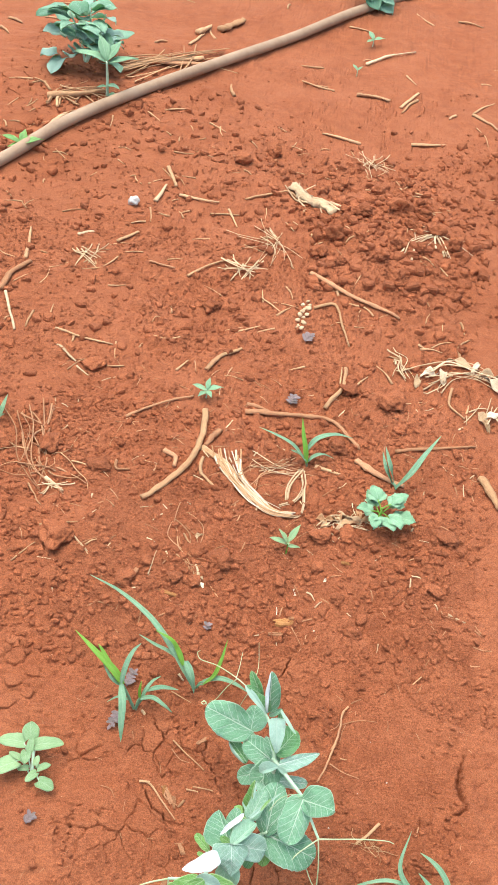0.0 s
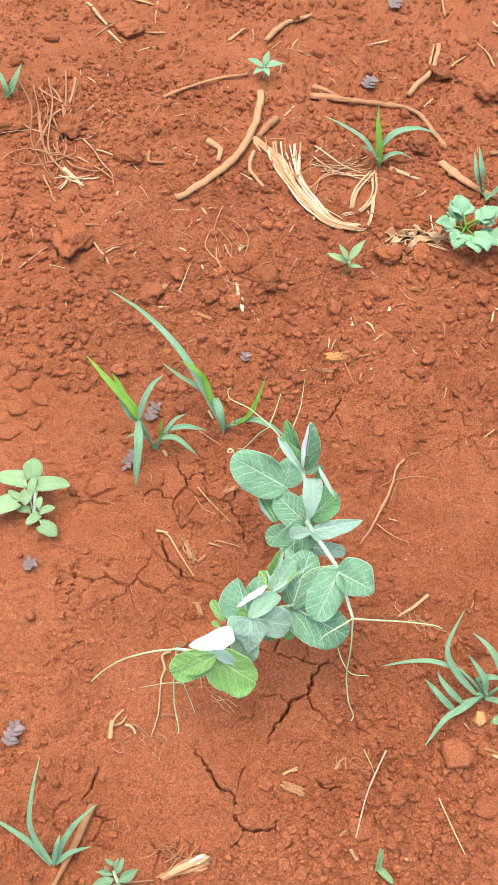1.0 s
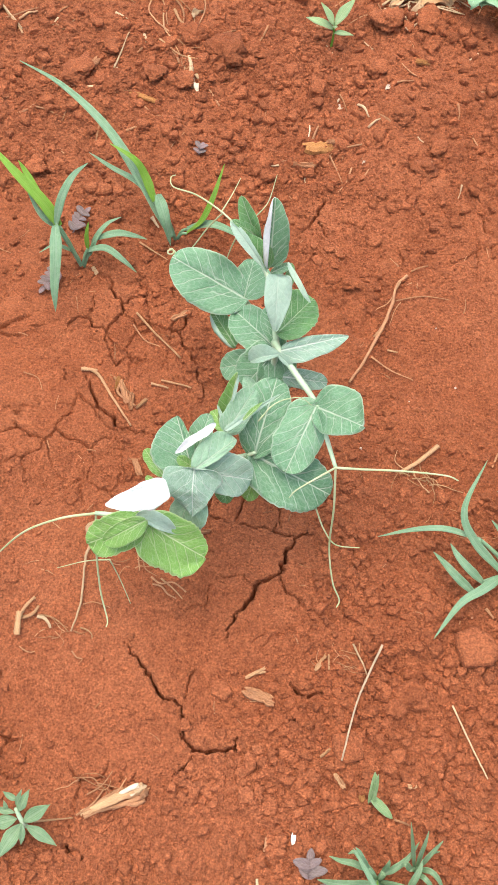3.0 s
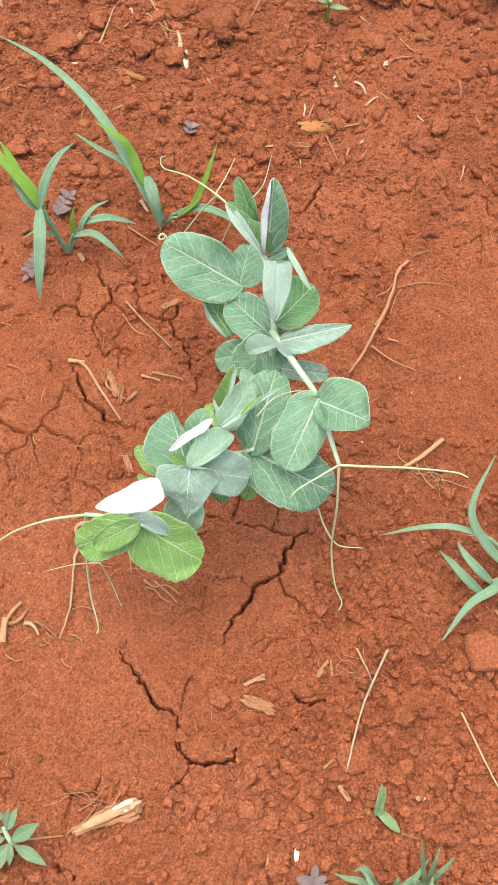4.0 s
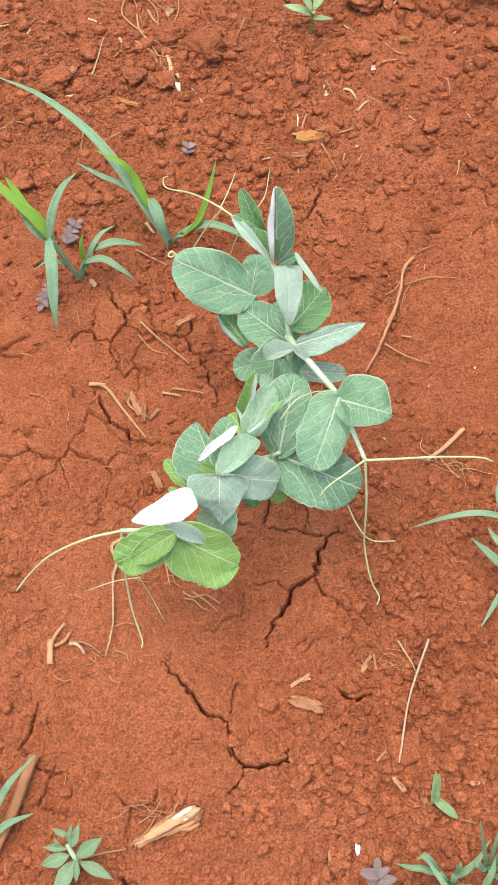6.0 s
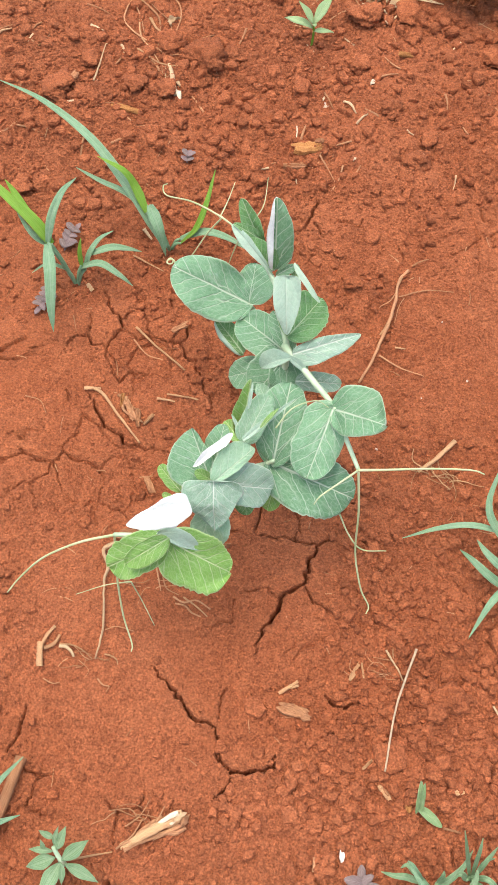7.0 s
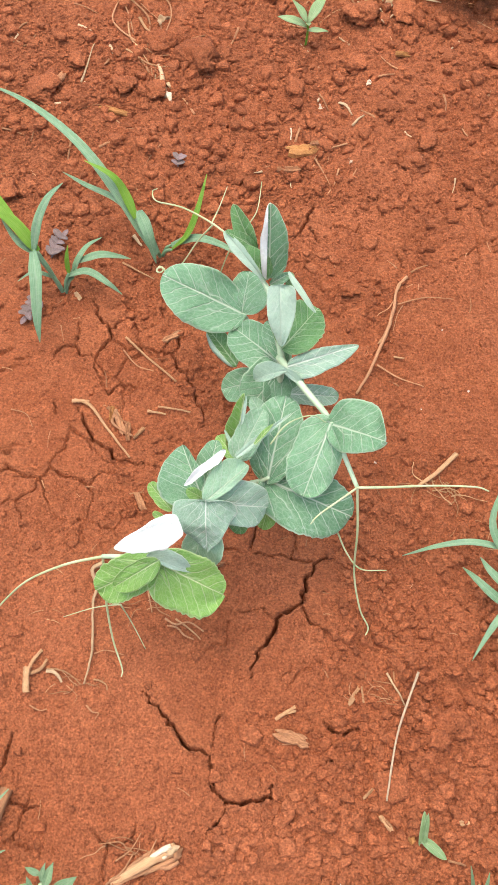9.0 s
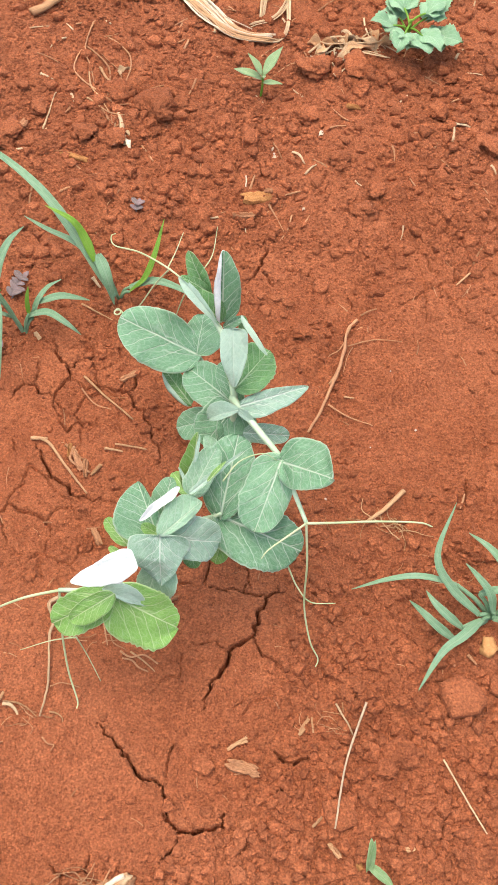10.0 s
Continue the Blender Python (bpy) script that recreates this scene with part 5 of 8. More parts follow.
leafy("sprout", (0.0780, -0.0161), "tiny green sprout with a folded leaf", "sprouts", SPROUT, [(0.0007, (0.0779, -0.0161, 0.0040), (0.0780, -0.0156, 0.0060))],
      [((0.0778, -0.0165, 0.0060), (0.0766, -0.0065, 0.0160), 0.0034), ((0.0786, -0.0159, 0.0060), (0.0779, -0.0072, 0.0170), 0.0022), ((0.0789, -0.0159, 0.0060), (0.0880, -0.0213, 0.0040), 0.0039)], "ovate", 0.35)



def sprout(foot, label, height, leaves, mat, group="", name="sprout", stem=0.0008, shape="lance", fold=0.2, stem_mat=None):
    """An upright seedling; each leaf is heading, length, width and rise, and the part of the height where it sits."""
    root = on(foot)
    ob = thing(name, root, label, "weed", group)
    top = root + Vector((0.0004, -0.0003, height))
    part("stem", mesh_of("stem", *tube([root - Vector((0, 0, 0.003)), root.lerp(top, 0.5) + Vector((0.0005, 0.0004, 0)), top], stem, 0.7), stem_mat or PEA_STEM), ob)
    for k, (deg, n, w, rise, at) in enumerate(leaves):
        d = Vector((math.cos(radians(deg)), math.sin(radians(deg)), 0))
        b = root.lerp(top, at)
        if shape == "round":
            p = b + d * n * 0.4 + Vector((0, 0, rise * 0.5))
            part("petiole", mesh_of("petiole", *tube([b, b.lerp(p, 0.5) + Vector((0, 0, 0.0015)), p], stem * 0.6, 0.8), stem_mat or PEA_STEM), ob)
            b, e = p, p + d * n * 0.72 + Vector((0, 0, rise * 0.5))
            w *= 1.15
        else:
            e = b + d * n + Vector((0, 0, rise))
        part("leaf", mesh_of("leaf", *leaf(b, e, w, fold, 0.08, 0, "round" if shape == "round" else "lance", k, 0.05, 8, 6), mat), ob)
    return ob


sprout((-0.0132, 0.4007), "four-leaved green sprout on a thin stalk", 0.016, [(62, 0.020, 0.0062, 0.008, 1.0), (165, 0.018, 0.0058, 0.001, 0.85), (5, 0.012, 0.004, 0.0, 0.7), (140, 0.013, 0.0045, 0.008, 1.0), (-80, 0.006, 0.003, 0.004, 1.0)], SPROUT, "sprouts", stem_mat=GRASS_NEW)
sprout((-0.1212, 0.6016), "small pale green sprout among straw", 0.012, [(20, 0.018, 0.007, 0.002, 1.0), (85, 0.014, 0.006, 0.006, 1.0), (160, 0.018, 0.007, 0.001, 0.9), (230, 0.012, 0.006, 0.0, 0.8), (300, 0.014, 0.006, 0.002, 0.9)], WEED, "sprouts")
sprout((-0.3762, 1.2176), "upright green seedling beside the pipe", 0.055, [(170, 0.050, 0.022, 0.006, 1.0), (60, 0.034, 0.018, 0.022, 1.0), (15, 0.046, 0.018, 0.008, 0.95), (120, 0.036, 0.018, 0.026, 1.0), (-20, 0.022, 0.012, 0.0, 0.35), (200, 0.015, 0.008, 0.0, 0.3), (10, 0.02, 0.011, 0.0, 0.05)], WEED, "sprouts", stem=0.0025)
sprout((-0.4533, 1.0404), "small yellow-green seedling behind the pipe", 0.012, [(10, 0.030, 0.014, 0.008, 1.0), (90, 0.02, 0.012, 0.012, 1.0), (170, 0.032, 0.012, 0.006, 1.0), (215, 0.02, 0.01, 0.002, 0.8)], PEA_FRESH, "sprouts", stem=0.002)
sprout((0.0084, 1.5901), "small pale green sprout", 0.012, [(10, 0.02, 0.01, 0.004, 1.0), (120, 0.02, 0.01, 0.008, 1.0), (230, 0.018, 0.008, 0.0, 1.0)], WEED, "sprouts")
sprout((-0.0119, 1.4643), "small pale green sprout", 0.010, [(30, 0.01, 0.005, 0.006, 1.0), (140, 0.012, 0.006, 0.006, 1.0)], WEED, "sprouts")
leafy("broad_leaved_weed", (-0.1757, 0.1450), "round-leaved pale green weed on long stalks", "broad-leaved weeds", SPROUT,
      [(0.0012, (-0.1764, 0.1499, 0.0060), (-0.1783, 0.1579, 0.0120), (-0.1815, 0.1665, 0.0150)), (0.0007, (-0.1724, 0.1448, 0.0040), (-0.1686, 0.1408, 0.0050)), (0.0007, (-0.1846, 0.1520, 0.0080), (-0.1893, 0.1509, 0.0100)), (0.0007, (-0.1773, 0.1569, 0.0100), (-0.1774, 0.1637, 0.0130)), (0.0007, (-0.1814, 0.1561, 0.0100), (-0.1866, 0.1642, 0.0140))],
      [((-0.1825, 0.1682, 0.0150), (-0.1863, 0.1803, 0.0180), 0.0128), ((-0.1782, 0.1639, 0.0140), (-0.1572, 0.1680, 0.0160), 0.0108), ((-0.1863, 0.1648, 0.0140), (-0.2060, 0.1629, 0.0150), 0.0120), ((-0.1889, 0.1510, 0.0100), (-0.2054, 0.1396, 0.0100), 0.0140),
       ((-0.1833, 0.1588, 0.0130), (-0.1818, 0.1483, 0.0130), 0.0080), ((-0.1809, 0.1582, 0.0130), (-0.1812, 0.1687, 0.0170), 0.0060), ((-0.1692, 0.1402, 0.0060), (-0.1570, 0.1360, 0.0060), 0.0105), ((-0.1724, 0.1486, 0.0080), (-0.1634, 0.1534, 0.0090), 0.0058), ((-0.1746, 0.1504, 0.0090), (-0.1738, 0.1573, 0.0120), 0.0050),
       ((-0.1729, 0.1469, 0.0060), (-0.1791, 0.1389, 0.0050), 0.0066), ((-0.1794, 0.1488, 0.0070), (-0.1875, 0.1470, 0.0060), 0.0050), ((-0.1848, 0.1531, 0.0100), (-0.1959, 0.1561, 0.0120), 0.0050)], "ovate", 0.12)
def lobed_weed(foot, label, height, size, count, seed):
    """A weed whose leaves are cut into three lobes on short stalks."""
    rng = random.Random(seed)
    root = on(foot)
    ob = thing("broad_leaved_weed", root, label, "weed", "broad-leaved weeds")
    top = root + Vector((0, 0, height))
    part("stem", mesh_of("stem", *tube([root - Vector((0, 0, 0.003)), root.lerp(top, 0.5), top], 0.0013, 0.7), GRASS_NEW), ob)
    for k in range(count):
        a = 6.28 * k * 0.381 + rng.uniform(-0.3, 0.3)
        h = 0.35 + 0.65 * k / count
        n = size * (1.25 - 0.55 * h) * rng.uniform(0.85, 1.15)
        b = root.lerp(top, h)
        d = Vector((math.cos(a), math.sin(a), rng.uniform(0.05, 0.45)))
        e = b + d * n * 0.55
        stalk = part("leaf", mesh_of("leaf", *leaf(e, e + d * n * 0.75, n * 0.50, 0.2, 0.15, 0, "ovate", seed + k, 0.12, 40, 8, teeth=0.42), WEED_MINT), ob)
        part("petiole", mesh_of("petiole", *tube([b, b.lerp(e, 0.5) + Vector((0, 0, 0.001)), e], 0.0007, 0.8), GRASS_NEW), stalk)
        for side in (-1, 1):
            c = a + side * rng.uniform(0.7, 1.0)
            part("lobe", mesh_of("lobe", *leaf(e, e + Vector((math.cos(c), math.sin(c), d.z * 0.6)) * n * 0.5, n * 0.40, 0.2, 0.12, 0, "ovate", seed + 50 + k, 0.12, 40, 8, teeth=0.42), WEED_MINT), stalk)
    return ob


lobed_weed((0.0699, 0.4549), "lobed green weed at the edge of dry litter", 0.020, 0.024, 9, 3)
def flat_weed(foot, deg, length, pairs, leaf_length, seed, mat=None, label="small purplish-grey weed lying flat on soil", name="purplish_weed"):
    """A prostrate weed: small oval leaves in pairs along a lying stem."""
    rng = random.Random(seed)
    root = on(foot, 0.001)
    ob = thing(name, root, label, "weed", "purplish weeds" if mat is None else "creeping weeds")
    mat = mat or WEED_PURPLE
    d = Vector((math.cos(radians(deg)), math.sin(radians(deg)), 0))
    tip = on((root + d * length).xy, 0.003)
    part("stem", mesh_of("stem", *tube([root - Vector((0, 0, 0.002)), root.lerp(tip, 0.5) + Vector((0, 0, 0.002)), tip], 0.0005, 0.6), mat), ob)
    for k in range(pairs):
        b = root.lerp(tip, (k + 0.3) / pairs) + Vector((0, 0, 0.002))
        for side in (-1, 1):
            a = radians(deg + side * rng.uniform(50, 85))
            n = leaf_length * rng.uniform(0.75, 1.15)
            e = b + Vector((math.cos(a), math.sin(a), rng.uniform(0.0, 0.35))) * n
            part("leaf", mesh_of("leaf", *leaf(b, e, n * 0.62, 0.15, 0.08, 0, "ovate", seed + k, 0.05, 7, 4), mat), ob)
    e = tip + d * leaf_length * 0.8
    part("leaf", mesh_of("leaf", *leaf(tip, e, leaf_length * 0.5, 0.15, 0.08, 0, "ovate", seed, 0.05, 7, 4), mat), ob)
    return ob


flat_weed((-0.1251, 0.2370), 70, 0.013, 4, 0.0052, 1)
flat_weed((-0.1249, 0.2103), 250, 0.012, 4, 0.0055, 2)
flat_weed((-0.0700, 0.2991), 80, 0.004, 2, 0.0042, 3)
flat_weed((0.0579, -0.0511), 95, 0.006, 3, 0.0068, 4)
flat_weed((0.0627, -0.0534), 300, 0.012, 4, 0.0055, 5)
flat_weed((0.0777, -0.0528), 200, 0.006, 2, 0.0050, 6)
flat_weed((0.0746, -0.0599), 80, 0.006, 2, 0.0052, 12, WEED, "small grey-green creeping weed beside grass", "creeping_weed")
flat_weed((-0.1705, 0.1101), 60, 0.006, 3, 0.0050, 7)
flat_weed((-0.1453, 0.0034), 80, 0.011, 4, 0.0060, 8)
flat_weed((-0.0318, 0.6126), 70, 0.010, 3, 0.0085, 9)
flat_weed((-0.0444, -0.0952), 62, 0.0135, 5, 0.0036, 11, WEED, "small round-leaved blue-green creeping weed", "creeping_weed")
flat_weed((-0.0648, -0.1038), 95, 0.005, 2, 0.0036, 12, WEED, "small round-leaved blue-green creeping weed", "creeping_weed")
flat_weed((-0.0264, 0.7198), 60, 0.012, 3, 0.0085, 10)


def far_pea(foot, seed, radius, height, count):
    rng = random.Random(seed)
    root = on(foot)
    ob = thing("pea_plant", root, "bushy young pea plant behind the pipe", "plant")
    for s in range(3):
        a = rng.uniform(0, 6.28)
        e = root + Vector((math.cos(a) * radius * 0.4, math.sin(a) * radius * 0.3, height * rng.uniform(0.8, 1.0)))
        part("stem", mesh_of("stem", *tube([root - Vector((0, 0, 0.004)), root.lerp(e, 0.5) + Vector((0.004, 0, 0)), e], 0.0022, 0.6), PEA_STEM), ob)
    for k in range(count):
        a, h = rng.uniform(0, 6.28), height * (0.12 + 0.88 * (k + 0.5) / count)
        r = radius * math.sqrt(rng.random()) * (0.75 if h > 0.7 * height else 1.0)
        b = root + Vector((math.cos(a) * r * 0.55, math.sin(a) * r * 0.55, h))
        d = Vector((math.cos(a + rng.uniform(-0.7, 0.7)), math.sin(a + rng.uniform(-0.7, 0.7)), rng.uniform(-0.35, 0.45)))
        n = rng.uniform(0.028, 0.042)
        part("leaf", mesh_of("leaf", *leaf(b, b + d * n, n * 0.8, 0.2, 0.12, rng.uniform(-25, 25), "ovate", seed + k, 0.08, 8, 6), rng.choice((PEA_SOFT, PEA_PALE, PEA_SOFT, PEA))), ob)
    return ob


far_pea((-0.4356, 1.3209), 4, 0.085, 0.085, 46)
far_pea((-0.0110, 1.7657), 9, 0.055, 0.06, 16)


# ---- dry litter ----
def taut(way, per=8, rounds=14):
    """A line over the ground through points of the plan, held taut over hollows."""
    way = spline([(p[0], p[1], 0.0) for p in way], per)
    low = [ground_height(p.x, p.y) for p in way]
    high = list(low)
    for _ in range(rounds):
        for k in range(1, len(way) - 1):
            high[k] = max(low[k], (high[k - 1] + high[k + 1]) / 2)
    return [Vector((p.x, p.y, z)) for p, z in zip(way, high)]


def straw(a, b, radius, label="dry tan straw lying on soil", mat=None, bend=0.0, lift=0.3, tip=0.6, group="straws", name="straw", seed=0, rough=0.12, wiggle=0.0, mids=(), sides=6, flatten=0.75, knots=0):
    """One dry stalk on the ground, from a to b, by way of mids."""
    rng = random.Random(seed)
    way = [a, *mids, b]
    if a[1] > 0.62:
        radius *= 0.55
        if mat is PALE_STRAW and seed % 2:
            mat = STRAW
    elif radius < 0.0016:
        radius *= 0.8
    if not mids:
        mid = (Vector(a) + Vector(b)) / 2
        d = Vector(b) - Vector(a)
        mid += Vector((-d.y, d.x)) * bend
        way = [a, tuple(mid), b]
    if a[1] > 0.3 or wiggle:
        jog = (Vector(b) - Vector(a)).length * (wiggle or (0.022 if name == 'root' else 0.008))
        dense = spline([(p[0], p[1], 0.0) for p in way], 2)
        way = [way[0]] + [(p.x + rng.uniform(-jog, jog), p.y + rng.uniform(-jog, jog)) for p in dense[1:-1]] + [way[-1]]
    if radius < 0.0009 and mat is PALE_STRAW:
        lift += 1.2
    rise = Vector((0, 0, radius * (lift + rng.uniform(0.1, 0.7)) + (0.0012 if a[1] < 0.3 else 0.0)))
    shape = tube([p + rise for p in taut(way, 8 if len(way) < 5 else 4)], radius, tip, sides, 1, rough * 0.95, flatten, seed, knots)
    return simple(name, shape, mat or STRAW, label, "straw" if name == "straw" else "stick" if name == "stick" else "root", group)


def chip(spot, length, width, thick, deg, label, mat, seed, name="wood_chip"):
    """A split chip of wood or bark with ragged ends."""
    rng = random.Random(seed)
    n = 7
    verts, faces, uvs = [], [], []
    a = radians(deg)
    d, s = Vector((math.cos(a), math.sin(a), 0)), Vector((-math.sin(a), math.cos(a), 0))
    c = on(spot, 0.0013)
    for k in range(n + 1):
        u = k / n
        w = width * 0.5 * rng.uniform(0.82, 1.1) * (0.8 if k in (0, n) else 1)
        h = thick * rng.uniform(0.8, 1.15) * (0.6 if k in (0, n) else 1)
        o = rng.uniform(-0.06, 0.06) * width
        p = c + d * (u - 0.5) * length
        tear = width * 0.26 if k in (0, n) else width * 0.05
        for x, z, v in ((-1, -0.3, 0.0), (-0.94, 0.75, 0.14), (-0.55, 1.0, 0.3), (-0.15, 0.8, 0.45), (0.2, 1.05, 0.6), (0.6, 0.8, 0.74), (0.95, 0.7, 0.88), (1, -0.3, 1.0)):
            ridge = 0.75 + 0.5 * math.sin(7.1 * v + seed) * math.sin(3 * u + 9 * v + seed)
            verts.append(p + s * (x * w + o) + d * rng.uniform(-tear, tear) + Vector((0, 0, z * h * ridge if z > 0 else z * h)))
            uvs.append((u, v * 0.5))
    for k in range(n):
        for j in range(8):
            p, q = k * 8 + j, k * 8 + (j + 1) % 8
            faces.append((q, p, p + 8, q + 8))
    faces += [tuple(range(8)), tuple(reversed(range(n * 8, n * 8 + 8)))]
    return simple(name, (verts, faces, uvs), mat, label, "chip", "wood chips", True)


def fibre_bundle(way, spread, count, radius, label, seed, fray=0.0, mat=None):
    rng = random.Random(seed)
    line = [Vector(p) for p in way]
    ob = thing("root_bundle", on(way[len(way) // 2]), label, "root", "root bundles")
    for k in range(count):
        s, h = rng.uniform(-1, 1), rng.uniform(0, 1)
        pts = []
        skip = rng.choice((0, 0, 1)) if fray > 0.3 and len(line) > 3 else 0
        stop = len(line) - (rng.choice((0, 0, 1)) if fray > 0.3 and len(line) - skip > 3 else 0)
        for i, p in enumerate(line):
            if i < skip or i >= stop:
                continue
            d = (line[min(i + 1, len(line) - 1)] - line[max(i - 1, 0)]).normalized()
            side = Vector((-d.y, d.x))
            f = spread * (1 + fray * (1 - i / (len(line) - 1)) ** 2 * 2.5)
            q = p + side * s * f + Vector((rng.uniform(-1, 1), rng.uniform(-1, 1))) * spread * (0.25 + 0.45 * fray)
            if i == 0:
                q = q + d * rng.uniform(-0.3, 0.6) * spread * 4 * fray
            pts.append((q.x, q.y))
        if len(pts) == 3 and fray > 0.35:
            turn = Matrix.Rotation(rng.uniform(-1.1, 1.1), 2)
            c = Vector(pts[1])
            pts = [tuple(c + turn @ (Vector(p) - c) * rng.uniform(0.5, 1.2)) for p in pts]
        rise = radius + h * spread * 0.7 * (1 - abs(s))
        pts = [p + Vector((0, 0, rise)) for p in taut(pts, 5, 25)]
        pts[0].z += rng.uniform(0, 0.006) * fray
        part("fibre", mesh_of("fibre", *tube(pts, radius * rng.uniform(0.6, 1.2), 0.6, 5, 1, 0.1, 0.6, k), rng.choice((mat, mat, STRAW)) if mat is BLEACHED else mat or PALE_STRAW), ob)
    return ob


def scrap(spot, length, width, deg, label, mat, seed, name="dry_leaf", category="leaf", group="dry leaves", curl=0.3):
    a = radians(deg)
    d = Vector((math.cos(a), math.sin(a), 0))
    c = on(spot, 0.0008 + 0.15 * width)
    return simple(name, leaf(c - d * length / 2, c + d * length / 2, width, curl, 0.12, 0, "lance", seed, 0.25 + 0.2 * curl, 12, 6, 0.0005), mat, label, category, group)


def curly_roots(spot, reach, count, radius, label, seed, mat):
    """A loose tuft of fine dead rootlets that curl over the soil."""
    r = random.Random(seed)
    ob = thing("root_bundle", on(spot), label, "root", "root bundles")
    for k in range(count):
        p = Vector(spot) + Vector((r.gauss(0, 0.3), r.gauss(0, 0.18))) * reach
        a, turn, way = r.uniform(-0.7, 0.7) + math.pi * (k % 2), r.uniform(-0.55, 0.55), []
        for _ in range(5):
            way.append((p.x, p.y))
            p, a = p + Vector((math.cos(a), math.sin(a))) * reach * r.uniform(0.14, 0.26), a + turn + r.uniform(-0.5, 0.5)
        up = Vector((0, 0, radius + r.uniform(0.0004, 0.0016)))
        part("fibre", mesh_of("fibre", *tube([q + up for q in taut(way, 4, 20)], radius * r.uniform(0.6, 1.2), 0.5, 5, 1, 0.1, 0.8, k), mat), ob)
    return ob


# Straws and twigs near the pea plant.
straw((0.0721, 0.0490), (0.0631, -0.0031), 0.00062, "long thin pale straw on the crust", BLEACHED, -0.04, lift=4.5, seed=1, tip=0.9)
straw((0.0599, 0.0484), (0.0680, 0.0357), 0.0007, mat=PALE_STRAW, seed=2)
straw((0.1067, 0.0304), (0.1249, 0.0026), 0.0006, mat=PALE_STRAW, seed=3)
straw((-0.0964, 0.1579), (-0.0650, 0.1322), 0.0011, mids=((-0.0883, 0.1558), (-0.0778, 0.1449)), seed=4)
straw((-0.0971, 0.1571), (-0.0889, 0.1577), 0.0013, seed=5)
straw((-0.0784, 0.1951), (-0.0505, 0.1755), 0.0009, mids=((-0.0661, 0.1857),), seed=6)
straw((-0.0757, 0.1555), (-0.0655, 0.1429), 0.0010, mat=ROOT, mids=((-0.0758, 0.1481),), seed=7)
straw((-0.0800, 0.1561), (-0.0702, 0.1494), 0.0009, mat=ROOT, seed=8)
straw((-0.0613, 0.1574), (-0.0523, 0.1572), 0.0010, seed=9)
straw((-0.0568, 0.1608), (-0.0411, 0.1600), 0.0008, seed=10)
straw((-0.1245, 0.1486), (-0.1122, 0.1405), 0.0004, mat=ROOT, bend=0.2, seed=12)
straw((0.0681, 0.1367), (0.0848, 0.1554), 0.0013, "flat tan strip of dry stalk", STRAW, mids=((0.0762, 0.1446),), seed=13, flatten=0.35, tip=1.2)
straw((0.0552, 0.2501), (0.0358, 0.1811), 0.0011, "long curving dead root on bare soil", ROOT, mids=((0.0506, 0.2433), (0.0499, 0.2312), (0.0477, 0.2173), (0.0441, 0.2036), (0.0399, 0.1900),), name="root", group="roots", seed=17, rough=0.25)
straw((0.0531, 0.2476), (0.0437, 0.2084), 0.0008, "strand of a long dead root", STRAW, mids=((0.0503, 0.2398), (0.0495, 0.2294), (0.0467, 0.2155),), name="root", group="roots", seed=311, rough=0.25)
straw((0.0500, 0.2363), (0.0421, 0.2258), 0.0004, "fine side root on bare soil", ROOT, mids=((0.0473, 0.2307), (0.0434, 0.2274),), name="root", group="roots", seed=312)
straw((0.0543, 0.2336), (0.0505, 0.2178), 0.0003, "fine side root on bare soil", ROOT, mids=((0.0519, 0.2274), (0.0510, 0.2212),), name="root", group="roots", seed=313)
straw((0.0515, 0.2332), (0.0792, 0.2401), 0.0005, "fine side root on bare soil", ROOT, bend=0.08, name="root", group="roots", seed=18)
straw((0.0442, 0.1968), (0.0674, 0.1890), 0.0006, "fine side root on bare soil", ROOT, bend=-0.05, name="root", group="roots", seed=19)
straw((0.0568, 0.2532), (0.0649, 0.2583), 0.0008, "short root end", ROOT, name="root", group="roots", seed=20)
straw((0.0518, 0.2026), (0.0571, 0.2032), 0.0007, seed=21)
straw((-0.0663, 0.0798), (-0.0643, 0.0262), 0.0012, "bent tan dead stem beside the plant", PALE_STRAW, mids=((-0.0704, 0.0752), (-0.0668, 0.0679), (-0.0674, 0.0613), (-0.0652, 0.0490), (-0.0636, 0.0381),), name="straw", group="straws", seed=22, tip=0.5, rough=0.2)
straw((-0.0873, 0.0198), (-0.0889, 0.0301), 0.0016, "ragged flat dry stalk with forked ends", STRAW, mids=((-0.0880, 0.0235), (-0.0886, 0.0270),), name="straw", group="straws", seed=23, flatten=0.45, rough=0.1, tip=0.9)
straw((-0.0884, 0.0282), (-0.0845, 0.0381), 0.0012, "forked end of a dry stalk", STRAW, mids=((-0.0877, 0.0320), (-0.0861, 0.0354),), name="straw", group="straws", seed=181, flatten=0.45, tip=0.7)
straw((-0.0874, 0.0279), (-0.0817, 0.0346), 0.0012, "forked end of a dry stalk", STRAW, mids=((-0.0846, 0.0293), (-0.0827, 0.0315),), name="straw", group="straws", seed=182, flatten=0.45, tip=0.6)
straw((-0.0808, 0.0294), (-0.0734, 0.0257), 0.0011, "curled strip of dry stalk", PALE_STRAW, mids=((-0.0778, 0.0294), (-0.0754, 0.0281),), name="straw", group="straws", seed=24, flatten=0.4, tip=0.5)
straw((-0.0811, 0.0308), (-0.0658, 0.0262), 0.0005, "thin curling root on crust", STRAW, mids=((-0.0753, 0.0307), (-0.0706, 0.0293),), name="root", group="roots", seed=25)
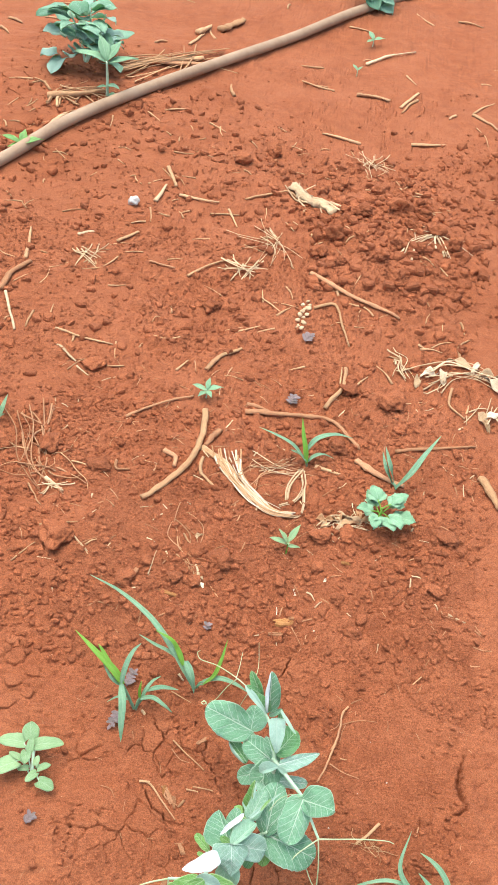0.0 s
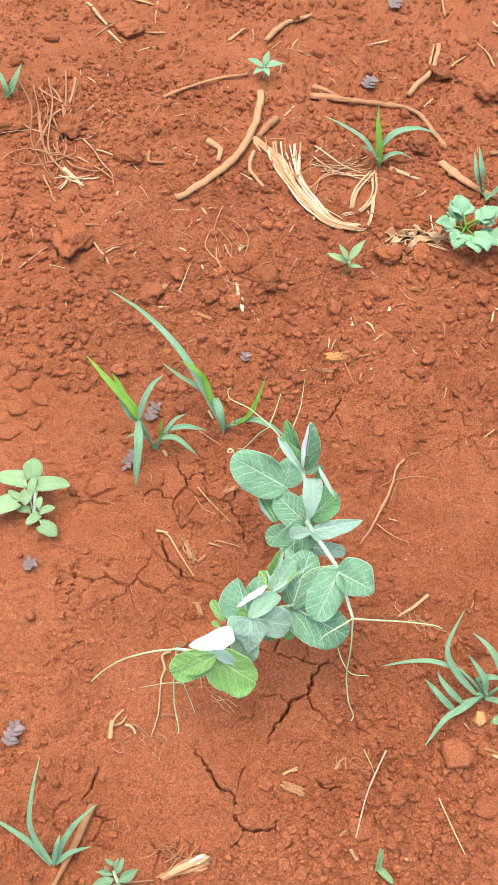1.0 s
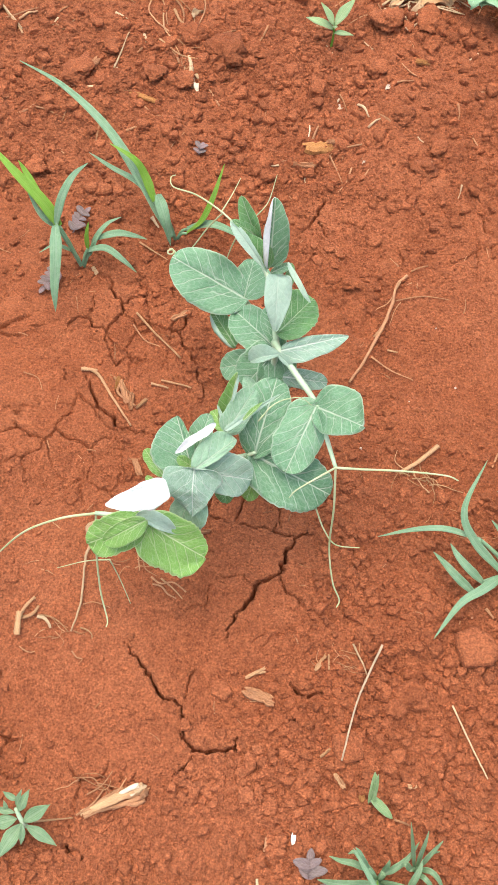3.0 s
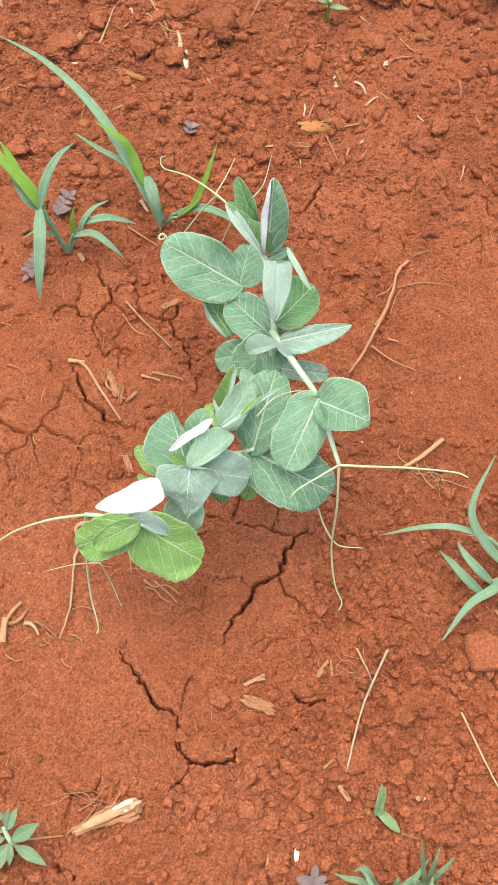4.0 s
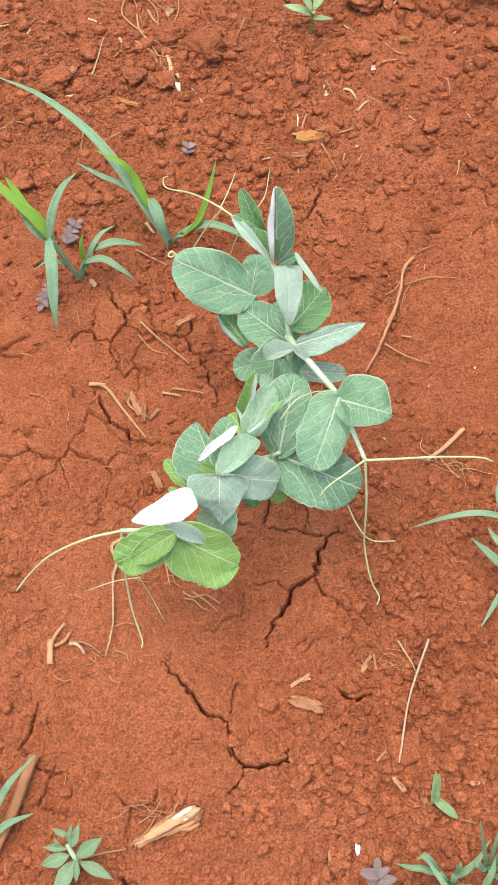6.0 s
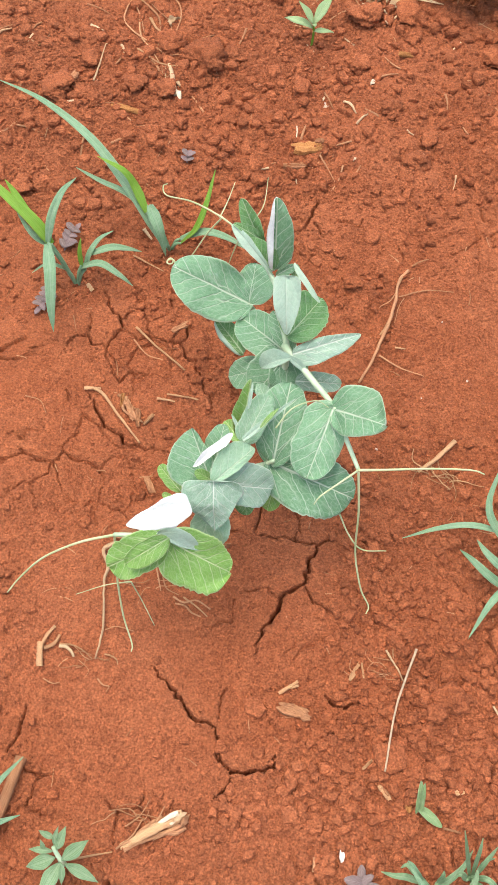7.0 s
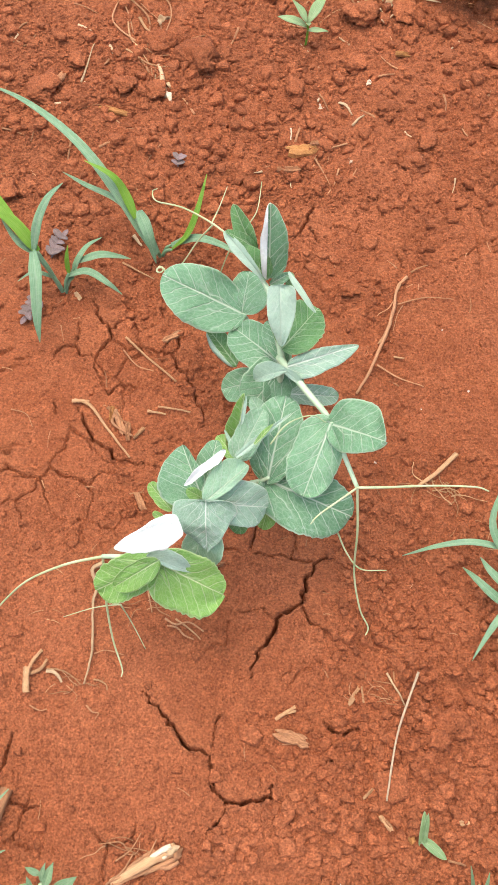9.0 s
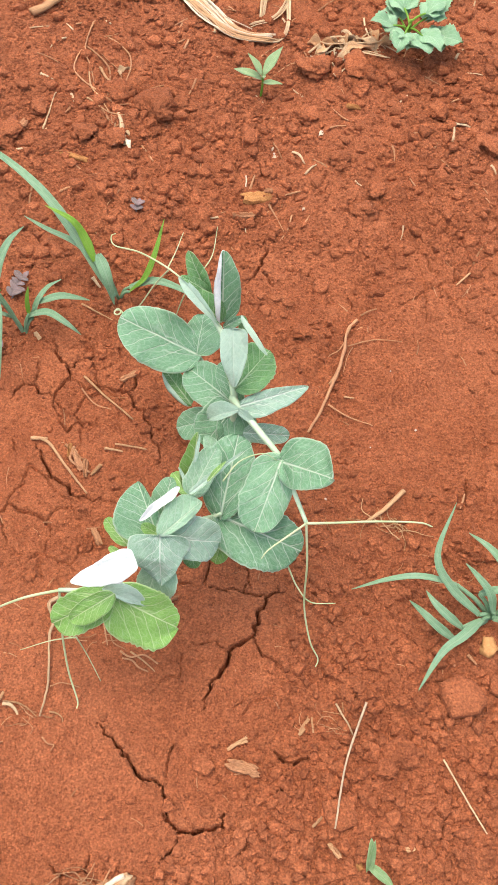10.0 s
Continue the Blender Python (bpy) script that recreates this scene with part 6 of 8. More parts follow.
straw((-0.0608, 0.0288), (-0.0543, 0.0251), 0.0005, "thin curling root on crust", STRAW, mids=((-0.0579, 0.0286), (-0.0552, 0.0273),), name="root", group="roots", seed=183)
straw((-0.0627, 0.0395), (-0.0502, 0.0407), 0.0004, "thin curling root on crust", ROOT, mids=((-0.0587, 0.0413), (-0.0553, 0.0414),), name="root", group="roots", seed=184)
straw((-0.0847, 0.0150), (-0.0774, 0.0145), 0.0004, "thin curling root on crust", ROOT, mids=((-0.0820, 0.0138), (-0.0796, 0.0134),), name="root", group="roots", seed=185)
straw((-0.0616, 0.0180), (-0.0569, 0.0129), 0.0004, "thin curling root on crust", ROOT, mids=((-0.0587, 0.0157), (-0.0560, 0.0154),), name="root", group="roots", seed=186)
straw((-0.0491, 0.0808), (-0.0418, 0.0605), 0.0007, mat=ROOT, seed=26)
straw((-0.0359, 0.0586), (-0.0186, 0.0550), 0.0007, "thin curling dead rootlets", ROOT, mids=((-0.0309, 0.0565), (-0.0252, 0.0581)), name="root", group="roots", seed=30)
straw((-0.0345, 0.0556), (-0.0222, 0.0510), 0.0006, "thin curling dead rootlets", ROOT, mids=((-0.0301, 0.0551), (-0.0265, 0.0524)), name="root", group="roots", seed=31)
straw((-0.0314, 0.0590), (-0.0194, 0.0515), 0.0005, "thin curling dead rootlets", STRAW, mids=((-0.0258, 0.0559),), name="root", group="roots", seed=32)
straw((-0.0428, 0.0696), (-0.0336, 0.0596), 0.0005, "thin curling dead rootlets", ROOT, mids=((-0.0397, 0.0623),), name="root", group="roots", seed=33)
straw((-0.0784, 0.1881), (-0.0620, 0.1791), 0.0005, "thin curling dead rootlets", ROOT, mids=((-0.0705, 0.1810),), name="root", group="roots", seed=171)
straw((-0.0881, 0.2380), (-0.0706, 0.2303), 0.0006, "thin pale rootlet on cracked soil", STRAW, mids=((-0.0803, 0.2347),), name="root", group="roots", seed=172)
straw((-0.0852, 0.2533), (-0.0804, 0.2497), 0.0014, "pale scrap of dry leaf by the grass", PALE_STRAW, seed=173, flatten=0.4)
chip((-0.1064, 0.2154), 0.0045, 0.0022, 0.0012, -50, "pale scrap of dry leaf by the grass", PALE_STRAW, 74, "dry_leaf")
chip((-0.0562, 0.1984), 0.0100, 0.0030, 0.0018, 38, "curled brown strip of dead leaf", ROOT, 75, "dry_leaf")
straw((-0.0575, -0.0535), (-0.0423, -0.0487), 0.0007, seed=40)
straw((-0.0408, -0.0476), (-0.0323, -0.0349), 0.0007, mat=ROOT, bend=-0.1, seed=41)
straw((-0.0392, -0.0461), (-0.0240, -0.0282), 0.0005, mat=ROOT, bend=-0.15, seed=42)
straw((-0.0388, -0.0388), (-0.0307, -0.0273), 0.0004, mat=ROOT, bend=-0.1, seed=43)
straw((0.0407, -0.0691), (0.0376, -0.0556), 0.0013, "pale upright straw end", PALE_STRAW, seed=44)
straw((0.0299, -0.0715), (0.0244, -0.0651), 0.0020, mat=WOOD, seed=45)
straw((0.0388, -0.0450), (0.0381, -0.0396), 0.0011, mat=WOOD, seed=46)
straw((0.0887, -0.0216), (0.0953, -0.0225), 0.0008, mat=ROOT, seed=48)
straw((0.0618, -0.0088), (0.0666, -0.0126), 0.0010, mat=WOOD, seed=49)
straw((-0.0864, -0.0181), (-0.1022, -0.0887), 0.0022, "weathered dry stalk lying by the grass", ROOT, 0.03, seed=50, rough=0.2)
chip((-0.0559, -0.0948), 0.0175, 0.0085, 0.003, 3, "brown split bark chip", WOOD, 11)
straw((0.1155, 0.2913), (0.1066, 0.2805), 0.0009, seed=51)
straw((0.1151, 0.1622), (0.1119, 0.1494), 0.0007, mat=ROOT, seed=52)
straw((0.1169, 0.0782), (0.1208, 0.0741), 0.0010, mat=WOOD, seed=53)
straw((0.1294, 0.0656), (0.1402, 0.0641), 0.0016, "tan dry leaf scrap on soil", OCHRE, seed=54, flatten=0.35)
straw((-0.2061, 0.3717), (-0.1865, 0.3542), 0.0009, mat=PALE_STRAW, seed=56)
straw((-0.1980, 0.3596), (-0.1813, 0.3717), 0.0007, mat=ROOT, seed=57)
straw((-0.1138, 0.3966), (-0.0961, 0.3639), 0.0007, "thin pale root over crumbly soil", STRAW, mids=((-0.1104, 0.3828), (-0.1037, 0.3730),), name="root", group="roots", seed=301)
straw((-0.1100, 0.3705), (-0.0821, 0.3625), 0.0007, "thin pale root over crumbly soil", STRAW, mids=((-0.1006, 0.3652), (-0.0902, 0.3615),), name="root", group="roots", seed=302)
straw((-0.1080, 0.3990), (-0.0875, 0.3799), 0.0012, "flat pale root strip by a clod", STRAW, mids=((-0.1009, 0.3872), (-0.0943, 0.3835),), name="root", group="roots", seed=303, flatten=0.5)
straw((-0.0906, 0.3630), (-0.0830, 0.3423), 0.0013, "twisted pale husk on crumbly soil", PALE_STRAW, mids=((-0.0882, 0.3570), (-0.0860, 0.3502),), name="straw", group="straws", seed=304, flatten=0.5, tip=1.2)
straw((-0.0881, 0.3566), (-0.0942, 0.3615), 0.0004, "thin curling root by a husk", STRAW, mids=((-0.0900, 0.3529), (-0.0930, 0.3553),), name="root", group="roots", seed=305)
scrap((-0.0815, 0.3423), 0.0085, 0.0028, -62, "papery white end of a husk", BLEACHED, 306, "husk", "husk", "husks", 0.6)
scrap((-0.0842, 0.3507), 0.0075, 0.0030, -35, "papery white end of a husk", PALE_STRAW, 307, "husk", "husk", "husks", 0.6)
scrap((-0.0940, 0.3990), 0.0080, 0.0030, 30, "crumpled pale scrap of husk", PALE_STRAW, 308, "husk", "husk", "husks", 0.8)
scrap((-0.0957, 0.3960), 0.0050, 0.0022, 100, "crumpled pale scrap of husk", PALE_STRAW, 309, "husk", "husk", "husks", 0.8)
scrap((0.0250, 0.3706), 0.0035, 0.0022, 40, "tiny white flake on soil", BLEACHED, 320, "husk", "husk", "husks", 0.4)
scrap((-0.0014, 0.3578), 0.003, 0.0012, 75, "tiny white flake on soil", BLEACHED, 321, "husk", "husk", "husks", 0.4)
scrap((0.0007, 0.3535), 0.0035, 0.0015, 20, "tiny white flake on soil", BLEACHED, 322, "husk", "husk", "husks", 0.4)
scrap((-0.0075, 0.3048), 0.0045, 0.0014, 5, "tiny white flake on soil", BLEACHED, 323, "husk", "husk", "husks", 0.4)
scrap((0.0203, 0.3163), 0.0026, 0.0014, 60, "tiny white flake on soil", BLEACHED, 324, "husk", "husk", "husks", 0.4)
straw((-0.0142, 0.3375), (-0.0124, 0.3280), 0.0006, "short white sliver of straw", BLEACHED, mids=((-0.0134, 0.3339), (-0.0134, 0.3311),), name="straw", group="straws", seed=310)
chip((-0.1098, 0.3296), 0.0155, 0.0034, 0.0020, -8, "orange-tan wood sliver on crumbly soil", OCHRE, 76)
straw((-0.1300, 0.3440), (-0.1274, 0.3702), 0.0007, mat=PALE_STRAW, seed=64)
chip((0.0418, 0.3933), 0.0078, 0.0035, 0.0018, 2, "tan wood chip on crumbly soil", OCHRE, 77)
straw((-0.1056, 0.3784), (-0.1202, 0.4108), 0.0007, "curling rootlets on loose soil", ROOT, 0.25, name="root", group="roots", seed=66)
straw((-0.1006, 0.3750), (-0.0852, 0.3721), 0.0007, "curling rootlets on loose soil", ROOT, -0.2, name="root", group="roots", seed=67)
straw((-0.0923, 0.3726), (-0.1128, 0.4128), 0.0006, "curling rootlets on loose soil", ROOT, -0.15, name="root", group="roots", seed=68)

# The litter of roots and stalks beyond.
straw((-0.1183, 0.5784), (-0.1542, 0.4288), 0.0034, "stout tan dead root with peeling bark", STRAW, mids=((-0.1151, 0.5544), (-0.1148, 0.5268), (-0.1194, 0.4922), (-0.1313, 0.4631), (-0.1429, 0.4442)), name="root", group="roots", seed=70, wiggle=0.005, rough=0.10, tip=0.85, sides=8)
straw((-0.0976, 0.5466), (-0.1091, 0.5214), 0.0040, "short broken root piece", ROOT, name="root", group="roots", seed=71, rough=0.2, sides=8)
straw((-0.1466, 0.5029), (-0.1326, 0.4785), 0.0032, "short broken root piece", ROOT, name="root", group="roots", seed=72, bend=0.2)
straw((-0.1079, 0.5050), (-0.0868, 0.4625), 0.0020, "thin looping root", STRAW, bend=-0.2, name="root", group="roots", seed=73)
straw((-0.1965, 0.5488), (-0.1342, 0.6009), 0.0018, "long straight twig", ROOT, bend=0.05, name="stick", group="sticks", seed=74)
straw((-0.0767, 0.5901), (0.0459, 0.5567), 0.0029, "long grey-brown stick lying on soil", ROOT, mids=((-0.0324, 0.5919), (0.0064, 0.5972), (0.0255, 0.5834)), name="stick", group="sticks", seed=75, rough=0.15, sides=8, knots=9)
straw((-0.0764, 0.6012), (-0.0531, 0.5969), 0.0030, "broken stick end", ROOT, name="stick", group="sticks", seed=76)
straw((0.0436, 0.5372), (0.0929, 0.5080), 0.0034, "stout grey-brown stick end", ROOT, bend=-0.06, name="stick", group="sticks", seed=77, rough=0.15, sides=8, knots=8)
straw((0.0034, 0.5195), (0.0290, 0.5122), 0.0022, "thin tan stick", STRAW, name="stick", group="sticks", seed=78)
straw((0.0062, 0.6152), (0.0239, 0.6832), 0.0030, "forked tan twig", STRAW, bend=-0.1, name="stick", group="sticks", seed=79)
straw((0.0191, 0.6571), (0.0194, 0.6858), 0.0022, "forked tan twig", STRAW, name="stick", group="sticks", seed=80)
straw((-0.1281, 0.6429), (-0.0950, 0.6900), 0.0045, "pale peeled root", PALE_STRAW, bend=0.1, name="root", group="roots", seed=81, rough=0.25)
straw((-0.1611, 0.6403), (-0.1501, 0.6601), 0.0026, seed=82)
straw((-0.2907, 0.6453), (-0.2686, 0.6278), 0.0026, mat=PALE_STRAW, seed=83)
straw((-0.2955, 0.5385), (-0.2546, 0.4352), 0.0013, "tangle of thin dead roots", ROOT, bend=0.12, name="root", group="roots", seed=84)
straw((-0.2916, 0.5043), (-0.2277, 0.4238), 0.0013, "tangle of thin dead roots", ROOT, mids=((-0.2721, 0.4626), (-0.2460, 0.4376)), name="root", group="roots", seed=85)
straw((-0.2641, 0.4326), (-0.2438, 0.4046), 0.0013, "tangle of thin dead roots", STRAW, name="root", group="roots", seed=86)
straw((-0.2703, 0.5457), (-0.2737, 0.5094), 0.0009, "tangle of thin dead roots", ROOT, name="root", group="roots", seed=87)
straw((-0.2612, 0.4855), (-0.2892, 0.5119), 0.0009, "tangle of thin dead roots", ROOT, bend=0.2, name="root", group="roots", seed=88)
straw((-0.2500, 0.4428), (-0.2285, 0.4267), 0.0020, mat=PALE_STRAW, seed=89)
curly_roots((-0.2680, 0.4736), 0.060, 6, 0.0007, "tangle of thin dead roots", 57, STRAW)
curly_roots((-0.2580, 0.4480), 0.045, 7, 0.0008, "tangle of thin dead roots", 58, ROOT)
straw((-0.2516, 0.3383), (-0.2354, 0.3591), 0.0012, seed=90)
straw((-0.2015, 0.3682), (-0.1858, 0.3526), 0.0011, mat=STRAW, seed=91, flatten=0.4)
straw((-0.2364, 0.3762), (-0.2036, 0.3869), 0.0014, mat=STRAW, seed=92)
straw((-0.1909, 0.3625), (-0.1818, 0.3695), 0.0012, seed=93)
straw((-0.1905, 0.4820), (-0.1744, 0.4702), 0.0018, "thin looping root", ROOT, bend=-0.4, name="root", group="roots", seed=94)
straw((-0.1194, 0.4138), (-0.0991, 0.3757), 0.0008, "curling rootlets on loose soil", ROOT, bend=0.15, name="root", group="roots", seed=95)
straw((-0.1177, 0.4354), (-0.1087, 0.3846), 0.0007, "curling rootlets on loose soil", ROOT, bend=-0.1, name="root", group="roots", seed=96)
straw((-0.1085, 0.4258), (-0.0911, 0.3893), 0.0007, "curling rootlets on loose soil", ROOT, bend=0.2, name="root", group="roots", seed=97)
straw((-0.0328, 0.8423), (0.0794, 0.7833), 0.0056, "stout straight tan stick", ROOT, bend=-0.03, name="stick", group="sticks", seed=98, rough=0.1, sides=9, knots=8)
straw((-0.0225, 0.7829), (0.0242, 0.7215), 0.0040, "bent dry corn stalk piece", STRAW, mids=((0.0024, 0.7857), (0.0125, 0.7577)), name="stick", group="sticks", seed=99)
straw((0.0058, 0.6139), (0.0229, 0.6839), 0.0028, "forked tan twig", STRAW, bend=-0.1, name="stick", group="sticks", seed=100)
straw((-0.3064, 0.6787), (-0.2378, 0.6681), 0.0034, "dry stalk piece", STRAW, bend=-0.05, seed=101)
straw((-0.2953, 0.6478), (-0.2692, 0.6259), 0.0026, mat=PALE_STRAW, seed=102)
straw((-0.2239, 0.9960), (-0.1691, 0.9903), 0.0042, "dry stalk piece", PALE_STRAW, seed=103)
straw((-0.1808, 0.8188), (-0.1328, 0.8616), 0.0036, "dry stalk piece", STRAW, bend=0.1, seed=104)
straw((-0.1358, 1.0102), (-0.0783, 1.0494), 0.0036, "dry stalk piece", STRAW, seed=105)
straw((-0.0738, 1.0585), (-0.0163, 0.9886), 0.0120, "thick knobbly dry root stump", PALE_STRAW, name="root", group="roots", seed=106, rough=0.4, sides=10, tip=1.2, mids=((-0.0560, 1.0220), (-0.0346, 1.0070)))
fibre_bundle([(-0.0076, 0.9939), (-0.0401, 1.0174), (-0.0638, 1.0228), (-0.0800, 1.0647)], 0.008, 9, 0.0016, "root fibres on a dry stump", 21, 0.4)
straw((-0.0806, 1.0488), (-0.0641, 1.0257), 0.0040, "thin root of a stump", STRAW, name="root", group="roots", seed=107)
straw((-0.3303, 0.8694), (-0.3138, 0.8847), 0.0060, mat=PALE_STRAW, seed=108, flatten=0.5)
straw((-0.2785, 0.8647), (-0.2581, 0.8972), 0.0050, seed=109, flatten=0.6)
straw((-0.2518, 0.9701), (-0.2459, 1.0173), 0.0060, mat=PALE_STRAW, seed=110, flatten=0.5)
straw((-0.2525, 1.0632), (-0.2327, 1.0180), 0.0060, mat=STRAW, seed=111, flatten=0.5)
straw((-0.1771, 0.9646), (-0.1384, 0.9694), 0.0030, seed=112)
straw((-0.1544, 0.9796), (-0.1373, 0.9412), 0.0030, mat=PALE_STRAW, seed=113)
straw((-0.0926, 0.8003), (-0.0611, 0.7709), 0.0022, seed=114)
straw((-0.2310, 0.8345), (-0.1987, 0.8316), 0.0032, mat=ROOT, seed=115)
straw((0.1694, 0.5331), (0.1860, 0.4929), 0.0048, "tan stick end", STRAW, name="stick", group="sticks", seed=116)
straw((0.0829, 0.5604), (0.1647, 0.5804), 0.0022, "thin straight twig", ROOT, name="stick", group="sticks", seed=117)
straw((-0.3789, 0.7271), (-0.3499, 0.6658), 0.0040, mat=PALE_STRAW, seed=118)
straw((-0.3865, 0.7298), (-0.3700, 0.7991), 0.0075, "thick dry root by the pipe", ROOT, name="root", group="roots", seed=119, bend=0.1)
straw((-0.3789, 0.8055), (-0.3922, 0.8743), 0.0050, mat=STRAW, seed=120)
straw((-0.4581, 1.1843), (-0.3820, 1.2236), 0.0095, "thick dry stalk along the pipe", STRAW, bend=-0.06, name="stick", group="sticks", seed=121, rough=0.2, sides=8)
straw((-0.3806, 1.3112), (-0.2620, 1.4089), 0.0100, "thick dry stalk behind the pipe", STRAW, bend=0.05, name="stick", group="sticks", seed=122, rough=0.3, sides=9)
straw((-0.3713, 1.3506), (-0.2496, 1.3907), 0.0080, "dry stalk behind the pipe", WOOD, name="stick", group="sticks", seed=123, rough=0.3)
straw((-0.4363, 1.0929), (-0.4199, 1.1477), 0.0100, "dry stalk piece by the pipe", PALE_STRAW, seed=124, flatten=0.6)
straw((-0.2904, 1.5174), (-0.2754, 1.5578), 0.0120, "dry husk piece", PALE_STRAW, seed=125)
straw((-0.2569, 1.5540), (-0.2227, 1.6074), 0.0140, "dry husk piece", STRAW, seed=126, rough=0.3)
straw((-0.2952, 1.4624), (-0.2800, 1.5259), 0.0050, seed=127)
straw((0.0027, 1.5106), (0.0834, 1.5711), 0.0060, "bleached dry straw", PALE_STRAW, bend=0.1, seed=128, rough=0.3)
straw((-0.0069, 1.3829), (0.0464, 1.3747), 0.0070, "bleached dry straw", PALE_STRAW, bend=0.1, seed=129, rough=0.3)
straw((0.0651, 1.3559), (0.0928, 1.4232), 0.0055, "bleached dry straw", STRAW, seed=130)
straw((0.1784, 1.3589), (0.2179, 1.3162), 0.0050, "bleached dry straw", PALE_STRAW, seed=131)
straw((0.1418, 0.6723), (0.1548, 0.6252), 0.0035, "bleached dry straw", STRAW, bend=-0.2, seed=135)
straw((0.1519, 0.7324), (0.1636, 0.7685), 0.0030, "bleached dry straw", STRAW, bend=0.2, seed=140)


curly_roots((0.0794, 0.1359), 0.020, 12, 0.00032, "fan of thin curling dead rootlets", 50, STRAW)
curly_roots((0.1059, 0.1113), 0.012, 7, 0.00026, "thin curling dead rootlets by grass", 51, STRAW)
curly_roots((-0.0693, 0.0254), 0.012, 7, 0.00026, "thin curling dead rootlets on crust", 52, ROOT)
curly_roots((0.0595, 0.0391), 0.012, 6, 0.00026, "thin curling dead rootlets by a straw", 53, ROOT)
curly_roots((-0.0381, -0.0327), 0.016, 7, 0.0003, "thin curling dead rootlets by a dead root", 54, ROOT)
curly_roots((-0.0453, 0.0625), 0.014, 6, 0.0003, "thin curling dead rootlets under the plant", 55, ROOT)
fibre_bundle([(-0.0872, 0.5155), (-0.0732, 0.4866), (-0.0530, 0.4624), (-0.0332, 0.4475), (-0.0116, 0.4461)], 0.0026, 26, 0.0010, "frayed bundle of bleached root fibres", 1, 1.7, BLEACHED)
fibre_bundle([(-0.1114, 0.5167), (-0.0886, 0.5038), (-0.0736, 0.4884)], 0.0016, 8, 0.0010, "frayed bundle of bleached root fibres", 2, 0.2)
fibre_bundle([(-0.0602, 0.5044), (-0.0373, 0.5082), (-0.0155, 0.5195)], 0.0050, 8, 0.0006, "loose fibrous dead roots", 3, 0.4)
fibre_bundle([(-0.0096, 0.5126), (-0.0195, 0.4873), (-0.0198, 0.4671)], 0.0018, 5, 0.0008, "loose fibrous dead roots", 4, 0.3)
fibre_bundle([(-0.0084, 0.5110), (-0.0048, 0.4882), (-0.0116, 0.4675), (-0.0259, 0.4574)], 0.0016, 4, 0.0008, "loose fibrous dead roots", 5, 0.2)
fibre_bundle([(-0.0052, 0.4849), (-0.0035, 0.4605), (-0.0079, 0.4459), (-0.0263, 0.4469)], 0.0014, 3, 0.0008, "loose fibrous dead roots", 6, 0.2)
fibre_bundle([(0.0114, 1.1916), (0.0260, 1.1526), (0.0473, 1.1337)], 0.010, 12, 0.0008, "wispy tangle of dead rootlets", 7, 0.8)
fibre_bundle([(-0.1229, 0.8669), (-0.1159, 0.8432), (-0.1058, 0.8210)], 0.007, 12, 0.0012, "crumpled pale husk fibres", 8, 0.6)
fibre_bundle([(-0.0944, 0.9557), (-0.0809, 0.9043), (-0.0902, 0.8626)], 0.008, 10, 0.0008, "wispy tangle of dead rootlets", 9, 0.6)
fibre_bundle([(0.0753, 0.8931), (0.0887, 0.9294), (0.1214, 0.9583), (0.1361, 0.9155)], 0.007, 10, 0.0011, "arching tangle of dead roots over clods", 10, 0.5)
fibre_bundle([(-0.3177, 0.8542), (-0.3048, 0.8316), (-0.2955, 0.8087)], 0.007, 9, 0.0010, "crumpled pale husk fibres", 11, 0.5)
cob = thing("husk", on((-0.0332, 0.7620)), "crumpled cluster of pale husk pieces", "husk")
for k in range(15):
    q = Vector((-0.0302, 0.7926)).lerp(Vector((-0.0367, 0.7367)), (k + 0.5) / 15) + Vector((0.0045 * math.sin(k * 2.4), 0.003 * math.cos(k * 1.9)))
    part("flake", mesh_of("flake", *lump(on(q, 0.002 + 0.002 * (k % 3)), 0.0030 + 0.0012 * (k % 4) / 3, 900 + k, 2, 0.7, 0.8), PALE_STRAW), cob)
fibre_bundle([(0.0979, 0.6737), (0.1197, 0.6908), (0.1420, 0.7062), (0.1706, 0.7029), (0.1986, 0.6876)], 0.010, 10, 0.0010, "bleached crumpled straw and husks", 22, 1.0)
fibre_bundle([(0.1668, 0.6180), (0.1794, 0.6373), (0.1967, 0.6441)], 0.008, 7, 0.0010, "bleached crumpled straw and husks", 23, 1.0)
fibre_bundle([(0.0713, 0.7140), (0.0830, 0.7106), (0.0809, 0.6947), (0.0865, 0.6790)], 0.005, 7, 0.0010, "twisted pale husk fibres", 24, 0.9)
fibre_bundle([(-0.3843, 1.3078), (-0.3429, 1.3469), (-0.2870, 1.3916), (-0.2272, 1.4571)], 0.016, 14, 0.0018, "heap of dry brown stalks behind the pipe", 25, 0.5, STRAW)
fibre_bundle([(-0.4411, 1.1540), (-0.4419, 1.1970), (-0.4102, 1.2147), (-0.3771, 1.2212)], 0.010, 10, 0.0022, "dry stalks lying by the pipe", 26, 0.5, STRAW)
fibre_bundle([(-0.2980, 0.5414), (-0.2845, 0.5063), (-0.2746, 0.4718), (-0.2619, 0.4459), (-0.2497, 0.4315)], 0.0075, 6, 0.0008, "tangle of brown dead roots", 27, 1.0, ROOT)
fibre_bundle([(-0.2292, 0.4259), (-0.2398, 0.4329), (-0.2501, 0.4415)], 0.0040, 8, 0.0008, "splayed pale root ends", 28, 0.9)
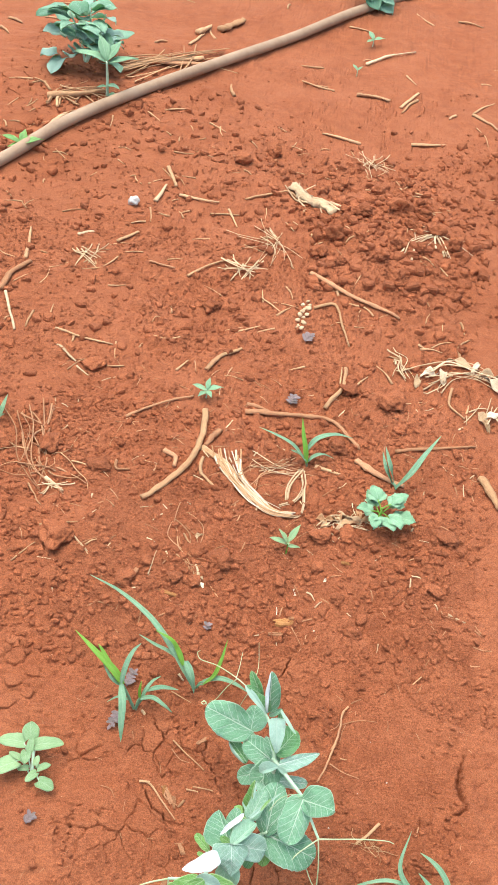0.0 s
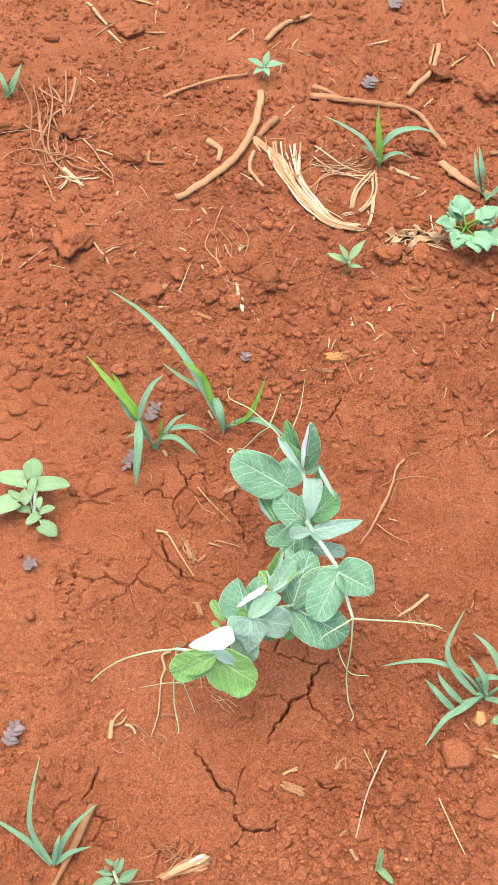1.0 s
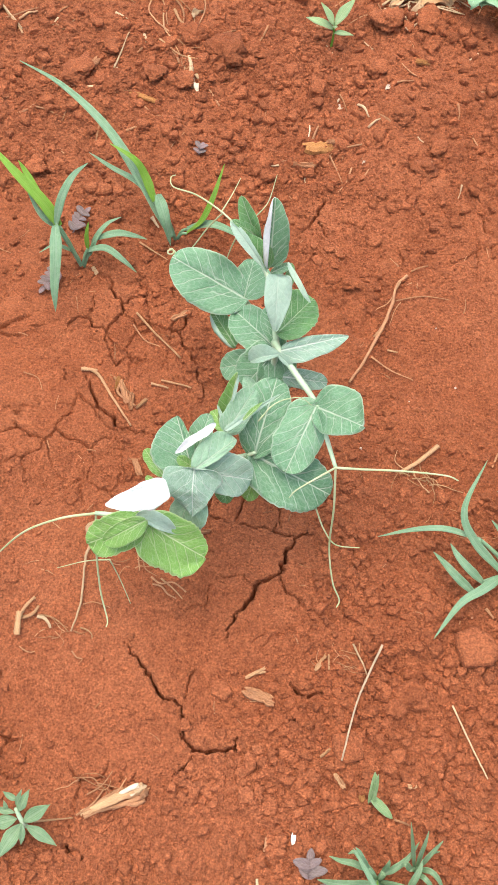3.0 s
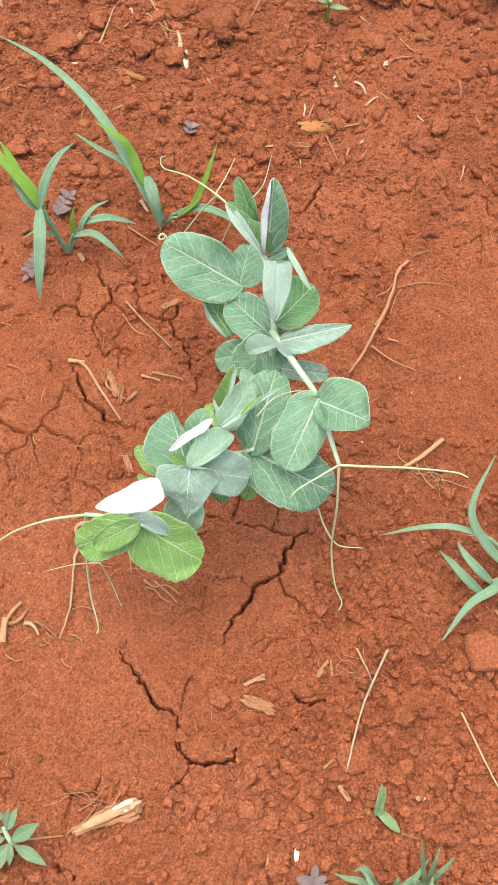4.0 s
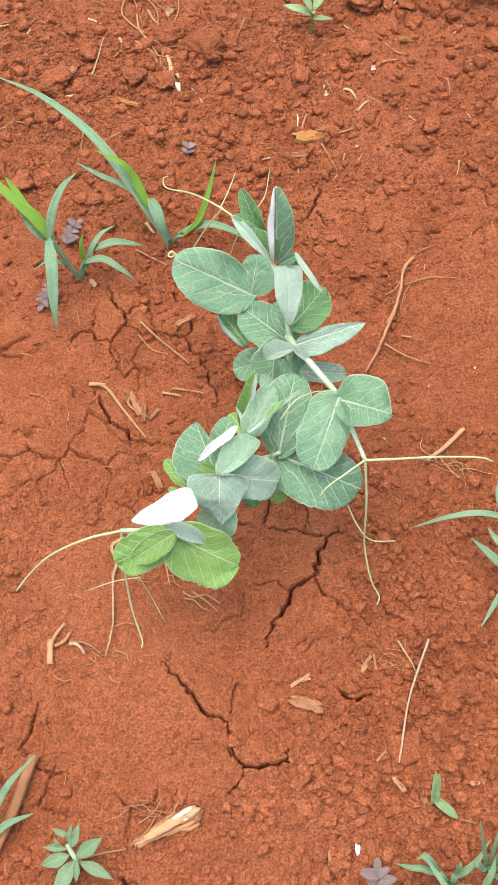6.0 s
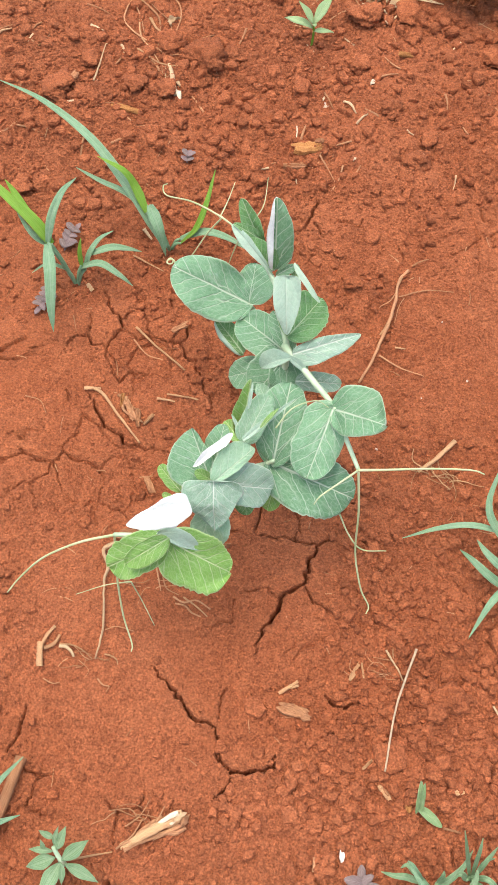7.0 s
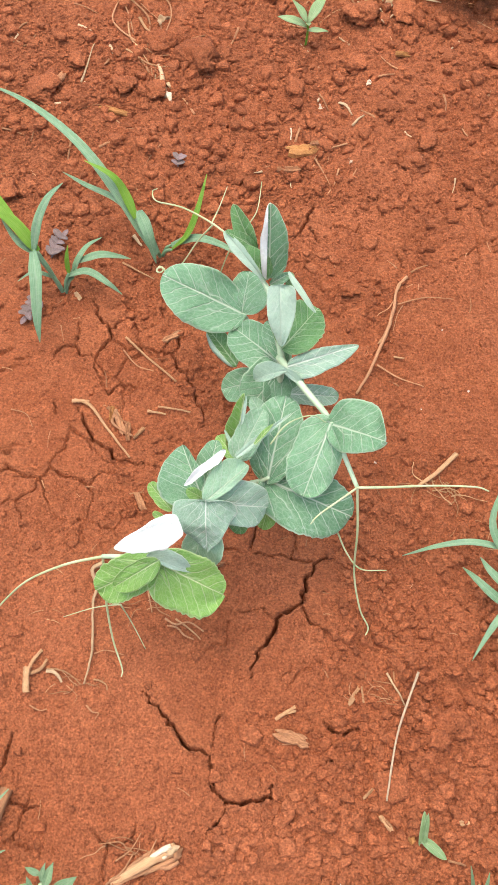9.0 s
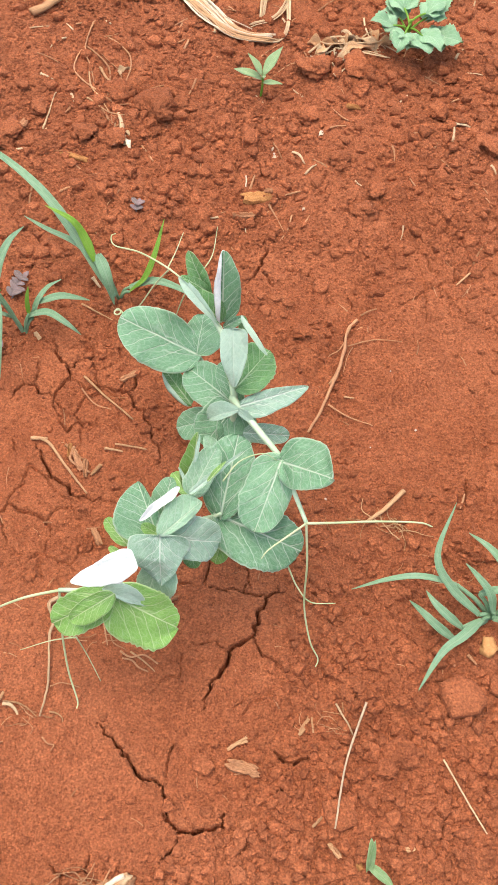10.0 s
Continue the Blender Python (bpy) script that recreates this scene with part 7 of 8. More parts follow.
fibre_bundle([(-0.2713, 0.5490), (-0.2699, 0.5160), (-0.2779, 0.4999), (-0.2771, 0.4677)], 0.0030, 5, 0.0009, "tangle of brown dead roots", 29, 0.6, ROOT)
fibre_bundle([(-0.1120, 0.5193), (-0.0891, 0.5017), (-0.0673, 0.4805)], 0.0022, 9, 0.0013, "tan dead root splitting into fibres", 30, 0.2, STRAW)
fibre_bundle([(-0.0695, 0.4799), (-0.0553, 0.5032), (-0.0327, 0.5094), (-0.0151, 0.5170)], 0.0080, 9, 0.0006, "loose fibrous dead roots", 31, 0.5, ROOT)


for k in range(13):
    q = Vector((0.0147, 0.4400)).lerp(Vector((0.0532, 0.4552)), (k + 0.5) / 13) + Vector((0.004 * math.sin(k * 2.7), 0.006 * math.cos(k * 1.9)))
    scrap(tuple(q), 0.013 + 0.004 * (k % 3), 0.0050, 47 * k, "curled brown dry leaf under the weed", (STRAW, PALE_STRAW, STRAW, PALE_STRAW)[k % 4], k, curl=0.9)
fibre_bundle([(0.0141, 0.4351), (0.0282, 0.4461), (0.0458, 0.4496), (0.0596, 0.4474)], 0.007, 10, 0.0007, "curled dry leaf strips under the weed", 40, 1.0)
for k, (spot, deg, mat) in enumerate((((0.1165, 0.6941), 20, BLEACHED), ((0.1305, 0.6934), 100, BLEACHED), ((0.1517, 0.7168), 160, PALE_STRAW), ((0.1689, 0.7127), 60, BLEACHED), ((0.1814, 0.7014), 10, PALE_STRAW), ((0.1872, 0.6849), 120, BLEACHED), ((0.1041, 0.6792), 80, PALE_STRAW), ((0.1841, 0.6319), 40, BLEACHED), ((0.1747, 0.6234), 110, PALE_STRAW))):
    scrap(spot, 0.022 + 0.006 * (k % 3), 0.008, deg, "crumpled bleached husk among straw", mat, 60 + k, "husk", "husk", "husks", 0.8)
chip((0.0196, 0.0261), 0.0100, 0.0016, 0.0007, 40, "ragged tan scrap of dead leaf on crust", STRAW, 331, "dry_leaf")
chip((0.0212, 0.0266), 0.0060, 0.0012, 0.0006, 22, "ragged tan scrap of dead leaf on crust", STRAW, 336, "dry_leaf")
chip((0.0476, 0.0386), 0.0080, 0.0016, 0.0006, 62, "thin torn scrap of dead leaf on crust", STRAW, 332, "dry_leaf")
chip((0.0462, 0.0346), 0.0032, 0.0018, 0.0004, 58, "thin torn scrap of dead leaf on crust", STRAW, 337, "dry_leaf")
chip((0.0506, 0.0381), 0.0066, 0.0010, 0.0005, -78, "narrow scrap of dead leaf on crust", STRAW, 333, "dry_leaf")
curly_roots((0.0501, 0.0368), 0.010, 5, 0.00026, "thin curling dead rootlets on crust", 56, ROOT)
scrap((0.0491, -0.0378), 0.0082, 0.0021, -84, "white husk flake on crumbly soil", WHITE_HUSK, 334, "husk", "husk", "husks", 0.1)
chip((0.0638, -0.0111), 0.0068, 0.0020, 0.0014, -45, "small tan wood chip on soil", STRAW, 79)
chip((0.0557, -0.0013), 0.0056, 0.0012, 0.0012, 50, "small tan wood chip on soil", STRAW, 80)
chip((0.0940, -0.0068), 0.0030, 0.0024, 0.0012, 20, "small tan wood chip on soil", STRAW, 81)
scrap((0.0740, -0.0156), 0.0042, 0.0030, 100, "yellowed dead leaf beside a sprout", OCHRE, 335, curl=0.3)
chip((-0.0727, 0.1488), 0.0115, 0.0034, 0.0022, -58, "ragged brown sliver of dead leaf", ROOT, 25, "dry_leaf")
chip((-0.0682, 0.1452), 0.0090, 0.0026, 0.0020, -80, "ragged brown sliver of dead leaf", WOOD, 26, "dry_leaf")
chip((-0.0774, 0.1531), 0.0070, 0.0022, 0.0018, -85, "ragged brown sliver of dead leaf", OCHRE, 27, "dry_leaf")
chip((-0.0629, 0.1452), 0.0070, 0.0016, 0.0016, 58, "ragged brown sliver of dead leaf", STRAW, 28, "dry_leaf")
chip((-0.0562, 0.1112), 0.0085, 0.0030, 0.0020, 122, "brown dead leaf under the pea plant", ROOT, 22, "dry_leaf")
chip((-0.0177, 0.0861), 0.0065, 0.0022, 0.0018, 20, "brown dead leaf under the pea plant", WOOD, 23, "dry_leaf")
scrap((-0.0615, 0.0853), 0.012, 0.0040, 30, "orange-brown dead leaf under the pea plant", WOOD, 24)


chip((-0.0062, 0.3211), 0.0150, 0.0072, 0.0028, 17, "orange-tan flat wood chip", OCHRE, 1)
chip((-0.0126, 0.3086), 0.0130, 0.0036, 0.0022, 8, "dark red-brown bark sliver", WOOD, 2)
chip((0.0232, 0.0162), 0.0130, 0.0052, 0.0020, -8, "tan split wood chip", WOOD, 3)
chip((-0.1424, 0.3438), 0.0085, 0.0050, 0.0020, 60, "orange-tan flat wood chip", WOOD, 4)
simple("stone", lump(on((0.1259, 0.0822), 0.0022), 0.0064, 5, 3, 0.55, 1.0), OCHRE_STONE, "ochre-yellow angular stone beside grass", "stone")
chip((0.1354, 0.0641), 0.0125, 0.0042, 0.0018, -14, "pinkish-tan flat scrap of bark", STRAW, 78)
scrap((0.1354, 0.0840), 0.0085, 0.0058, 10, "small round green leaf on soil", SPROUT, 79, "fallen_leaf", "leaf", "", 0.15)
chip((-0.0002, 0.3255), 0.004, 0.003, 0.0015, 15, "orange-tan flat wood chip", WOOD, 6)
simple("husk", lump(on((-0.2785, 0.9597), 0.005), 0.0105, 7, 3, 0.8, 0.9), WHITE_HUSK, "white broken husk lying on soil", "husk")
stump = thing("dead_root", on((-0.0275, -0.0387)), "crumpled bleached piece of dead root", "root", "roots")
for name, mat, radius, tip, way in (("core", STRAW, 0.0014, 1.6, [((-0.0393, -0.0464), 0.0008), ((-0.0337, -0.0431), 0.0014), ((-0.0283, -0.0390), 0.0018), ((-0.0224, -0.0346), 0.0022), ((-0.0163, -0.0310), 0.002)]),
                                    ("bark", ROOT, 0.0010, 1.0, [((-0.0377, -0.0474), 0.0008), ((-0.0325, -0.0437), 0.001), ((-0.0254, -0.0398), 0.0012), ((-0.0193, -0.0368), 0.0014), ((-0.0142, -0.0328), 0.0014)]),
                                    ("bark", WOOD, 0.0007, 1.2, [((-0.0340, -0.0415), 0.0012), ((-0.0313, -0.0386), 0.0016), ((-0.0281, -0.0354), 0.0018), ((-0.0245, -0.0330), 0.0016)]),
                                    ("bark", BLEACHED, 0.0008, 1.4, [((-0.0310, -0.0400), 0.0026), ((-0.0261, -0.0362), 0.0034), ((-0.0218, -0.0328), 0.0038), ((-0.0182, -0.0308), 0.0036)]),
                                    ("bark", WOOD, 0.0009, 0.9, [((-0.0273, -0.0415), 0.0008), ((-0.0223, -0.0387), 0.001), ((-0.0179, -0.0381), 0.001), ((-0.0146, -0.0355), 0.001)])):
    part(name, mesh_of(name, *tube([tuple(on(p, h)) for p, h in way], radius, tip, 12, 5, 0.13, 0.6, 150 + len(stump.children)), mat), stump, "papery peeling bark" if name == "bark" else "")
for spot, length, deg, mat in (((-0.0172, -0.0320), 0.0060, 35, PALE_STRAW), ((-0.0150, -0.0330), 0.0055, 60, ROOT), ((-0.0202, -0.0338), 0.0045, 10, BLEACHED)):
    c, d = on(spot, 0.0036), Vector((math.cos(radians(deg)), math.sin(radians(deg)), 0.1))
    part("bark", mesh_of("bark", *leaf(c - d * length / 2, c + d * length / 2, 0.0030, -0.4, 0.10, 15, "lance", deg, 0.4, 12, 6, 0.0004), mat), stump, "papery peeling bark")
for k, (spot, r) in enumerate((((0.0251, 0.3735), 0.0015), ((-0.0002, 0.3555), 0.0010), ((-0.0080, 0.3072), 0.0013), ((-0.0101, 0.3079), 0.0008), ((0.0890, 0.1899), 0.0009), ((0.0477, 0.1465), 0.0012), ((0.0671, 0.1770), 0.0006), ((0.0746, 0.2222), 0.0008))):
    simple("pebble", lump(on(spot, r * 0.2), r * 0.75, 200 + k, 2), STONE, "tiny white grit pebble", "pebble", "pebbles")


# ---- the pipe ----
pipe_way = [(-0.6292, 0.7705), (-0.5449, 0.8795), (-0.4723, 0.9992), (-0.4090, 1.1134), (-0.3303, 1.2457), (-0.2244, 1.4079), (-0.1281, 1.5558), (-0.0380, 1.6888), (0.0619, 1.8333), (0.2208, 2.0524), (0.4776, 2.3890)]
pipe = simple("irrigation_pipe", tube([tuple(on(p, 0.009)) for p in pipe_way], 0.0084, 1.0, 18, 8), PIPE, "dusty grey-brown plastic irrigation pipe lying on soil", "pipe")


# ---- clods and crumbs ----
def clod(spot, size, seed, label="rough red soil clod", squash=0.75, sink=0.25, detail=4, angular=0.8):
    return simple("soil_clod", lump(on(spot, size * squash * (1 - sink) * 0.75), size, seed, detail, squash, angular), CLOD, label, "clod", "soil clods")


for k, (spot, size) in enumerate((((-0.2165, 0.3659), 0.0165), ((-0.1511, 0.3342), 0.0095), ((0.0182, 0.4233), 0.0135), ((0.0418, 0.4296), 0.012),
        ((0.0145, 0.3847), 0.007), ((-0.0149, 0.3637), 0.007), ((0.0547, 0.3210), 0.008), ((-0.1064, 0.3460), 0.007), ((-0.0887, 0.3442), 0.006), ((-0.1354, 0.3604), 0.006), ((0.0918, 0.3986), 0.008),
        ((0.0356, 0.3512), 0.006), ((0.0592, 0.3339), 0.006), ((-0.2056, 0.4680), 0.012), ((-0.2577, 0.4899), 0.017), ((-0.3076, 0.4793), 0.013), ((-0.2473, 0.6317), 0.011), ((0.0755, 0.6338), 0.018),
        ((0.0303, 0.6481), 0.013), ((0.0877, 0.5946), 0.011), ((0.0225, 0.5537), 0.012), ((-0.2486, 0.6288), 0.012), ((-0.1425, 0.7642), 0.014), ((0.1247, 0.3766), 0.010), ((0.1318, 0.4461), 0.012))):
    clod(spot, size * 1.12, 300 + k, squash=0.50, sink=0.25, angular=0.95)
for k, (spot, size) in enumerate((((-0.1355, 0.3599), 0.0062), ((-0.1483, 0.3379), 0.0072), ((-0.1070, 0.3489), 0.0054), ((-0.0936, 0.3811), 0.0068), ((-0.1063, 0.3660), 0.0042), ((-0.0905, 0.3448), 0.0055), ((-0.0685, 0.3569), 0.0050), ((-0.1552, 0.2745), 0.0060), ((-0.1466, 0.2763), 0.0050), ((-0.0748, 0.3506), 0.0030), ((-0.0928, 0.3337), 0.0032), ((-0.1145, 0.3668), 0.0034), ((0.0154, 0.3874), 0.0056), ((-0.0149, 0.3671), 0.0052), ((0.0451, 0.4087), 0.0058), ((0.0551, 0.3222), 0.0060), ((0.0333, 0.2969), 0.0040), ((0.0377, 0.3483), 0.0042), ((-0.0572, 0.3788), 0.0060))):
    clod(spot, size * 1.15, 340 + k, squash=0.50, sink=0.25, angular=0.95)
for k, (spot, size) in enumerate((((-0.0181, 0.3805), 0.0046), ((0.1234, 0.4412), 0.0069), ((0.0666, 0.3711), 0.0045), ((0.0879, 0.4180), 0.0040), ((0.0994, 0.4320), 0.0051), ((0.0014, 0.4164), 0.0040))):
    clod(spot, size, 360 + k, squash=0.65, sink=0.3, angular=0.95)
clod((-0.0692, 0.3736), 0.0165, 375, "large rough block of red soil", 0.42, 0.25, 4, 1.0)
clod((-0.0932, 0.3750), 0.0075, 376, "dark rounded red soil clod", 0.55, 0.25, 4, 0.8)
for spot, size, seed in (((0.0890, 0.0296), 0.0074, 381), ((0.0833, 0.0229), 0.0050, 382), ((0.0724, 0.0201), 0.0046, 384), ((0.0368, -0.0276), 0.0050, 385)):
    clod(spot, size, seed, "flat slab of crusted red soil", 0.42, 0.0, 4, 1.0)
clod((0.0266, 0.2361), 0.0065, 377, "rounded red soil clod on bare soil", 0.45, 0.2, 4, 0.7)
heap = random.Random(12)
heap_mid, heap_far = Vector((0.0256, 0.9464)), Vector((0.0648, 1.0980))
for k, (spot, size) in enumerate((((-0.0086, 0.9277), 0.0135), ((-0.0269, 0.8857), 0.0105), ((0.0242, 0.9968), 0.0115), ((0.0713, 1.0185), 0.0165), ((-0.0004, 1.0003), 0.009), ((0.0381, 1.0714), 0.009), ((0.1020, 1.0138), 0.010), ((0.0505, 0.8867), 0.0105), ((0.0708, 0.9180), 0.0105),
        ((0.1434, 0.9399), 0.0155), ((0.1213, 0.9666), 0.011), ((-0.0051, 1.0908), 0.008), ((0.0855, 0.9708), 0.009), ((0.0236, 0.9295), 0.007), ((0.0283, 0.8989), 0.007), ((-0.0315, 1.0518), 0.008), ((0.0278, 1.0424), 0.007), ((0.0660, 0.8530), 0.010), ((0.1000, 0.9126), 0.009), ((-0.1095, 1.1471), 0.010), ((-0.1557, 1.1113), 0.011), ((0.0013, 0.8738), 0.006))):
    clod(spot, size * 1.3, 380 + k, "large angular red clod in a loose heap", 0.75, 0.25, 4, 0.95)
for k in range(70):
    q = heap_mid.lerp(heap_far, heap.random()) + Vector((heap.gauss(0, 0.055), heap.gauss(0, 0.035)))
    size = 0.003 + 0.005 * heap.random() ** 1.6
    clod(tuple(q), size, 400 + k, "angular red clod in a loose heap", 0.75, 0.25, 2, 0.95)


def plate(spot, size, thick, seed, label="flat flake of dried red crust"):
    """A broken flake of crust: an irregular polygon with worn, sloping sides."""
    r = random.Random(seed)
    n = r.randint(7, 10)
    turns = sorted((k + r.uniform(-0.32, 0.32)) * 6.283 / n for k in range(n))
    reach = [r.uniform(0.68, 1.08) for _ in range(n)]
    c = on(spot, thick * 0.45 + 0.0008)
    tilt = Vector((r.uniform(-0.12, 0.12), r.uniform(-0.12, 0.12)))
    verts, faces = [], []
    for f, h in ((1.04, -0.4), (1.0, 0.55), (0.88, 0.95), (0.5, 1.05)):
        for a, q in zip(turns, reach):
            x, y = math.cos(a) * q * size * f, math.sin(a) * q * size * f * 0.85
            verts.append(c + Vector((x, y, thick * (h + r.uniform(-0.12, 0.12)) + tilt.x * x + tilt.y * y)))
    for k in range(3):
        for m in range(n):
            p, q = k * n + m, k * n + (m + 1) % n
            faces.append((p, q, q + n, p + n))
    faces.append(tuple(range(3 * n, 4 * n)))
    return simple("crust_flake", (verts, faces, [(0, 0)] * len(verts)), SOIL, label, "clod", "crust flakes", True)


for k, (spot, size) in enumerate((((0.1148, 0.0573), 0.0135), ((0.0887, 0.0312), 0.0092), ((0.0641, 0.0036), 0.0086), ((0.0826, 0.0233), 0.0050), ((0.1338, 0.0308), 0.0090), ((0.0064, 0.0154), 0.0062), ((0.0280, 0.0217), 0.0030),
        ((0.0627, 0.0151), 0.0034), ((0.0258, -0.0250), 0.0042), ((0.0097, -0.0256), 0.0036), ((0.0270, -0.0061), 0.0028), ((0.0859, 0.0043), 0.0034), ((0.0934, 0.0290), 0.0022), ((0.0737, 0.0116), 0.0024), ((0.0824, 0.0245), 0.0034), ((0.0689, 0.0560), 0.0036), ((0.0779, 0.0586), 0.0028),
        ((-0.2193, 0.2489), 0.0105), ((-0.2159, 0.2245), 0.0090), ((-0.2018, 0.2363), 0.0075), ((-0.2143, 0.2047), 0.0100), ((-0.2008, 0.2161), 0.0065), ((-0.2279, 0.2616), 0.0070), ((0.1314, 0.0648), 0.0060), ((0.1018, 0.1257), 0.0046), ((0.0986, 0.0898), 0.0036), ((0.0069, 0.2479), 0.0038), ((0.0118, 0.2568), 0.0030), ((0.0178, 0.2548), 0.0032), ((0.0345, 0.2692), 0.0052), ((0.0031, 0.2561), 0.0026), ((0.0165, 0.2476), 0.0024))):
    plate(spot, size, size * 0.20, 450 + k)
for k in range(46):
    q = Vector((0.0683, 0.0373)) + Vector((0.030 * math.sin(k * 2.399), 0.036 * math.cos(k * 1.7 + 0.4))) * ((k % 9 + 2) / 10)
    plate(tuple(q), 0.0012 + 0.0012 * ((k * 7) % 5) / 4, 0.0009, 700 + k, "small flat crumb of dried crust")

# Loose clods strewn over the crumbly soil.
rng = random.Random(77)
protos = [lump((0, 0, 0), 1.0, 500 + k, 2, 0.72, 0.9) for k in range(10)]
proto_meshes = [mesh_of("soil_clod", v, f, u, CLOD) for v, f, u in protos]
made = 0
while made < 140:
    x, y = rng.uniform(-0.22, 0.17), rng.uniform(-0.07, 0.62)
    i, j = int(np.searchsorted(gx, x)), int(np.searchsorted(gy, y))
    if rng.random() > 0.08 + 0.92 * loose[j, i] * (0.35 + 0.65 * min(1, max(0, (y - 0.2) / 0.15))):
        continue
    r = 0.0016 + 0.0042 * rng.random() ** 3.2
    ob = new("soil_clod", proto_meshes[made % 10])
    ob.location, ob.rotation_euler, ob.scale = on((x, y), r * 0.4), (rng.uniform(-0.3, 0.3), rng.uniform(-0.3, 0.3), rng.uniform(0, 6.28)), (r, r * rng.uniform(0.7, 1.1), r)
    tagged(ob, "small crumbly red soil clod", "clod", "soil clods")
    made += 1


def heights(x, y):
    i = np.clip(np.searchsorted(gx, x) - 1, 0, len(gx) - 2)
    j = np.clip(np.searchsorted(gy, y) - 1, 0, len(gy) - 2)
    fx, fy = (x - gx[i]) / (gx[i + 1] - gx[i]), (y - gy[j]) / (gy[j + 1] - gy[j])
    return (Z[j, i] * (1 - fx) + Z[j, i + 1] * fx) * (1 - fy) + (Z[j + 1, i] * (1 - fx) + Z[j + 1, i + 1] * fx) * fy, loose[j, i]


def shard(seed):
    """A broken crumb of crust of unit size: an uneven polygon with sloping sides and a tilted flat top."""
    r = random.Random(seed)
    n = r.randint(5, 8)
    turns = sorted((k + r.uniform(-0.38, 0.38)) * 6.283 / n for k in range(n))
    tilt = (r.uniform(-0.35, 0.35), r.uniform(-0.35, 0.35))
    verts = []
    for f, h in ((1.0, -0.45), (1.0, 0.18), (0.74, 0.55)):
        for a in turns:
            q = f * (1.0 + 0.22 * math.sin(3 * a + seed) + 0.12 * math.sin(5 * a + 2 * seed))
            x, y = math.cos(a) * q, math.sin(a) * q
            verts.append((x, y, h + (0 if h < 0 else tilt[0] * x + tilt[1] * y + r.uniform(-0.06, 0.06))))
    faces = []
    for k in range(2):
        for m in range(n):
            p, q = k * n + m, k * n + (m + 1) % n
            faces += [(p, q, q + n), (p, q + n, p + n)]
    faces += [(2 * n, 2 * n + m, 2 * n + m + 1) for m in range(1, n - 1)]
    return verts, faces, None


def grain(seed):
    """A tiny grain of soil of unit size: eight uneven faces."""
    r = random.Random(seed)
    verts = [(math.cos(k * 1.571 + 0.3) * r.uniform(0.75, 1.15), math.sin(k * 1.571 + 0.3) * r.uniform(0.75, 1.15), r.uniform(-0.15, 0.25)) for k in range(4)]
    verts += [(r.uniform(-0.4, 0.4), r.uniform(-0.4, 0.4), r.uniform(0.6, 0.8)), (0.0, 0.0, -0.6)]
    return verts, [(k, (k + 1) % 4, 4) for k in range(4)] + [((k + 1) % 4, k, 5) for k in range(4)], None


def strewn(name, count, area, low, high, power, seed, keep, detail=1, patch=0.05):
    """Many crumbs in one mesh: worn grains turned at random, resting on the soil, thicker in patches."""
    r = np.random.RandomState(seed)
    n = count * 6
    x, y = r.uniform(area[0], area[1], n), r.uniform(area[2], area[3], n)
    z, l = heights(x, y)
    thick = smooth(-0.25, 0.3, fractal(x, y, patch, 3, 200 + seed))
    ok = np.nonzero(r.uniform(0, 1, n) < keep(l) * (0.25 + 0.75 * thick))[0][:count]
    x, y, z = x[ok], y[ok], z[ok]
    s = low + (high - low) * r.uniform(0, 1, len(ok)) ** power
    a, w, h = r.uniform(0, 6.28, len(ok)), r.uniform(0.65, 1.1, len(ok)), r.uniform(0.6, 1.0, len(ok))
    all_v, all_f, base = [], [], 0
    small = s < low + 0.2 * (high - low) if detail > 1 else s > 0
    for k in range(16):
        v, f, _ = grain(600 + k + seed) if k < 8 else shard(640 + k + seed)
        v, f = np.array([tuple(p) for p in v]), np.array(f)
        pick = np.nonzero(small if k < 8 else ~small)[0][k % 8::8]
        if not len(pick):
            continue
        vx, vy, vz = v[None, :, 0] * s[pick, None], v[None, :, 1] * (s * w)[pick, None], v[None, :, 2] * (s * h)[pick, None]
        c, n_ = np.cos(a[pick])[:, None], np.sin(a[pick])[:, None]
        q = np.stack([vx * c - vy * n_ + x[pick, None], vx * n_ + vy * c + y[pick, None], vz + (z + s * (0.40 if k < 8 else 0.24))[pick, None]], -1)
        all_v.append(q.reshape(-1, 3))
        all_f.append((f[None] + base + (np.arange(len(pick)) * len(v))[:, None, None]).reshape(-1, 3))
        base += len(pick) * len(v)
    verts, faces = np.concatenate(all_v), np.concatenate(all_f)
    me = bpy.data.meshes.new(name)
    me.vertices.add(len(verts))
    me.vertices.foreach_set("co", verts.astype(np.float32).ravel())
    me.loops.add(faces.size)
    me.loops.foreach_set("vertex_index", faces.astype(np.int32).ravel())
    me.polygons.add(len(faces))
    me.polygons.foreach_set("loop_start", np.arange(0, faces.size, 3, dtype=np.int32))
    me.update(calc_edges=True)
    me.polygons.foreach_set("use_smooth", np.zeros(len(faces), dtype=bool))
    me.materials.append(CLOD)
    return tagged(new(name, me), "loose worn crumbs of red soil", "soil", kind="stuff")


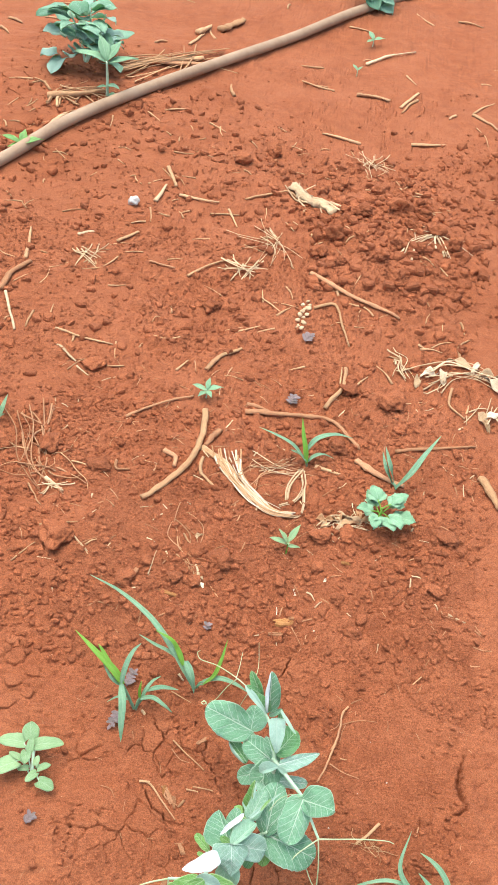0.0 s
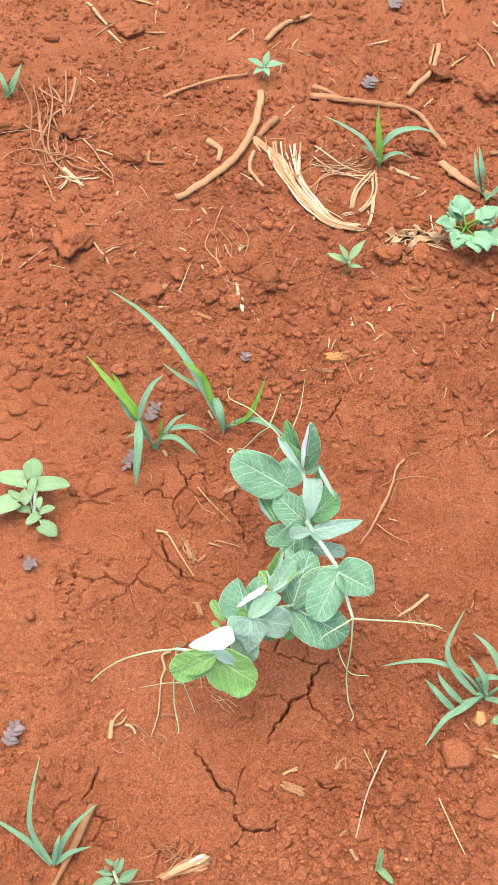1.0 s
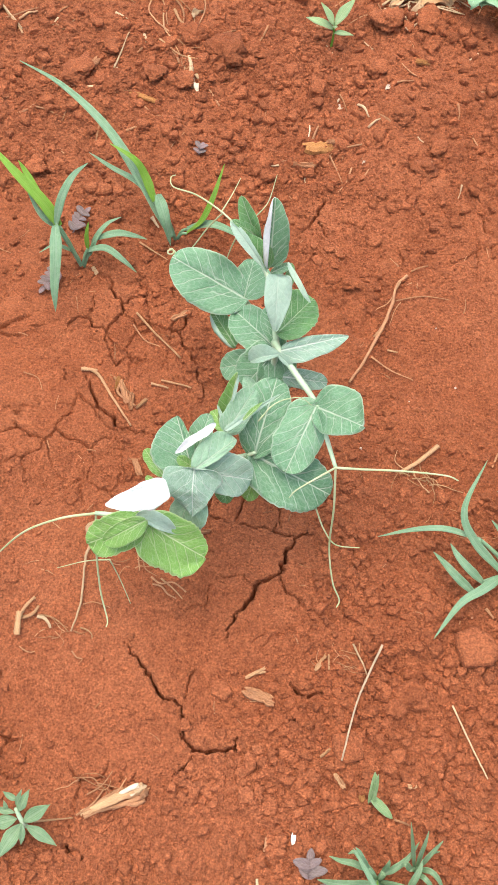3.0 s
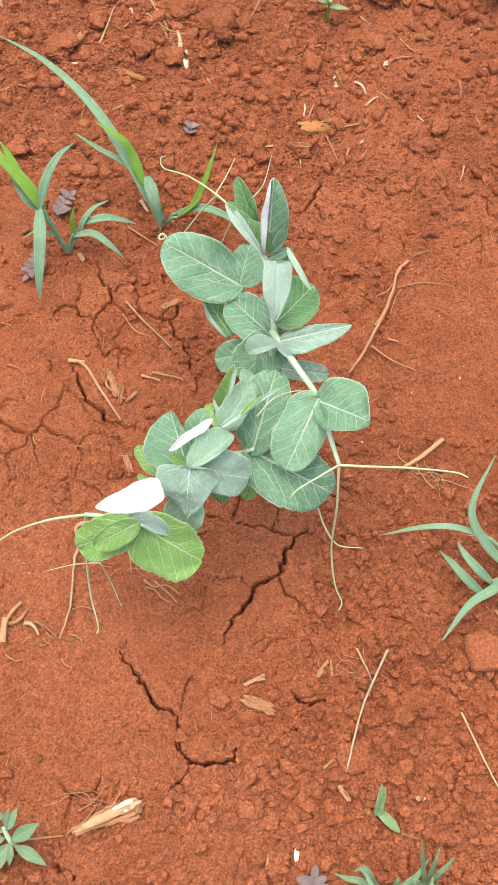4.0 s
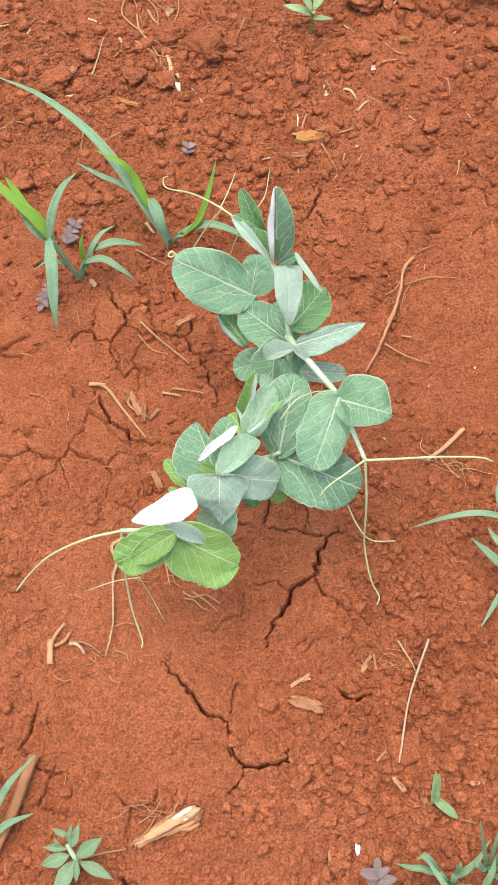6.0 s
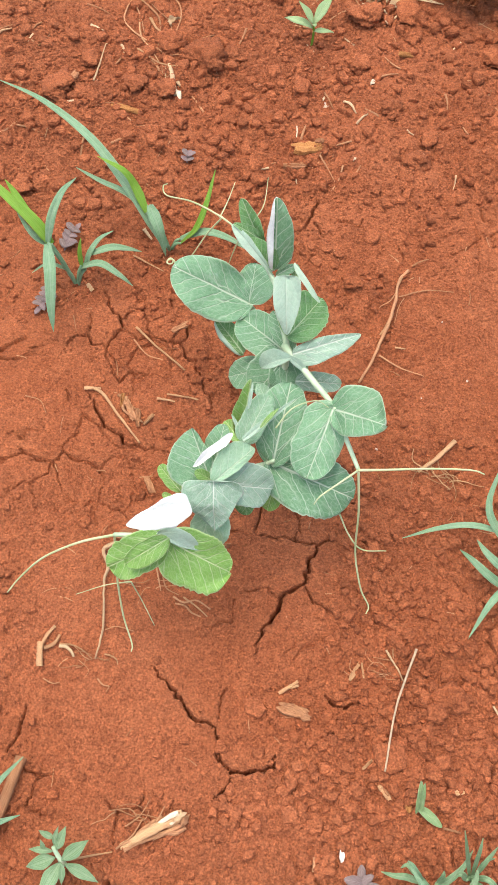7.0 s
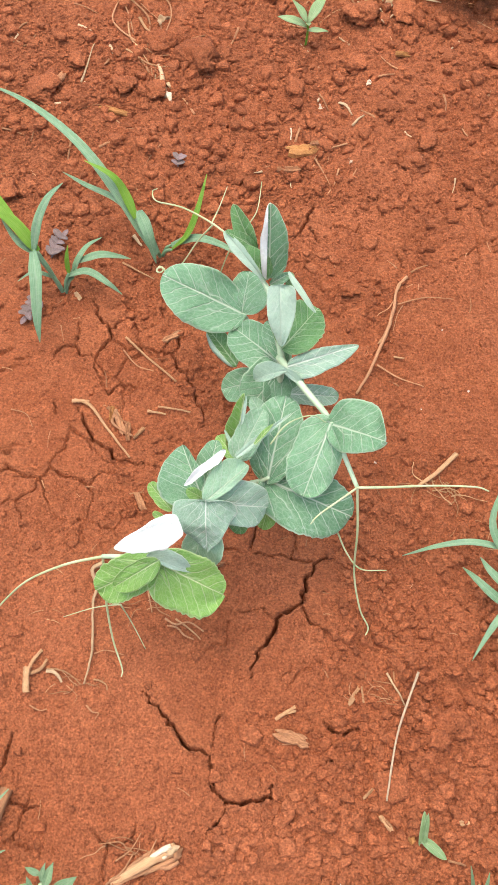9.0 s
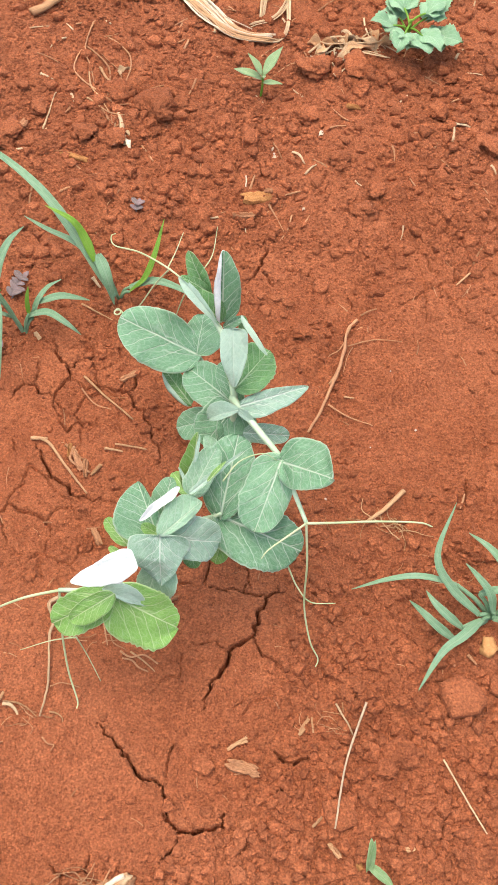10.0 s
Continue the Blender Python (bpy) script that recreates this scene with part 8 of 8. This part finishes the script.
strewn("soil_crumbs", 52000, (-0.125, 0.125, -0.08, 0.27), 0.00028, 0.0008, 1.8, 6, lambda l: 0.55 + 0.45 * l, 1, 0.03)
strewn("soil_crumbs", 7000, (-0.16, 0.145, -0.10, 0.27), 0.0005, 0.0028, 5.0, 1, lambda l: 0.04 + 0.96 * l, 2, 0.03)
strewn("soil_crumbs", 30000, (-0.20, 0.16, 0.25, 0.47), 0.0004, 0.0013, 1.8, 7, lambda l: 0.3 + 0.7 * l, 1, 0.04)
strewn("soil_crumbs", 7500, (-0.30, 0.18, 0.25, 0.58), 0.0009, 0.0042, 4.5, 2, lambda l: 0.05 + 0.95 * l, 2, 0.04)
strewn("soil_crumbs", 9000, (-0.44, 0.28, 0.44, 0.90), 0.0010, 0.0026, 1.8, 8, lambda l: 0.15 + 0.85 * l)
strewn("soil_crumbs", 2500, (-0.50, 0.38, 0.55, 1.30), 0.0020, 0.0075, 3.4, 3, lambda l: 0.08 + 0.92 * l, 2, 0.12)
strewn("soil_crumbs", 3600, (-0.55, 0.42, 0.80, 1.45), 0.0015, 0.0036, 2.2, 9, lambda l: 0.12 + 0.88 * l, 1, 0.12)
strewn("soil_crumbs", 500, (-0.04, 0.22, 0.82, 1.10), 0.003, 0.010, 2.5, 4, lambda l: 1 + 0 * l, 2, 0.3)
strewn("soil_crumbs", 5000, (0.03, 0.14, -0.06, 0.13), 0.0004, 0.0030, 5.0, 10, lambda l: 0.2 + 0.8 * l, 2, 0.018)
strewn("soil_crumbs", 2600, (-0.09, 0.14, -0.10, 0.0), 0.0004, 0.0030, 5.0, 11, lambda l: 0.1 + 0.9 * l, 2, 0.018)


def litter_bits(name, count, area, length, radius, seed, mat, keep):
    r = random.Random(seed)
    bits = []
    while len(bits) < count:
        x, y = r.uniform(area[0], area[1]), r.uniform(area[2], area[3])
        if r.random() > keep(x, y):
            continue
        a, n = r.uniform(0, 6.28), length * r.uniform(0.3, 1.3)
        d = Vector((math.cos(a), math.sin(a)))
        p = Vector((x, y))
        w = radius * r.uniform(0.5, 1.4)
        bend = Vector((-d.y, d.x)) * n * r.uniform(-0.09, 0.09)
        bits.append(tube([tuple(on(p - d * n / 2, w * 0.4)), tuple(on(p + bend, w * 0.8)), tuple(on(p + d * n / 2, w * 0.4))], w, 0.5, 5, 3, 0.15, 0.7, len(bits)))
    ob = new(name, mesh_of(name, *joined(bits), mat))
    return tagged(ob, "scattered bits of dry straw and rootlets", "litter", kind="stuff")


litter_bits("straw_litter", 150, (-0.20, 0.16, -0.08, 0.32), 0.0075, 0.00028, 1, ROOT, lambda x, y: 0.5 if abs(x) < 0.08 and y < 0.2 else 1)
litter_bits("straw_litter", 230, (-0.28, 0.18, 0.30, 0.65), 0.015, 0.0006, 2, ROOT, lambda x, y: 1)
litter_bits("straw_litter", 70, (-0.28, 0.18, 0.30, 0.65), 0.014, 0.0008, 3, PALE_STRAW, lambda x, y: 1)
litter_bits("straw_litter", 220, (-0.60, 0.40, 0.62, 1.25), 0.026, 0.0013, 4, STRAW, lambda x, y: 0.3 if x > 0.15 else 1)
litter_bits("straw_litter", 60, (-0.70, 0.45, 1.2, 2.0), 0.05, 0.0026, 5, STRAW, lambda x, y: 1)
